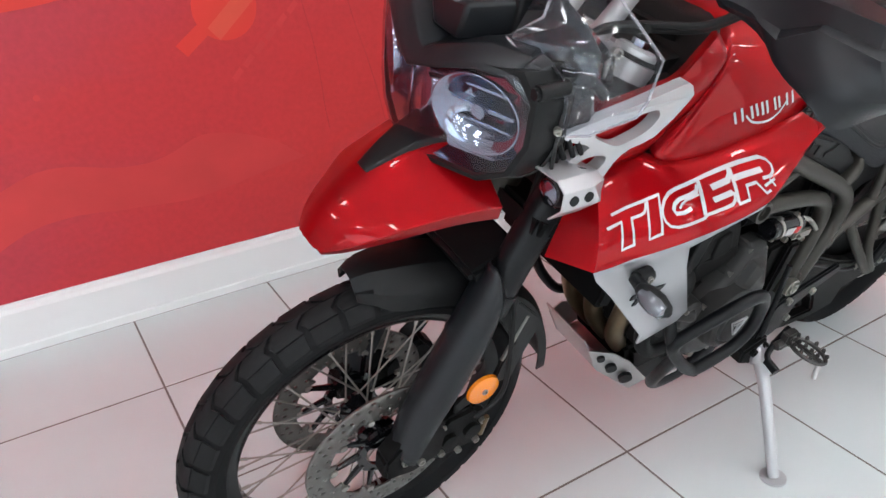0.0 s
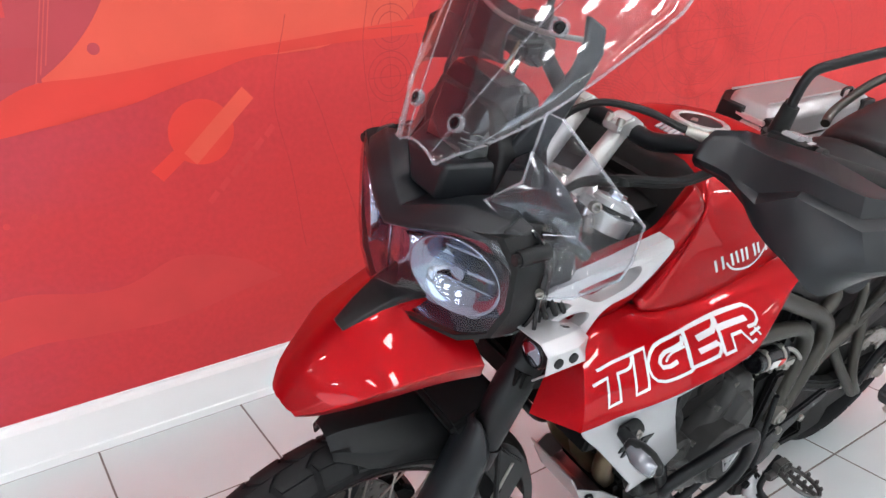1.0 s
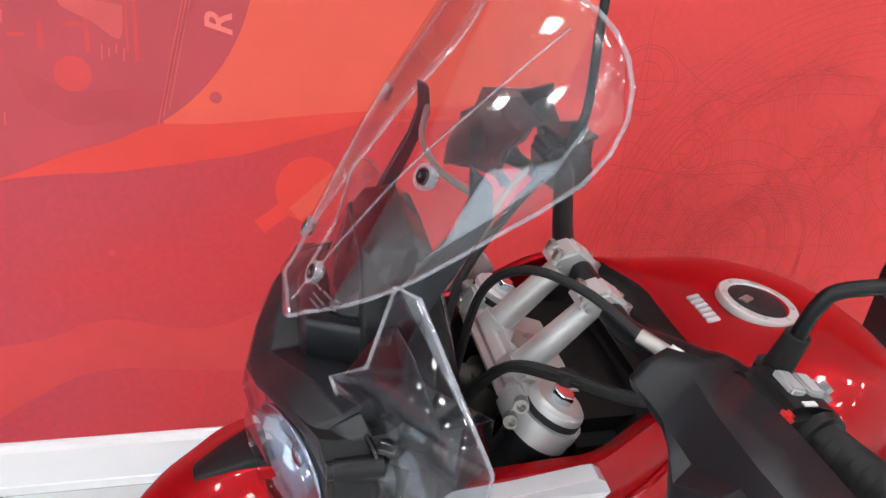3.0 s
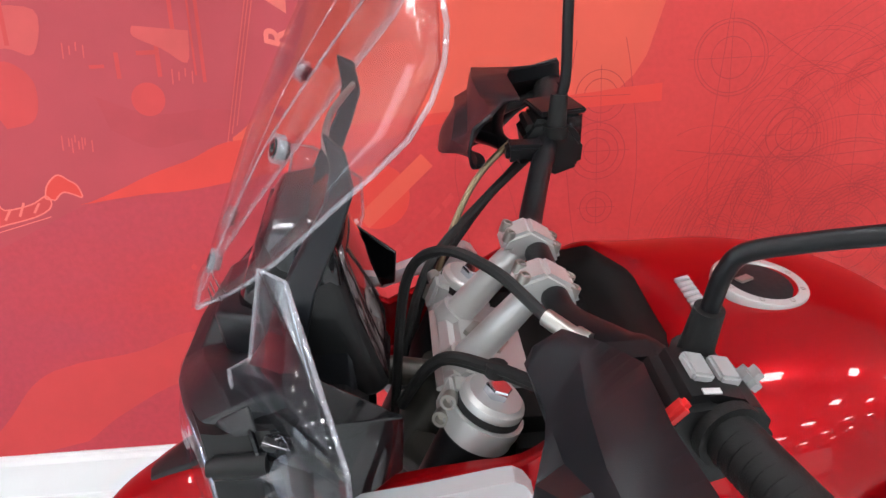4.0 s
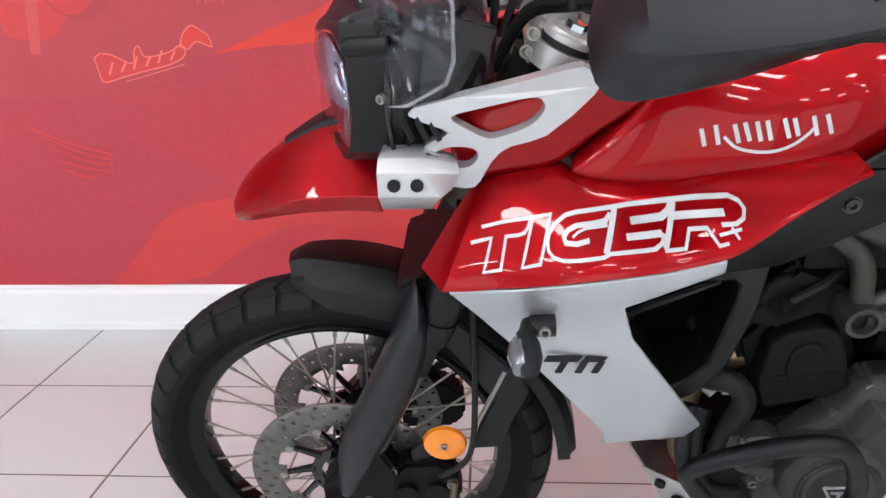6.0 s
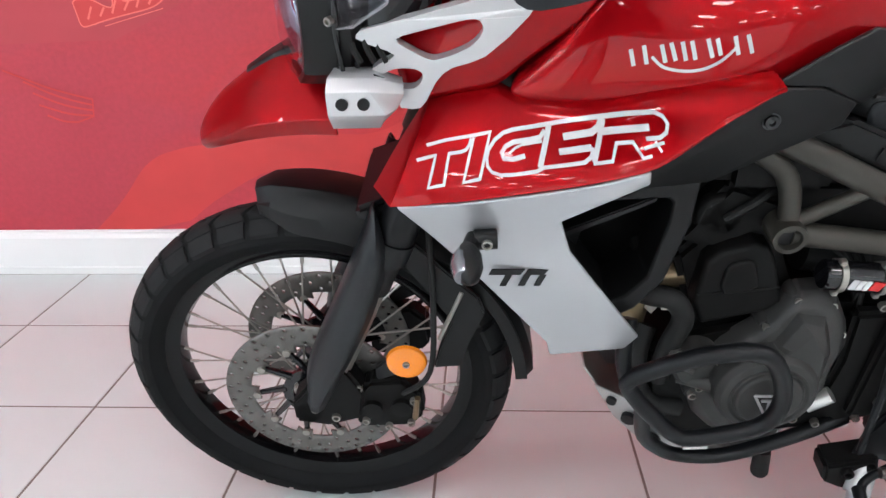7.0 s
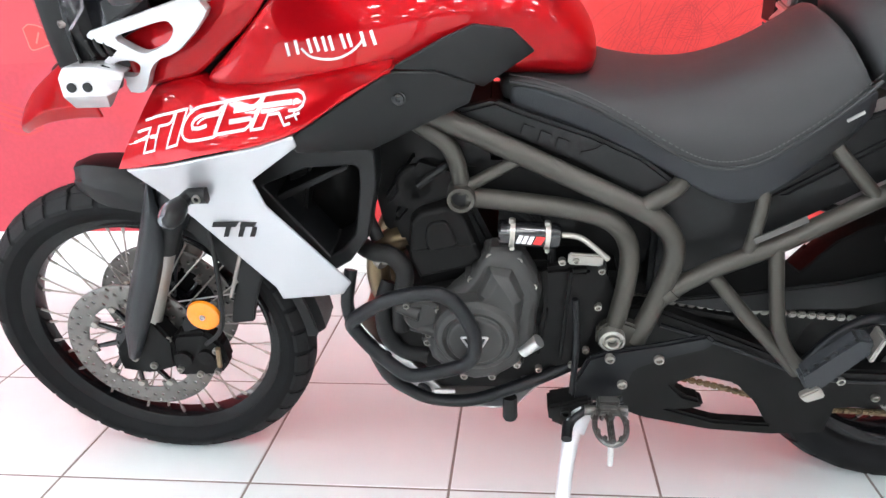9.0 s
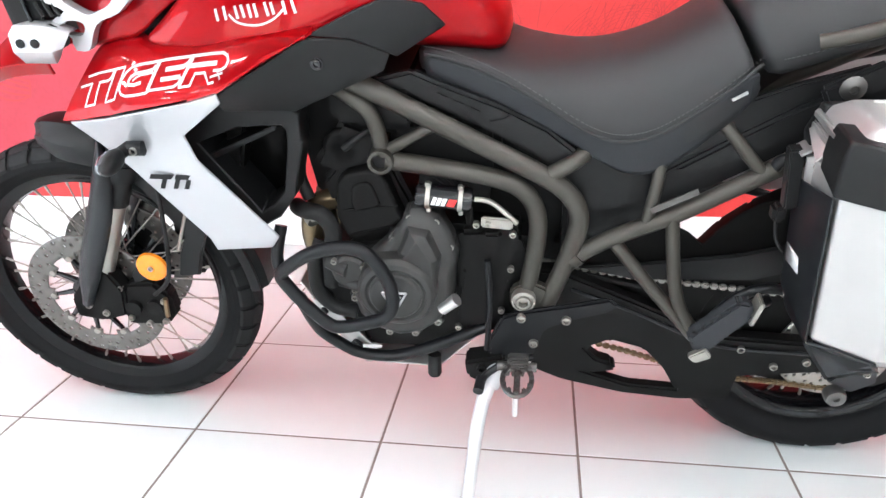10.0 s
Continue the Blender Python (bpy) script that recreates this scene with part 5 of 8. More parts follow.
face = [(-0.085, 1.10), (0.085, 1.10), (0.09, 1.20), (0.058, 1.256), (-0.058, 1.256), (-0.09, 1.20)]
part("instrument_panel", loft([[(-0.060, v, w + 0.01) for v, w in face], [(dash_u(w) - 0.014, v, w) for v, w in face], [(dash_u(w), v * 0.9, 1.185 + (w - 1.185) * 0.9) for v, w in face]]), BLACK, BIKE, "black instrument panel", bevel=0.006)
part("instrument_glass", grid([[(dash_u(w) + 0.002 + 0.008 * (1 - (v / 0.075) ** 2) * (1 - ((w - 1.185) / 0.09) ** 2), v * (1 - 0.35 * max(0, (w - 1.19) / 0.07)), w) for v in (-0.075, -0.05, -0.025, 0, 0.025, 0.05, 0.075)] for w in (1.115, 1.14, 1.165, 1.19, 1.215, 1.235, 1.246)]), DASH_GLASS, BIKE, "dark instrument glass", solid=0.002, sharp=60)
hood = []
for u, top, hv in ((-0.088, 1.196, 0.046), (-0.080, 1.215, 0.052), (-0.056, 1.268, 0.064), (-0.044, 1.284, 0.068), (-0.012, 1.288, 0.071), (0.006, 1.276, 0.069), (0.011, 1.262, 0.067)):
    hood.append([(u + 0.02 * max(0, abs(k_) - 0.8), hv * k_, top - d_) for k_, d_ in ((-1.08, 0.07), (-1.0, 0.03), (-0.92, 0.012), (-0.78, 0.003), (0, 0), (0.78, 0.003), (0.92, 0.012), (1.0, 0.03), (1.08, 0.07))])
part("dash_hood", grid(hood), GLOSS_BLACK, BIKE, "rounded black hood over the instruments", solid=0.004, bevel=0.003, sharp=35)

# clear side deflectors
for s in (-1, 1):
    D = [(-0.042, -0.135, 1.280), (-0.022, -0.143, 1.272), (0.022, -0.259, 1.181), (0.021, -0.256, 1.129), (0.013, -0.253, 1.106), (-0.030, -0.224, 1.073), (-0.059, -0.190, 1.060), (-0.068, -0.190, 1.122), (-0.090, -0.105, 1.162), (-0.062, -0.135, 1.195)]
    P = [(u, v if s < 0 else -v, w) for u, v, w in D]
    f = [(0, 1, 2, 9), (9, 2, 8), (8, 2, 3, 7), (7, 3, 4, 5, 6)]
    o = part("side_deflector", sheet(P, f), DEFLECT, BIKE, "clear acrylic wind deflector", solid=0.003, bevel=0.0, sharp=4)
    o.visible_shadow = False
    o = part("deflector_rim", tube(P, 0.0020, 8, 0, True), CLEAR_EDGE, BIKE)
    o.visible_shadow = False
    part("deflector_screw", join(bolt((-0.060, s * 0.198, 1.072), (-0.5, s * 0.8, 0), 0.0055, 0.004)), STEEL, BIKE)
    part("inner_fairing", sheet([(-0.078, s * 0.100, 1.158), (-0.002, s * 0.186, 1.160), (-0.014, s * 0.158, 1.192), (-0.032, s * 0.112, 1.222), (-0.044, s * 0.092, 1.205), (-0.070, s * 0.168, 1.045), (0.004, s * 0.186, 1.055), (0.060, s * 0.160, 1.080), (0.064, s * 0.148, 1.130)], [(0, 1, 2, 3, 4), (5, 6, 1, 0), (6, 7, 8, 1), (1, 8, 2)]), GLOSS_BLACK, BIKE, "black inner fairing", solid=0.005, bevel=0.002, sharp=15)
    part("fairing_plug", join(tube([(-0.052, s * 0.172, 1.132), (-0.012, s * 0.188, 1.128)], 0.012, 14, 0), tube([(-0.012, s * 0.188, 1.128), (0.012, s * 0.194, 1.106)], 0.008, 10, 0)), GLOSS_BLACK, BIKE, "black lamp wiring plug")
    # cast bracket with two openings
    outer = [(-0.037, 1.049), (-0.028, 1.057), (-0.010, 1.062), (0.015, 1.069), (0.075, 1.086), (0.140, 1.105), (0.152, 1.106), (0.161, 1.100), (0.169, 1.086), (0.163, 1.076), (0.141, 1.053), (0.115, 1.031), (0.097, 1.023), (0.078, 1.017), (0.066, 1.009), (0.057, 0.998), (0.044, 0.973), (0.037, 0.965), (0.027, 0.963), (0.013, 0.964), (0.009, 0.975), (0.011, 0.984), (-0.003, 0.993), (-0.016, 1.004), (-0.018, 1.012), (-0.008, 1.019), (0.004, 1.024), (0.010, 1.029), (0.002, 1.034), (-0.020, 1.041)]
    gap_a = rounded([(0.013, 1.048), (0.048, 1.060), (0.098, 1.073), (0.111, 1.069), (0.111, 1.057), (0.096, 1.041), (0.064, 1.027), (0.050, 1.026), (0.032, 1.034)], 3)
    gap_b = rounded([(-0.008, 1.003), (0.007, 1.012), (0.028, 1.014), (0.040, 1.010), (0.041, 1.001), (0.031, 0.990), (0.014, 0.989), (0.000, 0.993)], 3)
    part("headlight_bracket", plate(outer, [gap_a, gap_b], s * 0.177, s * 0.196, lambda u: -s * 0.145 * (0.03 - min(u, 0.12))), BRACKET, BIKE, "pale silver cast bracket with two openings", bevel=0.002, seg=2)
    # fog lamp
    lp = part("fog_lamp", lathe([(0, 0.0), (0.020, 0.0), (0.023, -0.004), (0.024, -0.010), (0.023, -0.05), (0.014, -0.070), (0, -0.070)], 28, (-0.062, s * 0.208, 0.986), (-1, 0, -0.06)), GLOSS_BLACK, BIKE, "small black fog lamp")
    part("fog_lens", lathe([(0, 0.006), (0.010, 0.004), (0.017, 0.0015), (0.018, -0.001), (0, -0.001)], 28, (-0.062, s * 0.208, 0.986), (-1, 0, -0.06)), BOWL, lp, "clear fog lamp lens")
    prof = [(0.176, 1.010), (0.224, 1.015), (0.2415, 1.005), (0.2430, 0.977), (0.222, 0.951)]
    rows = [[(-0.066, s * v, w) for v, w in prof], [(u, s * v, w) for u, (v, w) in zip((-0.020, -0.018, -0.016, 0.002, -0.010), prof)],
            [(0.016, s * 0.180, 0.998), (0.020, s * 0.208, 1.000), (0.022, s * 0.222, 0.994), (0.014, s * 0.228, 0.979), (-0.006, s * 0.216, 0.957)]]
    cv = part("lamp_cover", grid(rows), BRACKET, BIKE, "aluminium fog lamp cover with two holes", solid=0.003, bevel=0.0015)
    for u in (-0.048, -0.023):
        # solid dark disc in place of a hole, its darkness put into the colour
        part("cover_hole_disc", lathe([(0, 0.0008), (0.0072, 0.0008), (0.0072, -0.004), (0, -0.004)], 20, (u, s * 0.2440, 0.991), (0, s, 0.05)), DARK_DECAL, cv)
    for du in (0, 0.016, 0.03):
        part("lamp_cable", tube([(-0.03 + du, s * 0.19, 1.02), (-0.04 + du, s * 0.185, 1.045), (-0.03 + du, s * 0.165, 1.075)], 0.004, 6), BLACK_SOFT, BIKE)

# ---- tank, fairing, shrouds ----
tank = [
    [(0.335, 0, 1.126), (0.330, -0.07, 1.130), (0.296, -0.135, 1.140), (0.260, -0.180, 1.106), (0.174, -0.190, 1.019), (0.135, -0.193, 0.990), (0.133, -0.192, 0.984), (0.20, -0.15, 0.955)],
    [(0.340, 0, 1.131), (0.336, -0.075, 1.134), (0.302, -0.138, 1.143), (0.266, -0.184, 1.104), (0.182, -0.198, 1.018), (0.144, -0.203, 0.985), (0.142, -0.201, 0.979), (0.21, -0.15, 0.955)],
    [(0.352, 0, 1.138), (0.350, -0.080, 1.139), (0.326, -0.145, 1.136), (0.292, -0.190, 1.094), (0.225, -0.208, 1.022), (0.172, -0.214, 0.978), (0.170, -0.211, 0.971), (0.25, -0.15, 0.955)],
    [(0.400, 0, 1.148), (0.400, -0.085, 1.146), (0.385, -0.150, 1.132), (0.358, -0.195, 1.086), (0.300, -0.217, 1.032), (0.246, -0.223, 0.976), (0.245, -0.220, 0.969), (0.30, -0.15, 0.955)],
    [(0.470, 0, 1.152), (0.470, -0.085, 1.149), (0.460, -0.155, 1.130), (0.445, -0.197, 1.085), (0.400, -0.220, 1.040), (0.350, -0.232, 0.996), (0.349, -0.229, 0.989), (0.36, -0.14, 0.955)],
    [(0.550, 0, 1.142), (0.550, -0.075, 1.137), (0.548, -0.140, 1.115), (0.540, -0.180, 1.070), (0.515, -0.198, 1.030), (0.450, -0.222, 1.008), (0.449, -0.219, 1.001), (0.45, -0.12, 0.945)],
    [(0.630, 0, 1.108), (0.630, -0.060, 1.102), (0.630, -0.105, 1.082), (0.628, -0.138, 1.045), (0.620, -0.145, 1.000), (0.600, -0.140, 0.975), (0.598, -0.135, 0.968), (0.60, -0.09, 0.935)],
    [(0.690, 0, 1.050), (0.690, -0.045, 1.044), (0.690, -0.085, 1.028), (0.690, -0.110, 1.000), (0.688, -0.115, 0.970), (0.685, -0.108, 0.950), (0.684, -0.104, 0.945), (0.68, -0.07, 0.920)],
    [(0.735, 0, 0.985), (0.735, -0.035, 0.982), (0.735, -0.065, 0.974), (0.735, -0.082, 0.960), (0.735, -0.086, 0.948), (0.734, -0.080, 0.938), (0.734, -0.077, 0.935), (0.73, -0.05, 0.920)]]
part("fuel_tank", loft([r + [(u, -v, w) for u, v, w in r[:0:-1]] for r in tank]), RED, BIKE, "glossy red fuel tank with flared sides", sub=2)
# black cover closing the hollow between steering head and tank
cover = []
for u, w, hv, dip in ((0.330, 1.131, 0.066, 0.003), (0.292, 1.136, 0.124, 0.016), (0.252, 1.106, 0.164, 0.026), (0.166, 1.022, 0.176, 0.020), (0.110, 0.985, 0.172, 0.010)):
    cover.append([(u, hv * k_, w - dip * (1 - k_ * k_)) for k_ in (-1, -0.75, -0.4, 0, 0.4, 0.75, 1)])
part("tank_front_cover", grid(cover), ENGINE_BLK, BIKE, "black cover before the tank", solid=0.003, sharp=50)
CAPN = Vector((0.10, 0, 0.995)).normalized()
capc = Vector((0.447, 0, 1.150))
cap = part("filler_cap", lathe([(0.038, 0.001), (0.039, 0.0025), (0.049, 0.002), (0.0505, 0.0), (0.0505, -0.008), (0.034, -0.008)], 48, capc, CAPN, True), YOKE, BIKE, "silver filler cap ring")
part("cap_lid", lathe([(0, 0.0025), (0.030, 0.002), (0.0375, 0.0), (0.0375, -0.006), (0, -0.006)], 40, capc, CAPN), DARK_DECAL, cap, "black filler cap lid")
part("cap_flap", box(capc + Vector((-0.018, 0, 0.0045)), (0.022, 0.012, 0.003), 0.0015, (0, 5, 30)), STEEL, cap)
for q in range(8):
    a = math.pi * (q + 0.5) / 4
    part("cap_bolt", bolt(capc + Vector((0.0425 * math.cos(a), 0.0425 * math.sin(a), 0.0012 - 0.0042 * math.cos(a))), CAPN, 0.0030, 0.0014), STEEL, cap)
for q in range(6):
    part("badge_bar", box((0.372, -0.024 + 0.0095 * q, 1.1435), (0.016, 0.007, 0.004), 0.001, (0, -15, 0)), BRACKET, BIKE, "raised silver badge bar")

wing_top = [(0.000, -0.150, 1.035), (0.060, -0.160, 1.060), (0.120, -0.170, 1.078), (0.165, -0.178, 1.092), (0.205, -0.172, 1.118), (0.252, -0.158, 1.140)]
wing_low = [(0.020, -0.172, 0.962), (0.080, -0.184, 0.978), (0.126, -0.187, 0.988), (0.168, -0.187, 1.021), (0.220, -0.185, 1.060), (0.258, -0.178, 1.108)]
# the fairing's fold line and its lower edge, front to back
fair_top = [(0.045, -0.186, 0.964), (0.07, -0.193, 0.973), (0.10, -0.198, 0.980), (0.128, -0.203, 0.984), (0.152, -0.218, 0.978), (0.20, -0.234, 0.976), (0.25, -0.241, 0.980), (0.30, -0.247, 0.990), (0.35, -0.250, 0.998), (0.40, -0.253, 1.006), (0.432, -0.254, 1.011)]
fair_bot = [(0.0, -0.268, 0.870), (0.03, -0.272, 0.873), (0.06, -0.277, 0.880), (0.10, -0.288, 0.890), (0.14, -0.299, 0.902), (0.20, -0.308, 0.916), (0.25, -0.312, 0.928), (0.30, -0.309, 0.941), (0.35, -0.292, 0.968), (0.40, -0.273, 0.993), (0.434, -0.262, 1.010)]


def flip(rows, s):
    return [[(u, v if s < 0 else -v, w) for u, v, w in r] for r in rows]


def lerp_row(a, b, t):
    return [tuple(x + (y - x) * t for x, y in zip(p, q)) for p, q in zip(a, b)]


for s in (-1, 1):
    wing = [[tuple(p) for p in curve([(u, v - 0.006 * math.sin(math.pi * q), w) for u, v, w in lerp_row(wing_top, wing_low, q)], 4)] for q in (0, 0.08, 0.3, 0.5, 0.7, 0.92, 1.0)]
    wing = [[(u + 0.002, v + 0.014, w + 0.002) for u, v, w in wing[0]]] + wing
    part("tank_wing", grid(flip(wing, s)), RED, BIKE, "glossy red panel before the tank", solid=0.004, sharp=35)
    skin = []
    for q, bulge, nose_p in ((0.0, 0.0, (0.034, -0.165, 0.952)), (0.10, 0.004, (0.028, -0.168, 0.944)), (0.35, 0.009, (0.012, -0.176, 0.922)), (0.65, 0.010, (-0.008, -0.186, 0.892)), (0.90, 0.005, (-0.024, -0.193, 0.866)), (1.0, 0.0, (-0.030, -0.197, 0.858))):
        row = [(u, v - bulge, w) for u, v, w in lerp_row(fair_top, fair_bot, q)]
        skin.append([nose_p] + [tuple(p) for p in curve(row, 3)])
    skin.insert(0, [(u, v + 0.030, w + 0.004) for u, v, w in skin[0]])
    skin.append([(u + 0.006, v + (0.004 if k_ == 0 else 0.045), w - 0.004) for k_, (u, v, w) in enumerate(skin[-1])])
    part("side_fairing", grid(flip(skin, s)), RED, BIKE, "glossy red side fairing", solid=0.004, bevel=0.002, sharp=32)
    V = [(0.006, -0.262, 0.864), (0.08, -0.278, 0.877), (0.16, -0.298, 0.899), (0.24, -0.307, 0.918), (0.294, -0.308, 0.934), (0.296, -0.303, 0.916), (0.205, -0.268, 0.846), (0.085, -0.246, 0.770), (0.218, -0.268, 0.802), (0.325, -0.236, 0.636), (0.308, -0.232, 0.610), (0.203, -0.240, 0.605), (0.197, -0.246, 0.634), (0.04, -0.246, 0.818)]
    if s > 0:
        V = [(u, -v, w) for u, v, w in V]
    part("radiator_shroud", sheet(V, [(0, 1, 2, 6, 13), (2, 3, 4, 5, 6), (13, 6, 8, 7), (7, 8, 9, 12), (12, 9, 10, 11)]), SILVER, BIKE, "silver painted radiator shroud", solid=0.006, bevel=0.003, sharp=18)
    part("shroud_badge", join(*[prism([(0.122 + a, 0.768), (0.122 + a + b, 0.768), (0.116 + a + b, 0.760), (0.118 + a, 0.760)], s * 0.2545, s * 0.2575) for a, b in ((0, 0.042), (0.046, 0.026))],
                              *[prism([(0.140 + a, 0.758), (0.148 + a, 0.758), (0.140 + a, 0.740), (0.132 + a, 0.740)], s * 0.2515, s * 0.2545) for a in (0, 0.024, 0.044)]), DARK_DECAL, BIKE, "small dark emblem bars")
    part("tank_trim", sheet([(0.245, s * 0.150, 1.100), (0.262, s * 0.128, 1.104), (0.345, s * 0.070, 1.128), (0.352, s * 0.112, 1.130), (0.300, s * 0.142, 1.124)], [(0, 1, 2, 3, 4)]), BLACK, BIKE, "black trim beside the tank nose", solid=0.012, bevel=0.003)
    part("trim_bolt", bolt((0.307, s * 0.112, 1.1215), (-0.25, 0, 0.97), 0.007, 0.004), STEEL, BIKE)
    # indicator
    ind = part("indicator", join(tube([(0.128, s * 0.266, 0.822), (0.100, s * 0.268, 0.822)], 0.013, 12, 0), tube([(0.100, s * 0.264, 0.822), (0.094, s * 0.290, 0.820)], 0.011, 12, 0),
                                 lathe([(0, -0.034), (0.010, -0.028), (0.0165, -0.010), (0.0172, 0.010), (0.012, 0.028), (0.004, 0.035), (0, 0.036)], 20, (0.094, s * 0.310, 0.818), (0.05, s, -0.10))), BLACK, BIKE, "black stalk indicator")
    part("indicator_lens", lathe([(0, -0.026), (0.010, -0.020), (0.0152, -0.007), (0.0160, 0.010), (0.0115, 0.025), (0, 0.030)], 20, (0.0880, s * 0.312, 0.818), (0.05, s, -0.10)), SMOKE, ind, "clear indicator lens")
    part("indicator_screw", bolt((0.116, s * 0.279, 0.822), (0, s, 0), 0.007, 0.003), STEEL, ind)
    # black radiator side
    o = [(0.150, 0.815), (0.259, 0.890), (0.365, 0.877), (0.383, 0.862), (0.380, 0.800), (0.356, 0.705), (0.321, 0.658), (0.287, 0.637)]
    i_ = [(0.190, 0.802), (0.270, 0.832), (0.346, 0.836), (0.354, 0.828), (0.352, 0.800), (0.334, 0.710), (0.309, 0.680), (0.285, 0.666)]
    part("radiator_cowl", grid([[(u, s * 0.108, w) for u, w in i_], [(u, s * 0.198, w) for u, w in i_], [(u, s * 0.202, w) for u, w in o], [(u, s * 0.150, w) for u, w in o]], True), BLACK, BIKE, "black plastic radiator cowl", bevel=0.004, sharp=25)
    # added black sheet closes the cowl, for its dark inside
    part("cowl_inner", sheet([(u, s * 0.110, w) for u, w in i_], [tuple(range(len(i_)))]), ENGINE_BLK, BIKE, solid=0.004)
    part("cowl_fin", prism([(0.20, 0.775), (0.335, 0.835), (0.335, 0.826), (0.20, 0.762)], s * 0.112, s * 0.190, 0.002), BLACK, BIKE)
    # black side panels below the tank
    lo = [(0.280, 0.922, 0.300), (0.428, 1.004, 0.254), (0.489, 0.994, 0.226), (0.546, 0.963, 0.198), (0.535, 0.936, 0.200), (0.385, 0.873, 0.222), (0.285, 0.892, 0.272), (0.40, 0.945, 0.240)]
    part("side_panel", sheet([(u, s * v, w) for u, w, v in lo], [(0, 1, 7, 6), (1, 2, 3, 7), (3, 4, 5, 7), (5, 6, 7)]), BLACK, BIKE, "matt black panel below the tank", solid=0.006, bevel=0.003, sharp=15)
    up = [(0.428, 1.006, 0.246), (0.500, 1.038, 0.220), (0.545, 1.052, 0.200), (0.600, 1.036, 0.176), (0.632, 0.995, 0.150), (0.555, 0.955, 0.188), (0.492, 0.995, 0.226), (0.560, 1.000, 0.196)]
    part("tank_pad", sheet([(u, s * v, w) for u, w, v in up], [(0, 1, 7, 6), (1, 2, 3, 7), (3, 4, 5, 7), (5, 6, 7)]), BLACK, BIKE, "matt black knee panel on the tank", solid=0.008, bevel=0.003, sharp=15)
    part("panel_bolt", lathe([(0, 0.001), (0.0035, 0.001), (0.004, 0.004), (0.0075, 0.003), (0.0085, 0), (0.0105, 0), (0.0105, -0.004), (0, -0.004)], 20, (0.436, s * 0.238, 0.960), (0, s, 0)), GLOSS_BLACK, BIKE, "black panel bolt")

# decals on the left and right fairing
bpy.context.view_layer.update()
from mathutils.bvhtree import BVHTree
dg = bpy.context.evaluated_depsgraph_get()
TREES = {}
for o in BIKE.children:
    if o.name.split(".")[0] in ("side_fairing", "tank_wing", "fuel_tank"):
        me = o.evaluated_get(dg).to_mesh()
        TREES[o.name] = BVHTree.FromPolygons([v.co.copy() for v in me.vertices], [tuple(p.vertices) for p in me.polygons])


def onto(u, w, s, lift=0.0022):
    """The outermost painted surface at this side view place."""
    best = None
    for t in TREES.values():
        hit = t.ray_cast(Vector((u, s * 0.6, w)), Vector((0, -s, 0)))
        if hit[0] is not None and (best is None or abs(hit[0].y) > abs(best)):
            best = hit[0].y
    return Vector((u, (best if best is not None else s * 0.25) + s * lift, w))


def ribbon(pts, width, s, closed=True, lift=0.0022):
    """A flat painted line on the surface through (u, w) points with mitred corners."""
    p = [Vector((a, b)) for a, b in pts]
    k = len(p)
    dense = []
    for i in range(k if closed else k - 1):
        a, b = p[i], p[(i + 1) % k]
        m = max(1, int((b - a).length / 0.008))
        dense += [a + (b - a) * q / m for q in range(m)]
    if not closed:
        dense.append(p[-1])
    k = len(dense)
    inner, outer = [], []
    for i in range(k):
        a, c = (dense[i - 1] if closed or i else dense[i]), (dense[(i + 1) % k] if closed or i < k - 1 else dense[i])
        d1, d2 = (dense[i] - a), (c - dense[i])
        d1 = d1.normalized() if d1.length else d2.normalized()
        d2 = d2.normalized() if d2.length else d1
        n1, n2 = Vector((-d1.y, d1.x)), Vector((-d2.y, d2.x))
        m = (n1 + n2)
        m = m / max(0.6, m.length_squared / 2) * 0.5 if m.length else n1 * 0.5
        inner.append(dense[i] + m * width)
        outer.append(dense[i] - m * width)
    rows = [[onto(q.x, q.y, s, lift) for q in ln + (ln[:1] if closed else [])] for ln in (inner, dense, outer)]
    return grid(rows)


# white outline graphic: lines on the fairing, each with its width
FIRST_LETTERS = [
    (0.0034, [(0.045, 0.9329), (0.067, 0.9402), (0.096, 0.9473), (0.12, 0.9536), (0.114, 0.9332), (0.108, 0.9124), (0.089, 0.9058), (0.095, 0.9271), (0.101, 0.947)]),
    (0.0034, [(0.098, 0.9457), (0.096, 0.9399), (0.092, 0.9351), (0.086, 0.9324), (0.072, 0.9292), (0.069, 0.9154), (0.066, 0.9001), (0.047, 0.8947), (0.056, 0.9257), (0.033, 0.9184)])]
LONG_OUTLINE = [
    (0.0037, [(0.288, 0.9648), (0.302, 0.9669), (0.309, 0.9713), (0.311, 0.9776), (0.307, 0.9822), (0.298, 0.9843), (0.277, 0.9811), (0.246, 0.9758), (0.2, 0.9692), (0.171, 0.9637), (0.147, 0.9591), (0.135, 0.9553), (0.125, 0.9481), (0.118, 0.939), (0.116, 0.9322), (0.117, 0.9253), (0.122, 0.9212), (0.132, 0.9206), (0.149, 0.9239), (0.172, 0.9294), (0.179, 0.9333), (0.214, 0.94), (0.223, 0.9419), (0.23, 0.9464), (0.233, 0.9534)])]
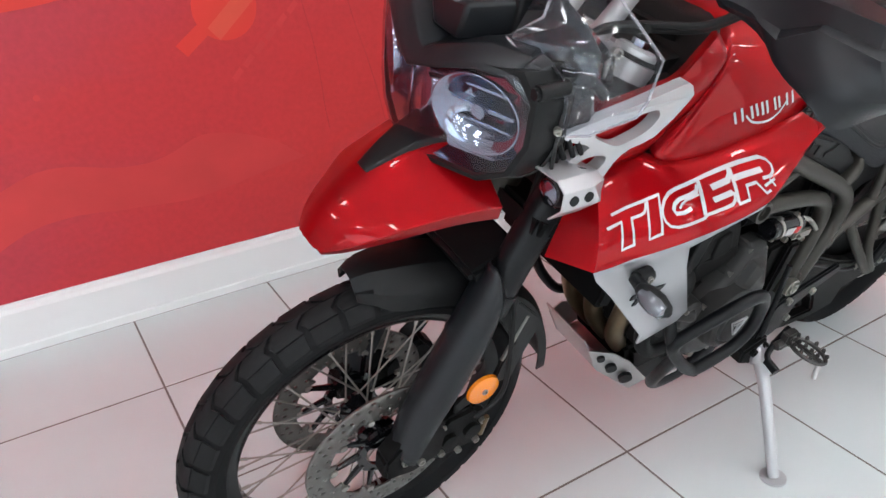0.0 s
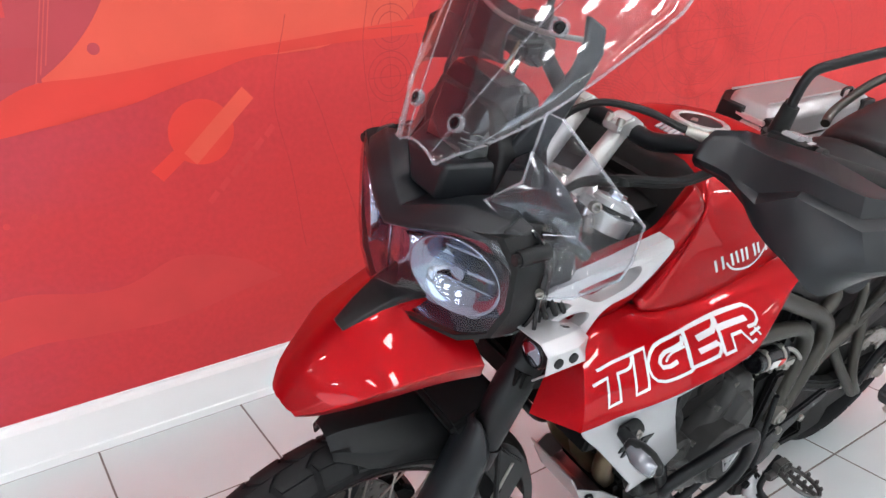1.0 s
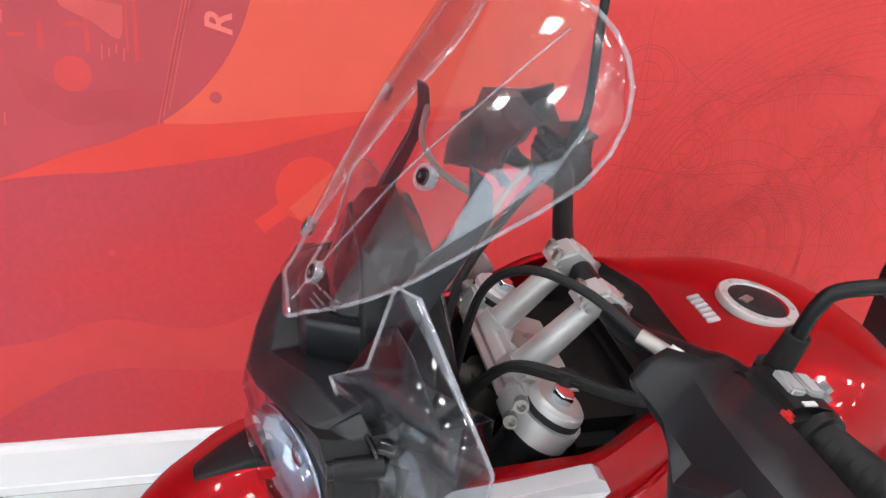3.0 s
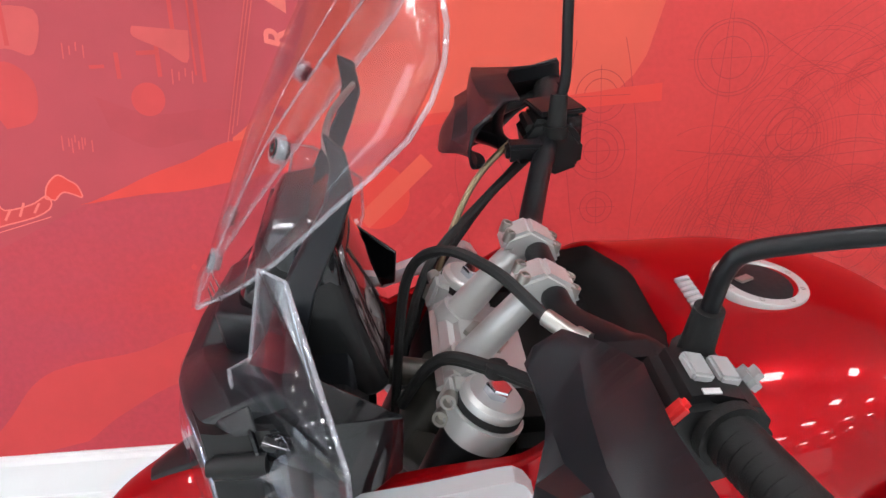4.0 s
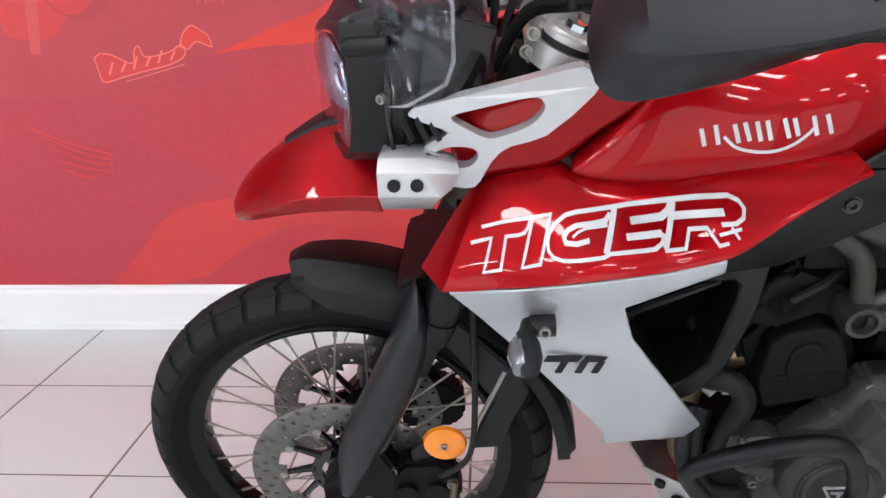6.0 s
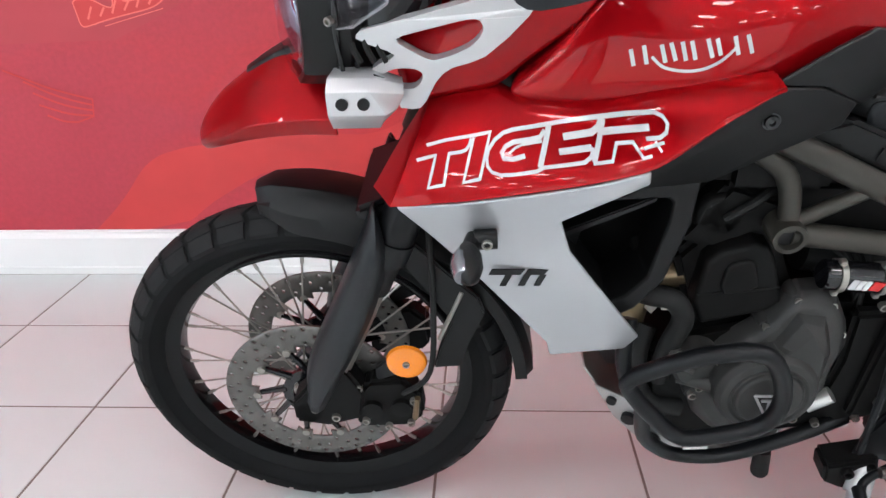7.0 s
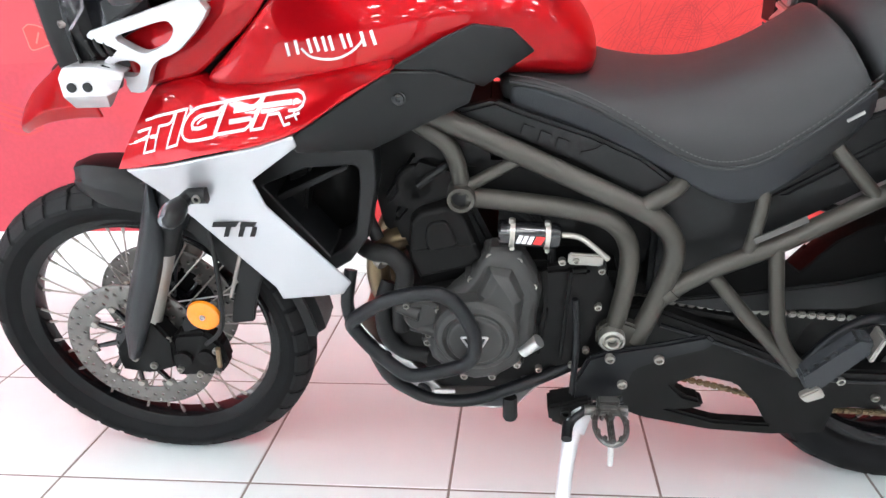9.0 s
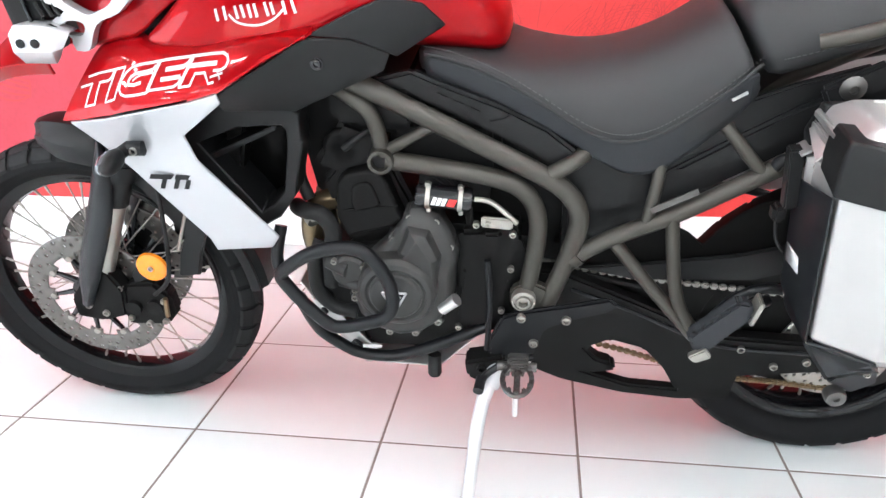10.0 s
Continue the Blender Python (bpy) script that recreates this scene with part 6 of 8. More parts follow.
MIDDLE_LETTERS = [
    (0.0045, [(0.181, 0.9615), (0.176, 0.956), (0.166, 0.9534), (0.146, 0.9494), (0.137, 0.9445), (0.133, 0.9389), (0.135, 0.9348), (0.146, 0.9359), (0.159, 0.9401)]),
    (0.0024, [(0.142, 0.9401), (0.148, 0.945), (0.156, 0.9485), (0.178, 0.9533)]),
    (0.0066, [(0.186, 0.966), (0.175, 0.9326)]),
    (0.0058, [(0.201, 0.9587), (0.232, 0.9641), (0.239, 0.9682), (0.243, 0.974)]),
    (0.0058, [(0.196, 0.9472), (0.231, 0.9535)]),
    (0.006, [(0.245, 0.9747), (0.233, 0.9431)])]
LAST_STROKES = [
    (0.0034, [(0.232, 0.942), (0.252, 0.9456), (0.257, 0.9589), (0.274, 0.9616), (0.284, 0.9504), (0.293, 0.9529)]),
    (0.0056, [(0.243, 0.9657), (0.292, 0.9736)]),
    # two short white strokes crossing beside the last letter
    (0.0028, [(0.285, 0.9579), (0.306, 0.9642)]),
    (0.0028, [(0.297, 0.9644), (0.303, 0.9567)])]
STEMS = [(0.280, 1.020, 0.276, 1.037), (0.294, 1.022, 0.290, 1.041), (0.314, 1.024, 0.309, 1.042), (0.325, 1.026, 0.319, 1.044), (0.336, 1.026, 0.331, 1.045), (0.346, 1.027, 0.341, 1.046), (0.364, 1.029, 0.358, 1.048), (0.373, 1.031, 0.368, 1.048), (0.392, 1.031, 0.387, 1.050), (0.407, 1.032, 0.401, 1.051)]
for s in (-1, 1):
    for q, (wide, pts) in enumerate(FIRST_LETTERS + LONG_OUTLINE + MIDDLE_LETTERS + LAST_STROKES):
        part("decal_outline", ribbon(pts, wide * 0.86, s, False, 0.0016 + 0.00012 * q), WHITE, BIKE, "white outlined fairing graphic")
    for u0_, w0_, u1_, w1_ in STEMS:
        part("maker_bar", ribbon([(u0_, w0_), (u1_, w1_)], 0.0046, s, False, 0.0012), WHITE, BIKE, "white maker's mark drawn as a plain bar")
    part("maker_swoosh", ribbon([(p.x, p.z) for p in curve([(0.299, 0, 1.030), (0.310, 0, 1.0205), (0.324, 0, 1.0165), (0.342, 0, 1.0155), (0.357, 0, 1.018), (0.371, 0, 1.024), (0.382, 0, 1.032), (0.390, 0, 1.040)], 4)], 0.0032, s, False, 0.0016), WHITE, BIKE, "white curved underline")


# ---- engine ----
part("cylinder_block", join(prism([(0.385, 0.70), (0.455, 0.785), (0.515, 0.76), (0.575, 0.62), (0.56, 0.54), (0.43, 0.55)], -0.135, 0.135, 0.010), prism([(0.375, 0.74), (0.44, 0.83), (0.52, 0.80), (0.50, 0.755), (0.43, 0.72)], -0.150, 0.150, 0.010)), ENGINE_BLK, BIKE, "black engine cylinder block")
head_ = [(0.414, 0.640), (0.422, 0.712), (0.440, 0.730), (0.484, 0.742), (0.504, 0.736), (0.516, 0.716), (0.541, 0.640), (0.520, 0.622), (0.475, 0.610), (0.430, 0.598)]
cam_cover = part("cam_cover", join(loft([[(0.478 + (u - 0.478) * k, v, 0.672 + (w - 0.672) * k) for u, w in head_] for v, k in ((-0.130, 1.02), (-0.160, 1.0), (-0.166, 0.93))]), loft([[(0.474 + (u - 0.478) * k, v, 0.688 + (w - 0.672) * k) for u, w in head_] for v, k in ((-0.160, 0.46), (-0.171, 0.42))]),
          lathe([(0, 0.0), (0.030, 0.0), (0.036, -0.006), (0.036, -0.02), (0, -0.02)], 28, (0.435, -0.150, 0.775), (0, -1, 0))), ENGINE_BLK, BIKE, "black cast cam drive cover", bevel=0.004, seg=3)
part("head_seam", tube([(0.418, -0.163, 0.655), (0.470, -0.167, 0.662), (0.532, -0.163, 0.668)], 0.0028, 8), ENGINE_BLK, cam_cover)
part("plug_lead", tube([(0.440, -0.15, 0.775), (0.470, -0.155, 0.800), (0.500, -0.14, 0.812), (0.540, -0.12, 0.80)], 0.007, 8, 6), BLACK_SOFT, BIKE)
part("crankcase", join(prism([(0.36, 0.52), (0.42, 0.575), (0.60, 0.62), (0.77, 0.61), (0.80, 0.52), (0.79, 0.40), (0.70, 0.36), (0.58, 0.34), (0.44, 0.35), (0.37, 0.42)], -0.150, 0.150, 0.015), prism([(0.40, 0.36), (0.62, 0.35), (0.60, 0.27), (0.43, 0.27)], -0.10, 0.10, 0.015)), ENGINE_BLK, BIKE, "black crankcase")
rows = []
COVER = [(0.545, 0.652), (0.558, 0.666), (0.584, 0.668), (0.610, 0.655), (0.632, 0.612), (0.642, 0.575), (0.634, 0.530), (0.632, 0.480), (0.602, 0.415), (0.560, 0.384), (0.520, 0.376), (0.475, 0.392), (0.444, 0.425), (0.434, 0.470), (0.446, 0.520), (0.472, 0.562), (0.508, 0.596), (0.532, 0.625)]
cx, cz = 0.542, 0.525
alt = lambda k: [(cx + (u - cx) * k, cz + (w - cz) * k) for u, w in COVER]
cover = part("alternator_cover", join(loft([[(u, v, w) for u, w in alt(k)] for v, k in ((-0.145, 1.03), (-0.172, 1.02), (-0.179, 0.985), (-0.186, 0.93), (-0.190, 0.86))]),
             lathe([(0, 0.012), (0.046, 0.012), (0.049, 0.010), (0.051, 0.004), (0.055, 0.004), (0.058, 0.008), (0.068, 0.004), (0.075, -0.006), (0.078, -0.05), (0, -0.05)], 48, (0.529, -0.222, 0.510), (0, -1, 0)),
             loft([[(u, v, w) for u, w in ((0.556 - k, 0.640 + k), (0.592 + k, 0.632 + k), (0.612 + k, 0.580), (0.602, 0.520), (0.500, 0.548), (0.536 - k, 0.592))] for v, k in ((-0.18, 0.006), (-0.206, -0.004), (-0.216, -0.016))])), ENGINE, BIKE, "dark grey alternator cover", sharp=30, bevel=0.003)
part("cover_emblem", join(*[tube([a, b], 0.0022, 6, 0) for a, b in (((0.505, -0.2355, 0.522), (0.551, -0.2355, 0.522)), ((0.505, -0.2355, 0.522), (0.526, -0.2355, 0.482)), ((0.551, -0.2355, 0.522), (0.530, -0.2355, 0.482)), ((0.528, -0.2355, 0.512), (0.528, -0.2355, 0.488)), ((0.516, -0.2355, 0.512), (0.541, -0.2355, 0.512)))]), BRACKET, cover, "pale triangular emblem")
for u, w in ((0.557, 0.653), (0.604, 0.645), (0.629, 0.592), (0.620, 0.533), (0.626, 0.480), (0.600, 0.414), (0.553, 0.384), (0.500, 0.384), (0.436, 0.465), (0.444, 0.520), (0.523, 0.604)):
    part("bolt_boss", lathe([(0, 0.002), (0.010, 0.002), (0.0125, -0.004), (0.0135, -0.03), (0, -0.03)], 16, (u, -0.172, w), (0, -1, 0)), ENGINE, cover)
    part("cover_bolt", bolt((u, -0.176, w), (0, -1, 0), 0.0075, 0.007), STEEL, cover)
part("gear_cover", join(prism([(0.646, 0.622), (0.689, 0.626), (0.749, 0.647), (0.756, 0.611), (0.743, 0.510), (0.718, 0.413), (0.668, 0.396), (0.632, 0.430), (0.648, 0.532)], -0.172, -0.145, 0.008), prism([(0.690, 0.630), (0.725, 0.630), (0.700, 0.43), (0.675, 0.43)], -0.190, -0.170, 0.006)), ENGINE_BLK, BIKE, "black sprocket cover")
for u, w in ((0.745, 0.622), (0.678, 0.640), (0.700, 0.412), (0.640, 0.400), (0.742, 0.545), (0.725, 0.446)):
    part("gear_cover_bolt", bolt((u, -0.173, w), (0, -1, 0), 0.0065, 0.006), STEEL, BIKE)
part("shift_shaft", tube([(0.610, -0.185, 0.452), (0.640, -0.190, 0.480)], 0.013, 14, 0), ALU, BIKE, "bare metal gear shaft")
part("pump_cover", join(lathe([(0, 0.006), (0.030, 0.006), (0.036, 0.0), (0.038, -0.03), (0, -0.03)], 28, (0.432, -0.182, 0.528), (0, -1, 0)), tube([(0.39, -0.17, 0.545), (0.43, -0.185, 0.535)], 0.016, 12, 0), tube([(0.41, -0.17, 0.50), (0.46, -0.19, 0.50)], 0.013, 12, 0)), ENGINE, BIKE, "dark grey water pump cover")
for u, w in ((0.405, 0.555), (0.462, 0.545), (0.440, 0.490)):
    part("pump_bolt", bolt((u, -0.186, w), (0, -1, 0), 0.006, 0.006), STEEL, BIKE)
for pts, r in (([(0.325, -0.12, 0.636), (0.350, -0.155, 0.648), (0.385, -0.165, 0.645), (0.404, -0.165, 0.610), (0.392, -0.16, 0.55), (0.385, -0.155, 0.48)], 0.0165),
               ([(0.365, -0.12, 0.56), (0.352, -0.14, 0.52), (0.355, -0.15, 0.46), (0.385, -0.15, 0.42), (0.43, -0.15, 0.41)], 0.0165),
               ([(0.33, -0.08, 0.72), (0.34, -0.12, 0.70), (0.355, -0.13, 0.66)], 0.012)):
    part("coolant_hose", tube(pts, r, 14, 8), BLACK_SOFT, BIKE, "black rubber coolant hose")
part("hose_clip", join(tube([(0.360, -0.145, 0.632), (0.370, -0.153, 0.626)], 0.0185, 14, 0), box((0.372, -0.172, 0.640), (0.010, 0.008, 0.012), 0.001)), STEEL, BIKE)
part("warning_tag", prism([(0.333, 0.69), (0.340, 0.69), (0.352, 0.735), (0.345, 0.737)], -0.135, -0.133), RED_DECAL, BIKE, "small red and white tag")
part("exhaust_header", join(*[tube([(0.42, v, 0.655), (0.365, v, 0.635), (0.343, v, 0.580), (0.348, v * 0.85, 0.50), (0.372, v * 0.65, 0.40), (0.45, v * 0.4, 0.30)], 0.022, 14, 8) for v in (-0.105, 0.0, 0.105)]), BRASS, BIKE, "bronzed exhaust headers")
# added black filler for the dark gap between radiator cowl and cylinder head
part("head_filler", prism([(0.335, 0.87), (0.44, 0.885), (0.455, 0.66), (0.40, 0.62), (0.365, 0.66), (0.35, 0.76)], -0.105, -0.03, 0.008), ENGINE_BLK, BIKE, "black filler block behind the radiator")
part("radiator", box((0.225, 0, 0.735), (0.035, 0.30, 0.24), 0.006, (0, 14, 0)), ENGINE_BLK, BIKE, "black radiator")
# bored tank of the fuel sensor: a black canister with clips
can = part("canister", lathe([(0, 0.0), (0.019, 0.0), (0.0215, 0.003), (0.0215, 0.096), (0.019, 0.100), (0, 0.100)], 28, (0.572, -0.185, 0.706), (1, 0.02, -0.10)), GLOSS_BLACK, BIKE, "gloss black canister with a printed stripe")
for q in (0.022, 0.080):
    c = Vector((0.572, -0.185, 0.706)) + Vector((1, 0.02, -0.10)).normalized() * q
    part("canister_clip", join(lathe([(0.0217, -0.004), (0.0235, -0.004), (0.0235, 0.004), (0.0217, 0.004)], 28, c, (1, 0.02, -0.10), True), box(c + Vector((0, -0.004, 0.025)), (0.008, 0.010, 0.008), 0.001), box(c + Vector((0, -0.004, -0.026)), (0.008, 0.010, 0.008), 0.001)), STEEL, can, "steel band clip")
for q in (0, 0.009, 0.018):
    part("canister_print", prism([(0.606 + q, 0.712 - 0.1 * q), (0.613 + q, 0.7112 - 0.1 * q), (0.607 + q, 0.697 - 0.1 * q), (0.600 + q, 0.6978 - 0.1 * q)], -0.2085, -0.2060), WHITE, can, "white printed bar")
part("canister_print", prism([(0.634, 0.709), (0.648, 0.707), (0.641, 0.694), (0.628, 0.696)], -0.2085, -0.2060), RED_DECAL, can, "red printed bar")
part("canister_pipe", tube([(0.676, -0.183, 0.698), (0.705, -0.185, 0.694), (0.735, -0.19, 0.672), (0.752, -0.19, 0.655)], 0.005, 8), STEEL, BIKE)
part("cable_bracket", join(box((0.716, -0.182, 0.650), (0.058, 0.010, 0.022), 0.003, (0, 4, 0)), bolt((0.700, -0.188, 0.650), (0, -1, 0), 0.006, 0.004)), STEEL, BIKE, "pale metal cable bracket")
part("starter_motor", tube([(0.57, -0.10, 0.70), (0.70, -0.10, 0.69)], 0.04, 16, 0), ENGINE_BLK, BIKE, "black starter motor")
part("throttle_body", box((0.62, -0.08, 0.78), (0.20, 0.12, 0.10), 0.015), ENGINE_BLK, BIKE)
part("air_duct", box((0.50, -0.06, 0.86), (0.16, 0.20, 0.10), 0.02), ENGINE_BLK, BIKE)
# added black filler, blocks the view through the dark space inside the frame
part("frame_filler", prism([(0.56, 0.88), (0.70, 0.84), (0.86, 0.78), (0.885, 0.66), (0.845, 0.60), (0.80, 0.52), (0.66, 0.55), (0.60, 0.66)], -0.085, 0.085, 0.012), ENGINE_BLK, BIKE, "black filler block inside the frame")
part("wiring", join(*[tube([(0.55 + 0.02 * q, -0.12, 0.75), (0.60 + 0.02 * q, -0.14, 0.72 - 0.01 * q), (0.66, -0.13, 0.66 - 0.02 * q), (0.66 + 0.01 * q, -0.15, 0.58)], 0.005, 6) for q in range(4)]), BLACK_SOFT, BIKE)

# bash plate
sk_l = [(0.282, 0.415), (0.304, 0.378), (0.345, 0.300), (0.426, 0.240), (0.590, 0.236), (0.665, 0.285)]
part("bash_plate", grid([[(u, v * (1.0 if w > 0.27 else 1.7), w) for u, w in sk_l] for v in (-0.066, -0.03, 0, 0.03, 0.066)]), CASE, BIKE, "folded aluminium bash plate with round holes", solid=0.004, bevel=0.001)
for s in (-1, 1):
    part("bash_plate_side", sheet([(0.304, s * 0.067, 0.378), (0.345, s * 0.068, 0.300), (0.426, s * 0.112, 0.240), (0.478, s * 0.114, 0.250), (0.405, s * 0.107, 0.335), (0.362, s * 0.091, 0.366)], [(0, 1, 2, 3, 4, 5)]), CASE, BIKE, solid=0.004, bevel=0.001)
    for u, w, v, r in ((0.335, 0.352, 0.0815, 0.009), (0.366, 0.318, 0.0925, 0.013), (0.408, 0.280, 0.1075, 0.016)):
        # no opening is cut: a dark disc stands for the dark inside each hole
        part("plate_hole_disc", lathe([(0, 0.006), (r, 0.006), (r, -0.003), (0, -0.003)], 20, (u, s * v, w), (-0.45, s, -0.12)), DARK_DECAL, BIKE)
    # crash bars
    part("engine_guard", join(tube([(u, s * v, w) for u, v, w in ((0.317, 0.242, 0.556), (0.338, 0.250, 0.582), (0.393, 0.268, 0.626), (0.446, 0.274, 0.643), (0.484, 0.274, 0.639), (0.508, 0.270, 0.612), (0.528, 0.264, 0.560), (0.529, 0.260, 0.512), (0.512, 0.256, 0.480), (0.484, 0.254, 0.465), (0.428, 0.250, 0.447), (0.398, 0.246, 0.449), (0.355, 0.243, 0.492), (0.328, 0.240, 0.528))], 0.0128, 14, 4, True),
                              tube([(0.318, s * 0.200, 0.640), (0.310, s * 0.225, 0.590), (0.316, s * 0.235, 0.555)], 0.0115, 12)), POWDER, BIKE, "black tubular engine guard")
    part("lower_cradle", tube([(0.345, s * 0.238, 0.505), (0.362, s * 0.205, 0.405), (0.395, s * 0.180, 0.345), (0.435, s * 0.170, 0.314), (0.504, s * 0.168, 0.310), (0.576, s * 0.165, 0.334), (0.645, s * 0.160, 0.366), (0.70, s * 0.15, 0.39)], 0.0125, 12), POWDER, BIKE, "black lower frame tube")
part("guard_foot", lathe([(0, 0.03), (0.012, 0.03), (0.015, 0.024), (0.014, -0.02), (0, -0.02)], 16, (0.585, -0.155, 0.285), (0, -0.2, -1)), BLACK_SOFT, BIKE)
part("sump_plate", prism([(0.44, 0.345), (0.48, 0.345), (0.48, 0.337), (0.44, 0.335)], -0.1785, -0.172, 0.001), ALU, BIKE)

# ---- frame tubes ----
for s in (-1, 1):
    V = 0.172 * s
    part("frame_tube", tube([(0.44, V * 1.0, 0.925), (0.52, V, 0.886), (0.68, V, 0.803), (0.79, V, 0.745), (0.842, V, 0.706), (0.862, V, 0.655), (0.846, V, 0.575), (0.812, V, 0.470)], 0.0178, 16), TITAN, BIKE, "titanium grey upper frame tube")
    part("frame_tube", tube([(0.520, V, 0.765), (0.60, V, 0.755), (0.70, V, 0.738), (0.757, V, 0.715), (0.786, V, 0.670), (0.788, V, 0.600), (0.772, V, 0.490)], 0.0168, 16), TITAN, BIKE, "titanium grey lower frame tube")
    part("frame_tube", tube([(0.430, V * 0.94, 0.902), (0.466, V, 0.882), (0.494, V, 0.858), (0.508, V, 0.825), (0.515, V, 0.775)], 0.0142, 14), TITAN, BIKE)
    part("frame_brace", tube([(0.525, V, 0.785), (0.604, V, 0.830)], 0.0105, 12, 0), TITAN, BIKE)
    part("frame_brace", tube([(0.795, V, 0.738), (0.850, V * 0.95, 0.768), (0.880, V * 0.72, 0.784)], 0.0150, 12, 4), TITAN, BIKE)
    part("frame_node", lathe([(0.016, 0.024), (0.022, 0.024), (0.0235, 0.018), (0.0235, -0.02), (0.016, -0.02)], 28, (0.513, V, 0.770), (0, s, 0), True), TITAN, BIKE, "open frame tube end")
    part("node_plug", lathe([(0, 0.012), (0.016, 0.012), (0.016, 0.004), (0, 0.004)], 20, (0.513, V, 0.770), (0, s, 0)), DARK_DECAL, BIKE)
    part("subframe_tube", tube([(0.835, V, 0.545), (0.87, V, 0.585), (0.93, V, 0.625), (1.03, V * 0.98, 0.673), (1.20, V * 0.92, 0.770), (1.45, V * 0.8, 0.90)], 0.0158, 14), TITAN, BIKE, "titanium grey subframe tube")
    part("subframe_strut", tube([(0.978, V, 0.645), (0.991, V * 0.94, 0.735), (0.998, V * 0.74, 0.800)], 0.011, 12, 4), TITAN, BIKE)
    part("subframe_strut", tube([(1.072, V * 0.66, 0.850), (1.105, V * 0.82, 0.812), (1.160, V * 0.95, 0.752)], 0.0115, 12, 4), TITAN, BIKE)
    part("peg_hanger", tube([(0.925, V, 0.615), (1.00, V * 1.08, 0.525), (1.088, V * 1.18, 0.428)], 0.0125, 12), TITAN, BIKE)
    part("peg_hanger", tube([(1.022, V, 0.668), (1.040, V * 1.1, 0.540), (1.060, V * 1.16, 0.480), (1.092, V * 1.2, 0.435)], 0.0125, 12), TITAN, BIKE)
    part("weld_collar", join(*[tube([a, b], 0.0195, 14, 0) for a, b in (((0.852, V, 0.570), (0.866, V, 0.583)),)]), TITAN, BIKE)
    # swingarm pivot
    part("pivot_plate", prism([(0.742, 0.50), (0.775, 0.525), (0.83, 0.50), (0.82, 0.46), (0.775, 0.452), (0.742, 0.465)], V - 0.012, V + 0.012, 0.005), TITAN, BIKE)
    part("pivot_nut", lathe([(0.007, 0.002), (0.009, 0.010), (0.0135, 0.010), (0.0145, 0.004), (0.018, 0.002), (0.0185, 0.006), (0.0225, 0.005), (0.023, -0.004), (0.023, -0.012), (0, -0.012), (0, 0.0), (0.007, 0.0)], 24, (0.768, V + s * 0.022, 0.487), (0, s, 0)), STEEL, BIKE, "steel swingarm pivot nut")
    # foot rest
    part("peg_plate", prism([(0.728, 0.452), (0.76, 0.466), (0.85, 0.486), (0.928, 0.506), (0.945, 0.492), (0.93, 0.474), (0.86, 0.45), (0.81, 0.425), (0.79, 0.36), (0.76, 0.345), (0.70, 0.35), (0.705, 0.40)], s * 0.192, s * 0.205, 0.005), POWDER, BIKE, "black foot rest hanger plate")
    # open oval foot rest with teeth round its rim
    rim = [(0.762 + 0.027 * math.cos(radians(q * 30)), s * (0.296 + 0.044 * math.sin(radians(q * 30))), 0.380) for q in range(12)]
    rest_ = part("foot_rest", join(tube(rim, 0.0052, 8, 3, True), box((0.762, s * 0.294, 0.377), (0.012, 0.086, 0.010), 0.003), box((0.762, s * 0.262, 0.377), (0.046, 0.010, 0.012), 0.003), box((0.762, s * 0.246, 0.380), (0.040, 0.022, 0.030), 0.004)), PEG, BIKE, "toothed oval steel foot rest")
    for u_, v_, w_ in rim + [(0.762, s * (0.272 + 0.016 * q), 0.379) for q in range(4)]:
        part("tooth", box((u_, v_, w_ + 0.009), (0.008, 0.008, 0.012), 0.0025), PEG, rest_)
    part("feeler_pin", tube([(0.760, s * 0.332, 0.372), (0.760, s * 0.338, 0.330)], 0.0055, 10, 0), ALU, rest_, "bright feeler pin")
    part("hinge_pin", tube([(0.722, s * 0.245, 0.366), (0.798, s * 0.245, 0.366)], 0.009, 12, 0), PEG, rest_)
    part("return_spring", tube([(0.735 + 0.0018 * q, s * (0.238 + 0.012 * math.cos(q * 1.2)), 0.352 + 0.012 * math.sin(q * 1.2)) for q in range(24)], 0.0025, 6, 2), PEG, rest_)
    # passenger foot rest, folded up
    rr_ = part("rear_foot_rest", prism([(1.060, 0.480), (1.054, 0.496), (1.128, 0.576), (1.150, 0.572), (1.158, 0.545), (1.092, 0.462), (1.074, 0.458)], s * 0.262, s * 0.292, 0.006), VINYL_SIDE, BIKE, "folded passenger foot rest with a rubber pad")
    for q in range(6):
        part("pad_rib", box((1.066 + 0.0125 * q, s * 0.277, 0.503 + 0.0130 * q), (0.006, 0.026, 0.008), 0.001, (0, -45, 0)), BLACK_SOFT, rr_)
    part("rest_end", box((1.158, s * 0.280, 0.555), (0.008, 0.036, 0.048), 0.002, (0, 15, 0)), STEEL, rr_, "steel end plate")
    part("rest_hinge", prism([(1.058, 0.458), (1.072, 0.444), (1.100, 0.458), (1.086, 0.478)], s * 0.285, s * 0.300, 0.003), STEEL, rr_, "steel hinge block")
for u, w in ((0.790, 0.395), (0.765, 0.455), (0.850, 0.455)):
    part("hanger_bolt", bolt((u, -0.206, w), (0, -1, 0), 0.009, 0.006), STEEL, BIKE)
part("shift_lever", join(tube([(0.79, -0.225, 0.375), (0.74, -0.235, 0.366), (0.705, -0.245, 0.346), (0.694, -0.262, 0.340)], 0.007, 10), tube([(0.692, -0.255, 0.341), (0.688, -0.288, 0.336)], 0.010, 12, 0)), POWDER, BIKE, "black gear lever")
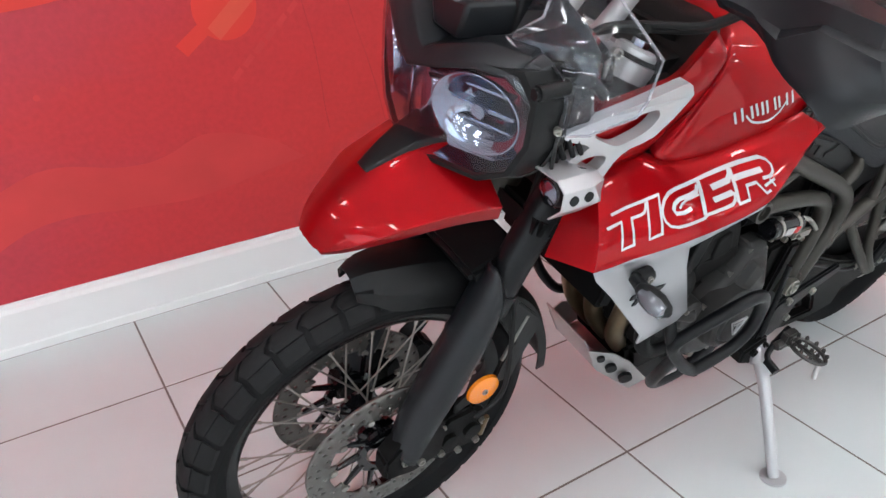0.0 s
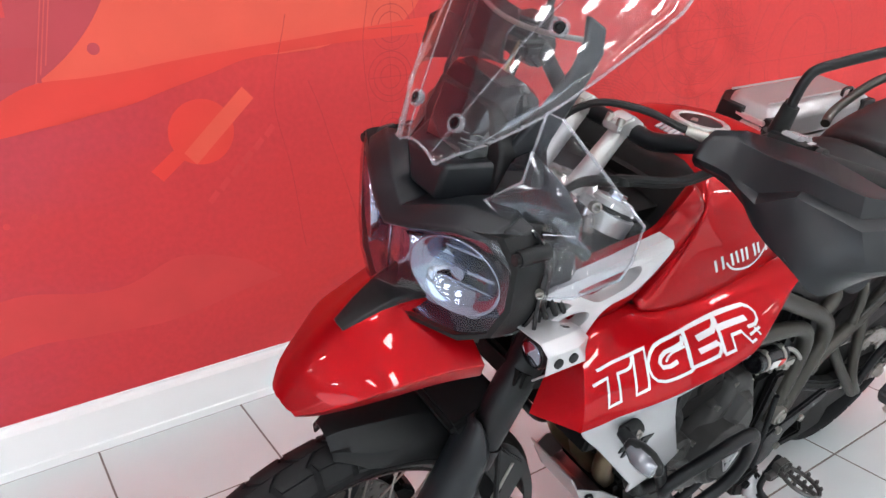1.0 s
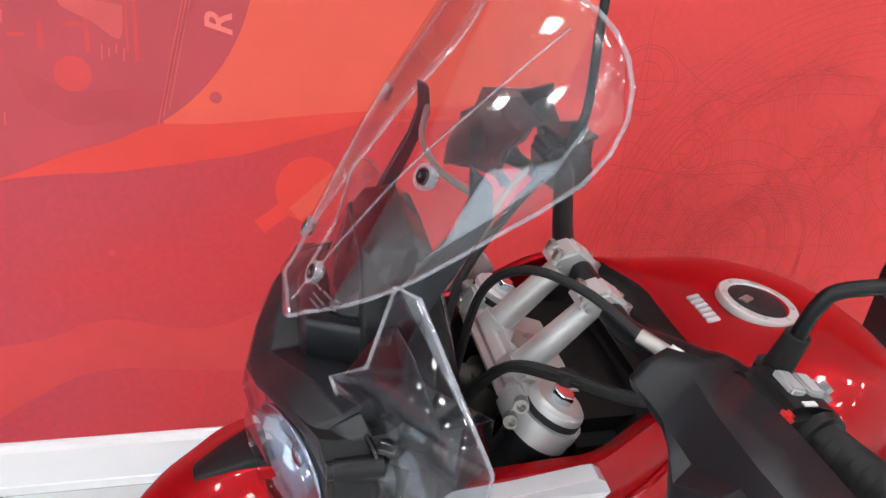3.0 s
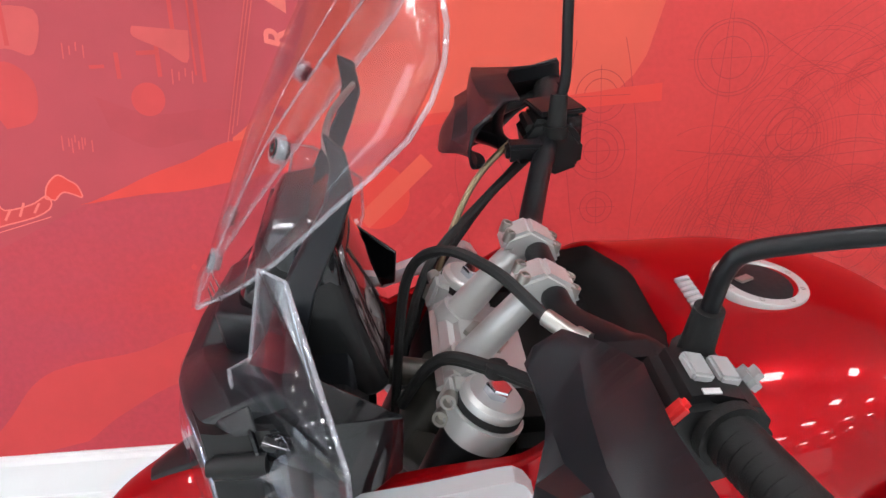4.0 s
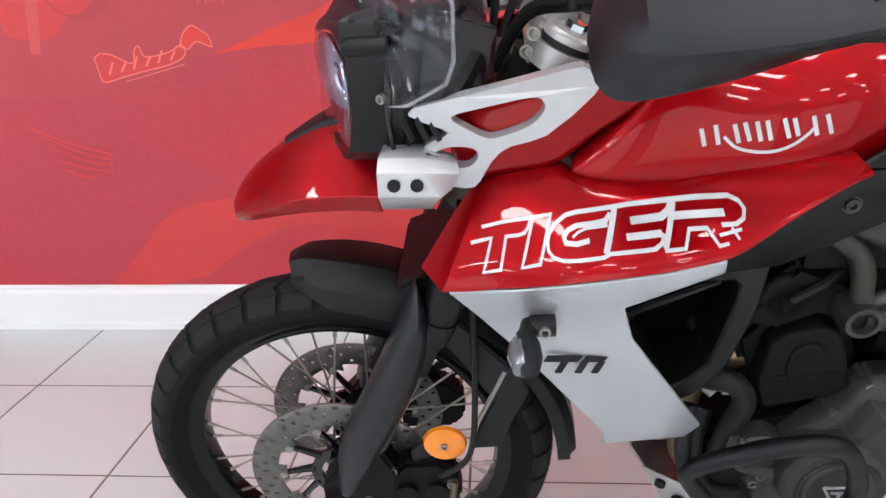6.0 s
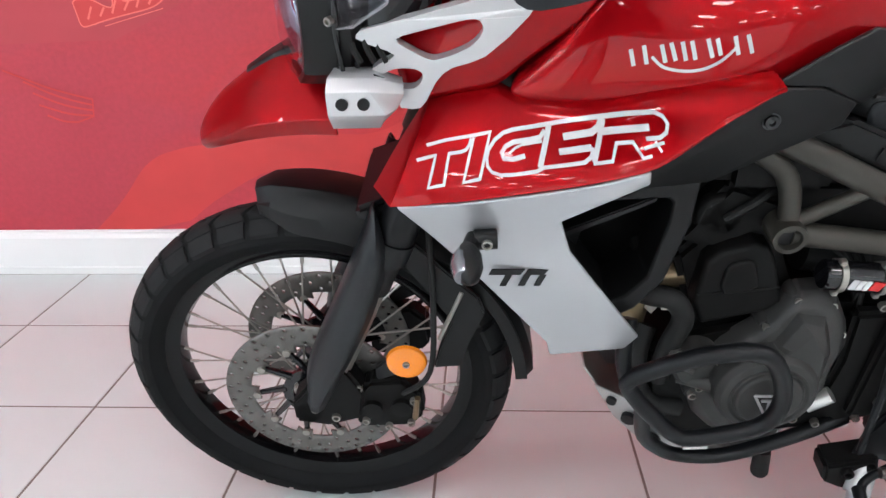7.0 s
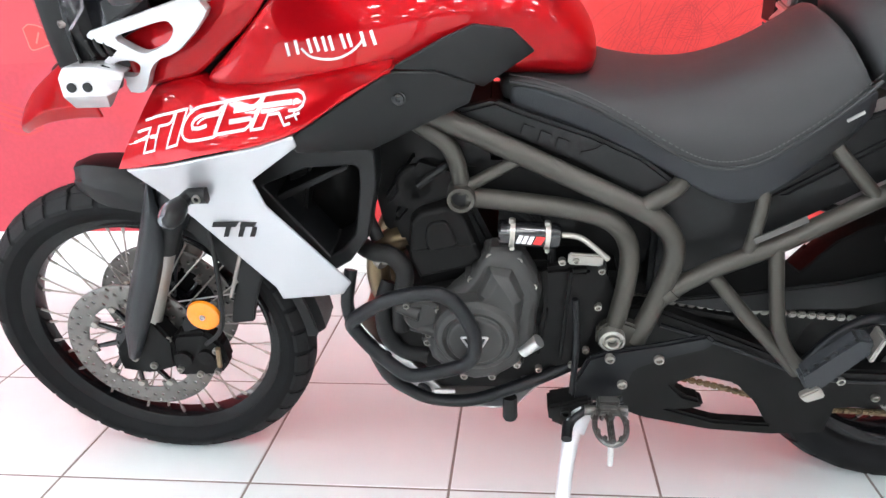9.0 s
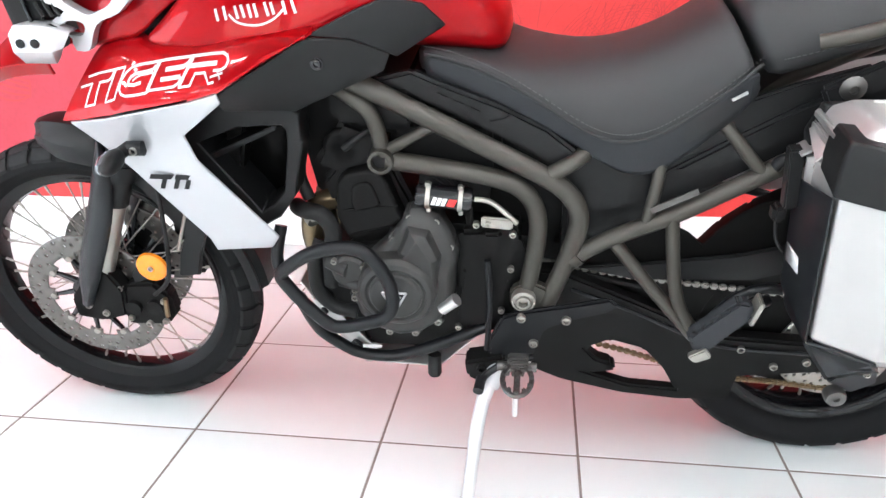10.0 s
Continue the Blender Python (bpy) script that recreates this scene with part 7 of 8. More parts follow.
part("shift_rod", tube([(0.70, -0.215, 0.38), (0.705, -0.205, 0.49), (0.70, -0.20, 0.58)], 0.006, 8), POWDER, BIKE)
part("stand_bracket", join(prism([(0.655, 0.345), (0.735, 0.365), (0.745, 0.315), (0.700, 0.285), (0.660, 0.305)], -0.218, -0.168, 0.006), bolt((0.690, -0.219, 0.335), (0, -1, 0), 0.010, 0.008), bolt((0.725, -0.219, 0.345), (0, -1, 0), 0.008, 0.008)), ENGINE_BLK, BIKE, "black side stand bracket")
FOOT = (0.670, -0.404, 0.100)
part("side_stand", join(tube([(0.715, -0.215, 0.325), (0.690, -0.285, 0.270), FOOT], (0.0165, 0.0125), 14, 4), tube([(0.725, -0.205, 0.335), (0.705, -0.238, 0.305)], 0.020, 14, 0)), BRACKET, BIKE, "bare silver side stand")
part("stand_foot", moved(lathe([(0, 0.006), (0.026, 0.006), (0.030, 0.002), (0.030, -0.004), (0, -0.004)], 20), pose(*FOOT) @ pose(0, 0, 0, -LEAN, 0, 0) @ pose(0, 0, -0.004, 90, 0, 0)), BRACKET, BIKE)

# added black panel that fills the dark opening above the swingarm
part("tail_filler", prism([(0.845, 0.77), (1.04, 0.83), (1.075, 0.72), (1.045, 0.655), (0.985, 0.60), (0.91, 0.575), (0.865, 0.60)], -0.117, -0.110, 0.003), BLACK, BIKE, "black filler panel below the seat")

# ---- swingarm, chain, hugger ----
for s in (-1, 1):
    V = 0.118 * s
    part("swingarm_leg", join(prism([(0.76, 0.515), (0.83, 0.520), (0.98, 0.455), (1.10, 0.400), (1.17, 0.375), (1.42, 0.365), (1.43, 0.305), (1.16, 0.265), (1.09, 0.225), (1.058, 0.285), (1.015, 0.333), (0.945, 0.352), (0.898, 0.328), (0.92, 0.302), (0.955, 0.29), (0.965, 0.272), (0.93, 0.262), (0.85, 0.258), (0.80, 0.262), (0.76, 0.33)], V - 0.018, V + 0.018, 0.006),
                              prism([(0.78, 0.31), (0.79, 0.262), (0.85, 0.235), (0.98, 0.206), (1.10, 0.197), (1.20, 0.205), (1.20, 0.250), (1.10, 0.226), (0.99, 0.232), (0.87, 0.272), (0.82, 0.315)], V - 0.014, V + 0.014, 0.005),
                              prism([(1.10, 0.33), (1.22, 0.35), (1.20, 0.205), (1.09, 0.215)], V - 0.014, V + 0.014, 0.005)), ENGINE_BLK, BIKE, "black swingarm leg")
def chain_path(t):
    pts = [(0.80, 0.515), (0.98, 0.487), (1.18, 0.468), (1.40, 0.448)] if t == 0 else [(0.82, 0.338), (0.98, 0.297), (1.15, 0.245), (1.30, 0.232), (1.42, 0.222)]
    return curve([(u, -0.097, w) for u, w in pts], 12)
for run in (0, 1):
    path = chain_path(run)
    links = []
    d = 0.0
    for a, b in zip(path, path[1:]):
        n_ = max(1, round((b - a).length / 0.0155))
        for q in range(n_):
            c = a + (b - a) * (q + 0.5) / n_
            ang = -math.degrees(math.atan2((b - a).z, (b - a).x))
            links.append(box(c, (0.0145, 0.016 if q % 2 else 0.011, 0.0125), 0.003, (0, ang, 0)))
    part("chain_run", join(*links), STEEL if run == 0 else BRASS, BIKE, "drive chain")["kind"] = "stuff"
rows = []
for i in range(16):
    a = radians(176 - 120 * i / 15)
    r = RR + 0.004
    rows.append([(RU + (r - 0.05 * (abs(v) > 0.08)) * math.cos(a), v, RR + (r - 0.05 * (abs(v) > 0.08)) * math.sin(a)) for v in (-0.088, -0.078, -0.045, 0, 0.02)])
part("hugger", grid(rows), ENGINE_BLK, BIKE, "black rear tyre hugger", solid=0.004, bevel=0.003)
# added black plate: hugger outline on top, wheel's shade put in as black below
part("wheel_shade_plate", prism([(0.84, 0.590), (0.96, 0.600), (1.050, 0.598), (1.075, 0.585), (1.104, 0.560), (1.130, 0.596), (1.154, 0.624), (1.197, 0.654), (1.241, 0.664), (1.34, 0.680), (1.46, 0.66), (1.58, 0.58), (1.64, 0.45), (1.62, 0.30), (1.50, 0.225), (1.38, 0.205), (1.27, 0.235), (1.17, 0.27), (1.09, 0.36), (0.98, 0.40), (0.86, 0.46)], -0.0865, -0.081, 0.002), ENGINE_BLK, BIKE, "black plate for the hugger edge and the shaded rear wheel")
part("chain_guard", prism([(0.86, 0.52), (1.0, 0.535), (1.16, 0.56), (1.30, 0.60), (1.36, 0.56), (1.20, 0.505), (0.98, 0.495)], -0.122, -0.112, 0.003), BLACK, BIKE, "black chain guard")
part("rear_shock", join(tube([(0.82, 0.03, 0.50), (0.90, 0.03, 0.72)], 0.03, 16, 0), tube([(0.825 + 0.07 * q / 30 + 0.034 * math.cos(q * 1.0), 0.03 + 0.036 * math.sin(q * 1.0), 0.52 + 0.18 * q / 30) for q in range(31)], 0.006, 8, 3)), ENGINE_BLK, BIKE, "rear shock absorber")
for s in (-1, 1):
    part("swingarm_rib", tube([(0.86, s * 0.137, 0.478), (0.98, s * 0.138, 0.432), (1.10, s * 0.138, 0.376), (1.18, s * 0.138, 0.352), (1.36, s * 0.138, 0.346)], 0.0045, 8, 4), POWDER, BIKE)
    part("chain_adjuster", join(box((1.395, s * 0.128, RR), (0.085, 0.026, 0.050), 0.006), tube([(1.43, s * 0.128, RR), (1.475, s * 0.128, RR)], 0.006, 8, 0)), PEG, BIKE, "dark steel chain adjuster block")
part("chain_slider", prism([(0.80, 0.505), (0.90, 0.492), (1.00, 0.470), (1.00, 0.462), (0.90, 0.480), (0.80, 0.492)], -0.106, -0.088, 0.002), BLACK_SOFT, BIKE)
part("rear_axle_nut", join(lathe([(0.006, 0.01), (0.012, 0.012), (0.016, 0.010), (0.018, 0), (0.024, 0), (0.024, -0.006), (0.006, -0.006)], 24, (RU, -0.142, RR), (0, -1, 0), True)), STEEL, BIKE)
for u, w in ((1.27, 0.31), (1.33, 0.325), (1.20, 0.35)):
    part("swingarm_bolt", bolt((u, -0.137, w), (0, -1, 0), 0.008, 0.006), STEEL, BIKE)
part("inner_mudguard", join(box((1.02, 0, 0.735), (0.30, 0.24, 0.012), 0.004, (0, -28, 0)), prism([(0.80, 0.80), (0.868, 0.662), (0.90, 0.655), (0.985, 0.665), (1.03, 0.674), (1.12, 0.728), (1.165, 0.756), (1.21, 0.785), (1.26, 0.83), (1.30, 0.93), (1.20, 0.90), (1.05, 0.84), (0.92, 0.79)], -0.135, -0.120, 0.004), prism([(0.80, 0.80), (0.868, 0.662), (0.90, 0.655), (0.985, 0.665), (1.03, 0.674), (1.12, 0.728), (1.165, 0.756), (1.21, 0.785), (1.26, 0.83), (1.30, 0.93), (1.20, 0.90), (1.05, 0.84), (0.92, 0.79)], 0.120, 0.135, 0.004), box((0.86, 0, 0.62), (0.05, 0.22, 0.2), 0.01)), BLACK, BIKE, "black inner rear mudguard")
part("maker_sticker", box((1.02, -0.181, 0.704), (0.085, 0.002, 0.012), 0, (0, -29, 0)), PEG, BIKE)

# ---- seats and tail ----
def seat_rings(stations):
    rings = []
    for u, top, pip_v, pip_w, bot_v, bot_w in stations:
        half = [(0, top), (-pip_v * 0.5, top - 0.004), (-pip_v * 0.84, top - (top - pip_w) * 0.32), (-pip_v, pip_w + 0.012), (-pip_v - 0.004, pip_w), (-(pip_v + bot_v) / 2 - 0.002, (pip_w + bot_w) / 2), (-bot_v, bot_w), (0, bot_w + 0.02)]
        k = min(1.0, max(0.0, (u - 0.98) / 0.12)) * min(1.0, max(0.0, (1.40 - u) / 0.15))
        rings.append([(u - k * 0.5 * (w - 0.90), v, w) for v, w in half] + [(u - k * 0.5 * (w - 0.90), -v, w) for v, w in half[-2:0:-1]])
    return rings


SEAT = [(0.572, 0.935, 0.120, 0.928, 0.118, 0.908), (0.592, 0.955, 0.140, 0.946, 0.134, 0.902), (0.640, 0.956, 0.142, 0.936, 0.138, 0.892), (0.700, 0.940, 0.146, 0.915, 0.142, 0.868), (0.763, 0.922, 0.152, 0.882, 0.148, 0.842), (0.853, 0.914, 0.164, 0.828, 0.156, 0.790), (0.910, 0.920, 0.168, 0.808, 0.160, 0.752), (0.965, 0.938, 0.168, 0.815, 0.160, 0.735), (1.020, 0.960, 0.164, 0.846, 0.156, 0.765), (1.080, 0.985, 0.158, 0.892, 0.148, 0.822), (1.128, 1.005, 0.150, 0.936, 0.142, 0.868), (1.138, 0.995, 0.142, 0.935, 0.136, 0.880)]
seat = part("rider_seat", loft(seat_rings(SEAT)), VINYL, BIKE, "black stitched rider's seat", sub=1, sharp=60)
for s in (-1, 1):
    part("seat_side", grid([[(u, s * (pv + 0.0035), pw - 0.002) for u, t, pv, pw, bv, bw in SEAT[1:-1]], [(u, s * ((pv + bv) / 2 + 0.0045), (pw + bw) / 2) for u, t, pv, pw, bv, bw in SEAT[1:-1]], [(u, s * (bv + 0.003), bw + 0.001) for u, t, pv, pw, bv, bw in SEAT[1:-1]]]), VINYL_SIDE, seat, "grey grained seat side", sub=2, solid=0.003)
    part("seat_piping", tube([(u, s * (pv + 0.003), pw + 0.001) for u, t, pv, pw, bv, bw in SEAT[1:-1]], 0.0035, 8), VINYL, seat)
    pts = curve([(u, s * (pv + 0.0012), pw + 0.0125) for u, t, pv, pw, bv, bw in SEAT[1:-1]], 9)
    part("seat_stitching", join(*[tube([pts[q], pts[q] + (pts[q + 1] - pts[q]) * 0.6], 0.0009, 5, 0) for q in range(len(pts) - 1)]), THREAD, seat)["kind"] = "stuff"
    part("seat_tag", box((1.100, s * 0.160, 0.886), (0.026, 0.002, 0.005), 0, (0, -32, 0)), CASE, seat, "small pale seat tag")
    # embossed panel under the seat
    sp = part("seat_panel", prism([(0.500, 0.905), (0.570, 0.922), (0.62, 0.900), (0.72, 0.862), (0.80, 0.822), (0.862, 0.772), (0.815, 0.752), (0.700, 0.815), (0.590, 0.866)], s * 0.135, s * 0.158, 0.006), BLACK, BIKE, "black panel between seat and frame")
    for q in range(3):
        part("embossed_bar", prism([(0.612 + 0.027 * q, 0.888 - 0.012 * q), (0.632 + 0.027 * q, 0.880 - 0.012 * q), (0.626 + 0.027 * q, 0.858 - 0.012 * q), (0.606 + 0.027 * q, 0.866 - 0.012 * q)], s * 0.157, s * 0.161, 0.002), BLACK, sp)
    part("embossed_bar", prism([(0.700, 0.838), (0.722, 0.842), (0.738, 0.852), (0.748, 0.845), (0.728, 0.828), (0.700, 0.826)], s * 0.157, s * 0.161, 0.002), BLACK, sp)
REAR = [(1.142, 1.000, 0.130, 0.940, 0.125, 0.905), (1.160, 1.022, 0.142, 0.938, 0.136, 0.898), (1.24, 1.045, 0.146, 0.962, 0.140, 0.928), (1.34, 1.070, 0.142, 0.995, 0.136, 0.962), (1.45, 1.085, 0.130, 1.02, 0.124, 0.99), (1.53, 1.085, 0.11, 1.03, 0.10, 1.0), (1.55, 1.06, 0.08, 1.03, 0.07, 1.01)]
pil = part("pillion_seat", loft(seat_rings(REAR)), VINYL, BIKE, "black stitched pillion seat", sub=1, sharp=60)
for s in (-1, 1):
    pts = curve([(u, s * (pv + 0.003), pw + 0.003) for u, t, pv, pw, bv, bw in REAR[1:-1]], 10)
    part("seat_stitching", join(*[tube([pts[q], pts[q] + (pts[q + 1] - pts[q]) * 0.6], 0.0009, 5, 0) for q in range(len(pts) - 1)]), THREAD, pil)["kind"] = "stuff"
    part("tail_panel", prism([(1.00, 0.735), (1.10, 0.80), (1.20, 0.862), (1.36, 0.945), (1.56, 1.00), (1.58, 0.96), (1.40, 0.885), (1.24, 0.825), (1.12, 0.762)], s * 0.118, s * 0.146, 0.006), BLACK, BIKE, "black tail panel")
    part("tail_bracket", box((1.272, s * 0.160, 0.905), (0.10, 0.018, 0.045), 0.006, (0, -28, 0)), BLACK, BIKE, "black rack bracket")
    part("rack_bolt", lathe([(0, 0.003), (0.006, 0.003), (0.007, 0.008), (0.014, 0.006), (0.020, 0.002), (0.020, 0.0), (0, 0)], 24, (1.262, s * 0.170, 0.905), (0, s, 0)), PEG, BIKE, "dark steel rack bolt")
    part("grab_rail", tube([(1.20, s * 0.165, 0.975), (1.27, s * 0.185, 1.00), (1.42, s * 0.18, 1.06), (1.55, s * 0.14, 1.09)], 0.012, 12), TITAN, BIKE, "grey passenger grab rail")
    part("pannier_rail", join(tube([(1.17, s * 0.185, 0.775), (1.21, s * 0.19, 0.80), (1.50, s * 0.192, 0.86), (1.75, s * 0.19, 0.90)], 0.010, 10), tube([(1.10, s * 0.20, 0.45), (1.20, s * 0.195, 0.54), (1.45, s * 0.192, 0.48), (1.70, s * 0.192, 0.50), (1.75, s * 0.19, 0.90)], 0.010, 10), tube([(1.13, s * 0.275, 0.545), (1.20, s * 0.205, 0.52)], 0.011, 10, 0)), POWDER, BIKE, "black pannier rail")
part("tail_rack", join(box((1.52, 0, 1.095), (0.28, 0.20, 0.012), 0.005), tube([(1.42, -0.10, 1.09), (1.66, -0.11, 1.10), (1.70, -0.06, 1.10), (1.70, 0.06, 1.10), (1.66, 0.11, 1.10), (1.42, 0.10, 1.09)], 0.010, 10)), POWDER, BIKE, "black luggage rack")
part("number_plate_holder", join(box((1.66, 0, 0.83), (0.02, 0.16, 0.24), 0.006, (0, 20, 0)), box((1.60, 0, 0.96), (0.16, 0.14, 0.06), 0.01)), BLACK, BIKE, "black tail unit")


# ---- panniers: boxes that lift off the rails ----
def pannier(s, u0, vi, vo, lift):
    m = pose(0, CONTACT_Y, 0, LEAN, 0, 0) @ pose(0, 0, lift)
    th = empty("pannier", m)
    tagged(th, "aluminium pannier box with black corner caps", "pannier", "panniers")
    u1 = u0 + 0.49
    def S(pts):
        return [(u, s * v, w) for u, v, w in pts]
    vc, uc = vo - 0.050, u0 + 0.085
    low = [(u0 + 0.10, vi, 0.44), (u1, vi, 0.44), (u1, vo - 0.03, 0.530), (uc + 0.02, vo - 0.03, 0.530), (u0 + 0.05, vc - 0.03, 0.530)]
    mid = [(u0 + 0.018, vi, 0.57), (u1 + 0.01, vi, 0.57), (u1 + 0.01, vo - 0.004, 0.562), (uc + 0.012, vo - 0.004, 0.562), (u0 + 0.018, vc, 0.562)]
    top = [(u0, vi, 0.825), (u1 + 0.02, vi, 0.825), (u1 + 0.02, vo, 0.825), (uc, vo, 0.825), (u0, vc, 0.825)]
    part("case", loft([S(low), S(mid), S(top)]), CASE, th, "brushed aluminium case", bevel=0.004, seg=2)
    def plan(d, w):
        return S([(u0 - d, vi - d, w), (u1 + 0.02 + d, vi - d, w), (u1 + 0.02 + d, vo + d, w), (uc - d / 2, vo + d, w), (u0 - d, vc + d / 2, w)])
    lid = part("lid", loft([plan(0.004, 0.833), plan(-0.004, 0.890), plan(-0.032, 0.915)]), CASE, th, "aluminium lid", bevel=0.008, seg=3)
    for q in (0, 4):
        part("lid_rib", box(((u0 + u1) / 2 + 0.005, s * (vi + 0.05 + 0.03 * q), 0.917), (u1 - u0 - 0.10, 0.006, 0.006), 0.002), ALU, lid)
    for w_ in (0.845, 0.866, 0.884):
        part("lid_slat", box((u0 - 0.003, s * (vi + vc) / 2 - s * 0.02, w_), (0.010, vc - vi - 0.060, 0.014), 0.003), ALU, lid)
    # black caps: a wrap round the slanted front corner, blocks on the other corners
    cap = [(u0 - 0.008, vc - 0.075), (u0 - 0.010, vc + 0.004), (uc - 0.004, vo + 0.010), (uc + 0.070, vo + 0.010), (uc + 0.060, vo - 0.03), (u0 + 0.05, vc - 0.06)]
    part("corner_cap", loft([S([(u, v, w - (0.010 if i in (1, 2) else 0)) for i, (u, v) in enumerate(cap)]) for w in (0.826, 0.842)] + [S([(u0 + 0.03 + (u - u0 - 0.03) * k, vc - 0.02 + (v - vc + 0.02) * k, w) for u, v in cap]) for k, w in ((1.03, 0.852), (1.0, 0.880), (0.86, 0.902))]), BLACK, th, "black plastic corner cap", bevel=0.004)
    for u, q, a, b in ((u0 - 0.006, 1, vi - 0.008, vi + 0.030), (u1 + 0.026, -1, vi - 0.008, vi + 0.045), (u1 + 0.026, -1, vo - 0.045, vo + 0.008)):
        part("corner_cap", loft([S([(u, a, 0.822), (u + q * 0.095, a, 0.822), (u + q * 0.095, b, 0.822), (u, b, 0.822)]), S([(u - q * 0.006, a, 0.850), (u + q * 0.09, a, 0.850), (u + q * 0.09, b, 0.850), (u - q * 0.006, b, 0.850)]),
                                 S([(u + q * 0.01, a + 0.004, 0.898), (u + q * 0.07, a + 0.004, 0.898), (u + q * 0.07, b - 0.010, 0.898), (u + q * 0.01, b - 0.010, 0.898)])]), BLACK, th, "black plastic corner cap", bevel=0.005)
    # dark end plate, its folded lower part and the mounting tab
    part("front_plate", sheet(S([(u0 - 0.004, vi, 0.770), (u0 - 0.004, vc - 0.003, 0.812), (u0 + 0.014, vc - 0.003, 0.566), (u0 + 0.014, vi, 0.566), (u0 + 0.036, vi, 0.505), (u0 + 0.045, vc - 0.06, 0.500)]), [(0, 1, 2, 3), (3, 2, 5, 4)]), GUARD, th, "black plastic end plate", solid=0.004, bevel=0.001)
    fp = part("foot_plate", sheet(S([(u0 + 0.016, vc, 0.560), (uc + 0.016, vo - 0.006, 0.556), (u0 + 0.150, vc - 0.030, 0.480), (u0 + 0.088, vc - 0.060, 0.432), (u0 + 0.040, vc - 0.070, 0.500)]), [(0, 1, 2, 3, 4)]), GUARD, th, "black lower mounting plate", solid=0.004)
    part("plate_tab", prism([(u0 + 0.120, 0.470), (u0 + 0.160, 0.478), (u0 + 0.168, 0.432), (u0 + 0.132, 0.408), (u0 + 0.088, 0.430)], s * (vc - 0.062), s * (vc - 0.050), 0.003), GUARD, fp)
    for u_, v_, w_ in ((u0 + 0.022, vi + 0.010, 0.548), (u0 + 0.030, vc - 0.030, 0.535), (u0 + 0.146, vc - 0.048, 0.455)):
        part("plate_bolt", bolt((u_, s * v_, w_), (-0.3, s, 0), 0.006, 0.004), STEEL, fp)
    part("lock_barrel", lathe([(0, 0.006), (0.006, 0.006), (0.006, 0.010), (0.016, 0.010), (0.018, 0.004), (0.018, -0.01), (0, -0.01)], 20, (u0 + 0.105, s * (vc - 0.045), 0.405), (0, s, 0)), PEG, th, "round steel lock")
    part("cable_clip", join(box((u0 - 0.020, s * (vi - 0.005), 0.700), (0.022, 0.03, 0.030), 0.006), tube([(u0 - 0.022, s * vi, 0.685), (u0 - 0.018, s * (vi + 0.01), 0.655), (u0 - 0.004, s * (vi + 0.015), 0.635)], 0.003, 8)), BLACK_SOFT, th)
    for u in (u0 + 0.12, u1 - 0.10):
        part("latch", join(box((u, s * (vo + 0.010), 0.835), (0.05, 0.018, 0.07), 0.005), box((u, s * (vo + 0.020), 0.850), (0.034, 0.008, 0.022), 0.003)), GLOSS_BLACK, th, "black pannier latch")
        part("strap_eye", tube([(u - 0.02, s * (vi + 0.03), 0.908), (u - 0.02, s * (vi + 0.03), 0.930), (u + 0.02, s * (vi + 0.03), 0.930), (u + 0.02, s * (vi + 0.03), 0.908)], 0.005, 8, 3), GLOSS_BLACK, th)
    hook = part("mount_hook", prism([(u0 - 0.012, 0.822), (u0 + 0.016, 0.826), (u0 + 0.024, 0.764), (u0 + 0.016, 0.728), (u0 - 0.001, 0.727)], s * (vi + 0.033), s * (vi + 0.038), 0.001), ALU, th, "pale steel mounting hook")
    part("hook_block", box((u0 - 0.020, s * (vi + 0.020), 0.778), (0.022, 0.026, 0.105), 0.003, (0, -6, 0)), BLACK, hook)
    part("hook_tab", box((u0 - 0.006, s * (vi + 0.024), 0.836), (0.040, 0.040, 0.004), 0.001, (0, -32, 0)), ALU, hook)
    for u_, w_ in ((u0 + 0.006, 0.806), (u0 + 0.010, 0.752)):
        part("hook_bolt", bolt((u_, s * (vi + 0.038), w_), (0, s, 0), 0.006, 0.003), STEEL, hook)
    part("lid_flap", sheet(S([(u0 - 0.014, vi + 0.020, 0.862), (u0 + 0.016, vi + 0.035, 0.890), (u0 + 0.012, vi + 0.085, 0.872), (u0 - 0.016, vi + 0.082, 0.835)]), [(0, 1, 2, 3)]), ALU, th, "bright lid flap", solid=0.003, bevel=0.001)
    part("paper_label", sheet(S([(u0 + 0.0015, vi + 0.009, 0.652), (u0 - 0.0005, vi + 0.075, 0.662), (u0 + 0.0010, vi + 0.084, 0.636), (u0 + 0.0030, vi + 0.017, 0.621)]), [(0, 1, 2, 3)]), WHITE, th, "white paper label", solid=0.0006)
    return th


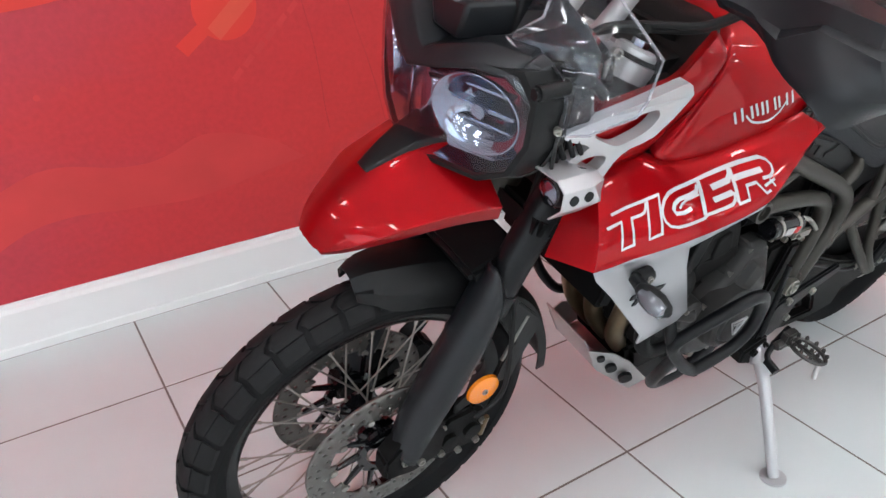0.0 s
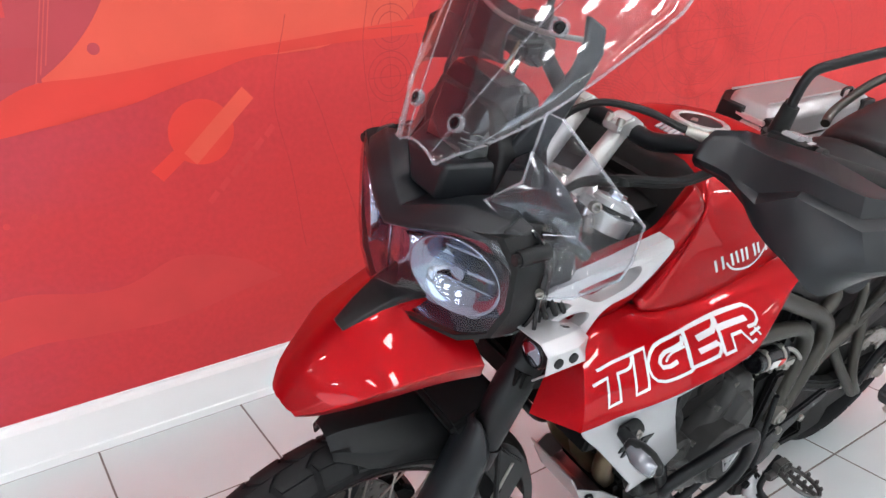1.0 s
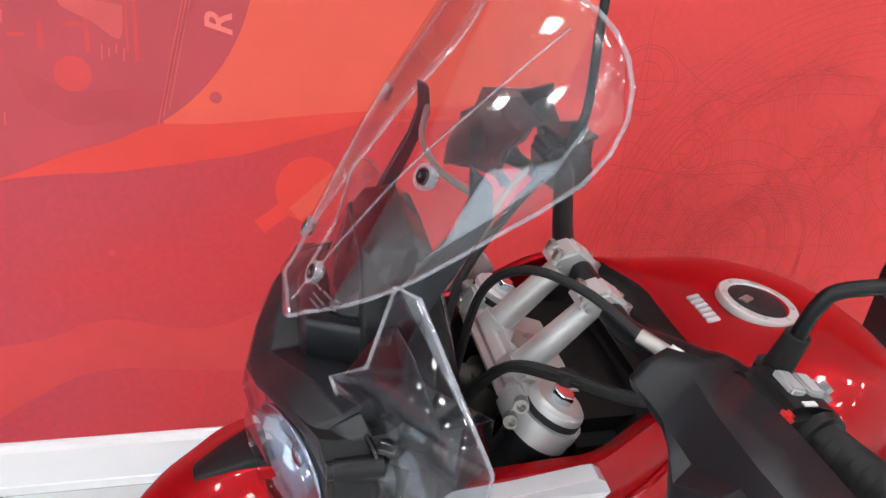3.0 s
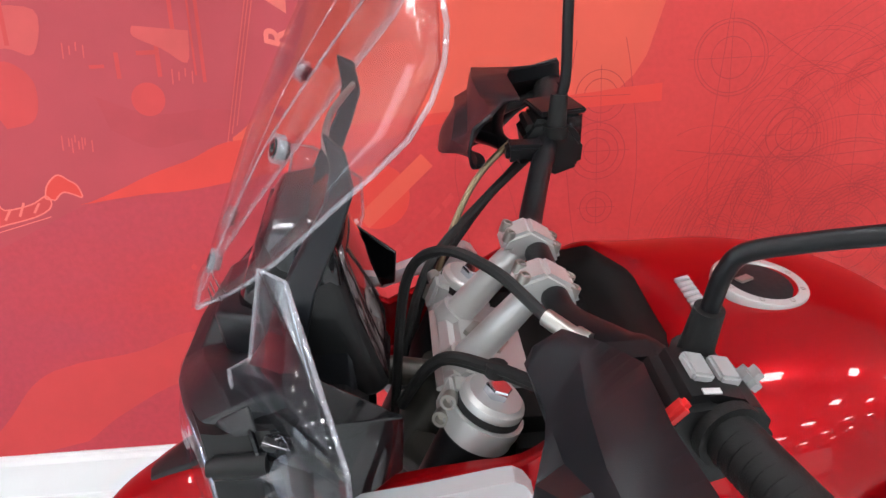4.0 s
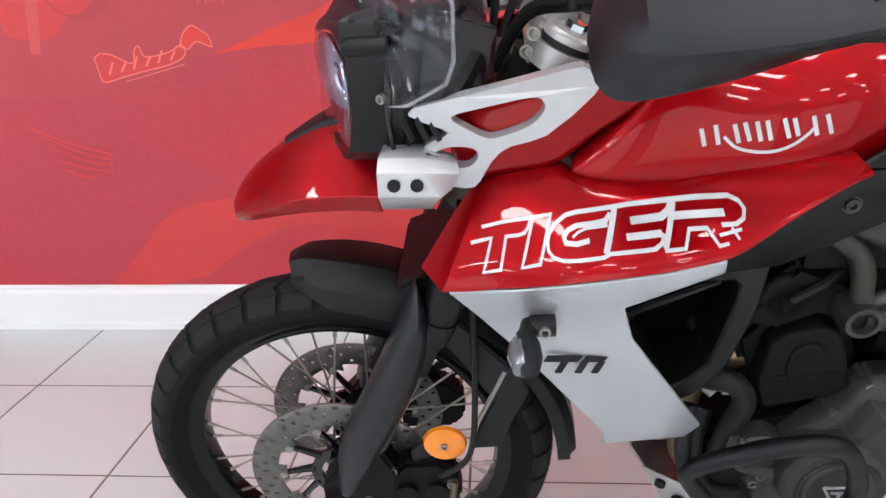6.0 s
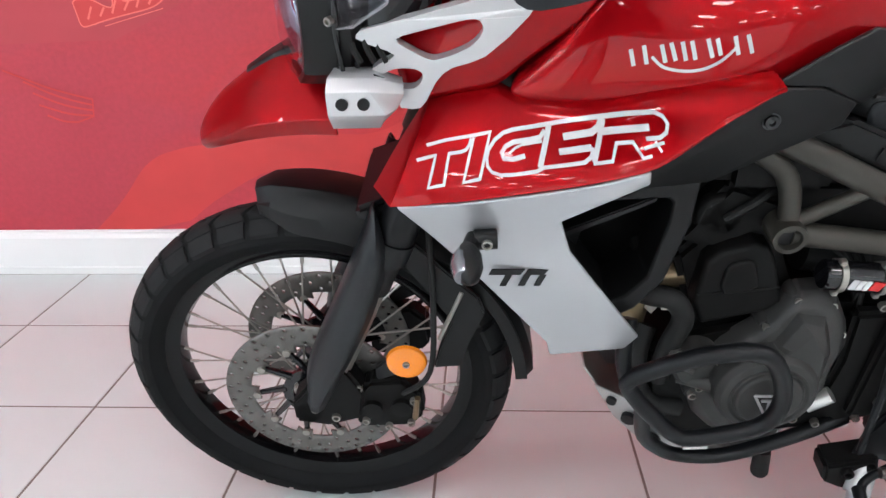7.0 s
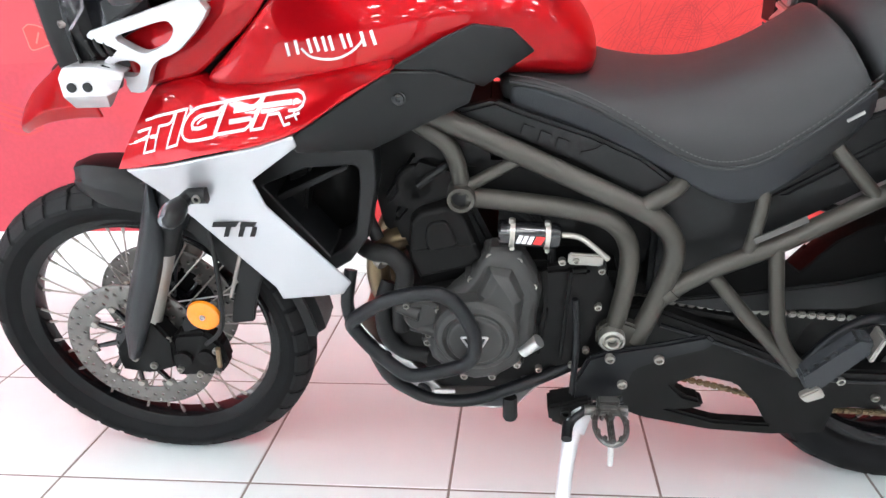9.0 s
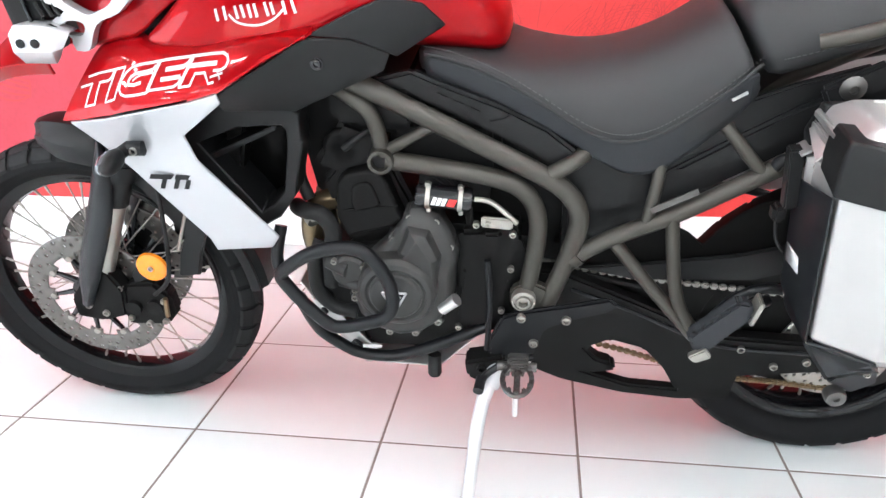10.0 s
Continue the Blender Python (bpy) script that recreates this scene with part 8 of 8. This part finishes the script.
pannier(-1, 1.205, 0.205, 0.412, 0.0)
pannier(1, 1.125, 0.265, 0.465, 0.055)


# ---- floor: grout bed and single tiles, last ----
T = 0.45
FLOOR = slab("floor", ROOM_X0 - 0.2, ROOM_X1 + 0.2, ROOM_Y0 - 0.2, WALL_Y + 0.2, -0.12, -0.0012, GROUT, "pale square ceramic floor tiles with grey joints", "floor")


def tile_bm(x0, x1, y0, y1, bm):
    g, d, h = 0.0030, 0.0016, 0.0009
    lo = [bm.verts.new(p) for p in ((x0 + g, y0 + g, -0.004), (x1 - g, y0 + g, -0.004), (x1 - g, y1 - g, -0.004), (x0 + g, y1 - g, -0.004))]
    md = [bm.verts.new(p) for p in ((x0 + g, y0 + g, -h), (x1 - g, y0 + g, -h), (x1 - g, y1 - g, -h), (x0 + g, y1 - g, -h))]
    hi = [bm.verts.new(p) for p in ((x0 + g + d, y0 + g + d, 0), (x1 - g - d, y0 + g + d, 0), (x1 - g - d, y1 - g - d, 0), (x0 + g + d, y1 - g - d, 0))]
    for a, b in ((lo, md), (md, hi)):
        for i in range(4):
            bm.faces.new((a[i], a[(i + 1) % 4], b[(i + 1) % 4], b[i]))
    bm.faces.new(hi)
    return bm


whole = None
cut = None
rest = bmesh.new()
for i in range(-11, 14):
    for j in range(-14, 3):
        near = -6 <= i < 7 and -4 <= j
        x, y = i * T, j * T
        if not near:
            tile_bm(x, x + T, y, min(y + T, SK), rest)
            continue
        if j < 2:
            if whole is None:
                whole = finish("tile", tile_bm(0, T, 0, T, bmesh.new()), TILE, FLOOR, sharp=8, weigh=False)
                ob = whole
            else:
                ob = new("tile", whole.data)
                ob.parent = FLOOR
        else:
            if cut is None:
                cut = finish("tile", tile_bm(0, T, 0, SK - 0.002 - 2 * T, bmesh.new()), TILE, FLOOR, sharp=8, weigh=False)
                ob = cut
            else:
                ob = new("tile", cut.data)
                ob.parent = FLOOR
        ob.location = (x, y, 0)
finish("far_tiles", rest, TILE, FLOOR, sharp=8, weigh=False)["kind"] = "stuff"
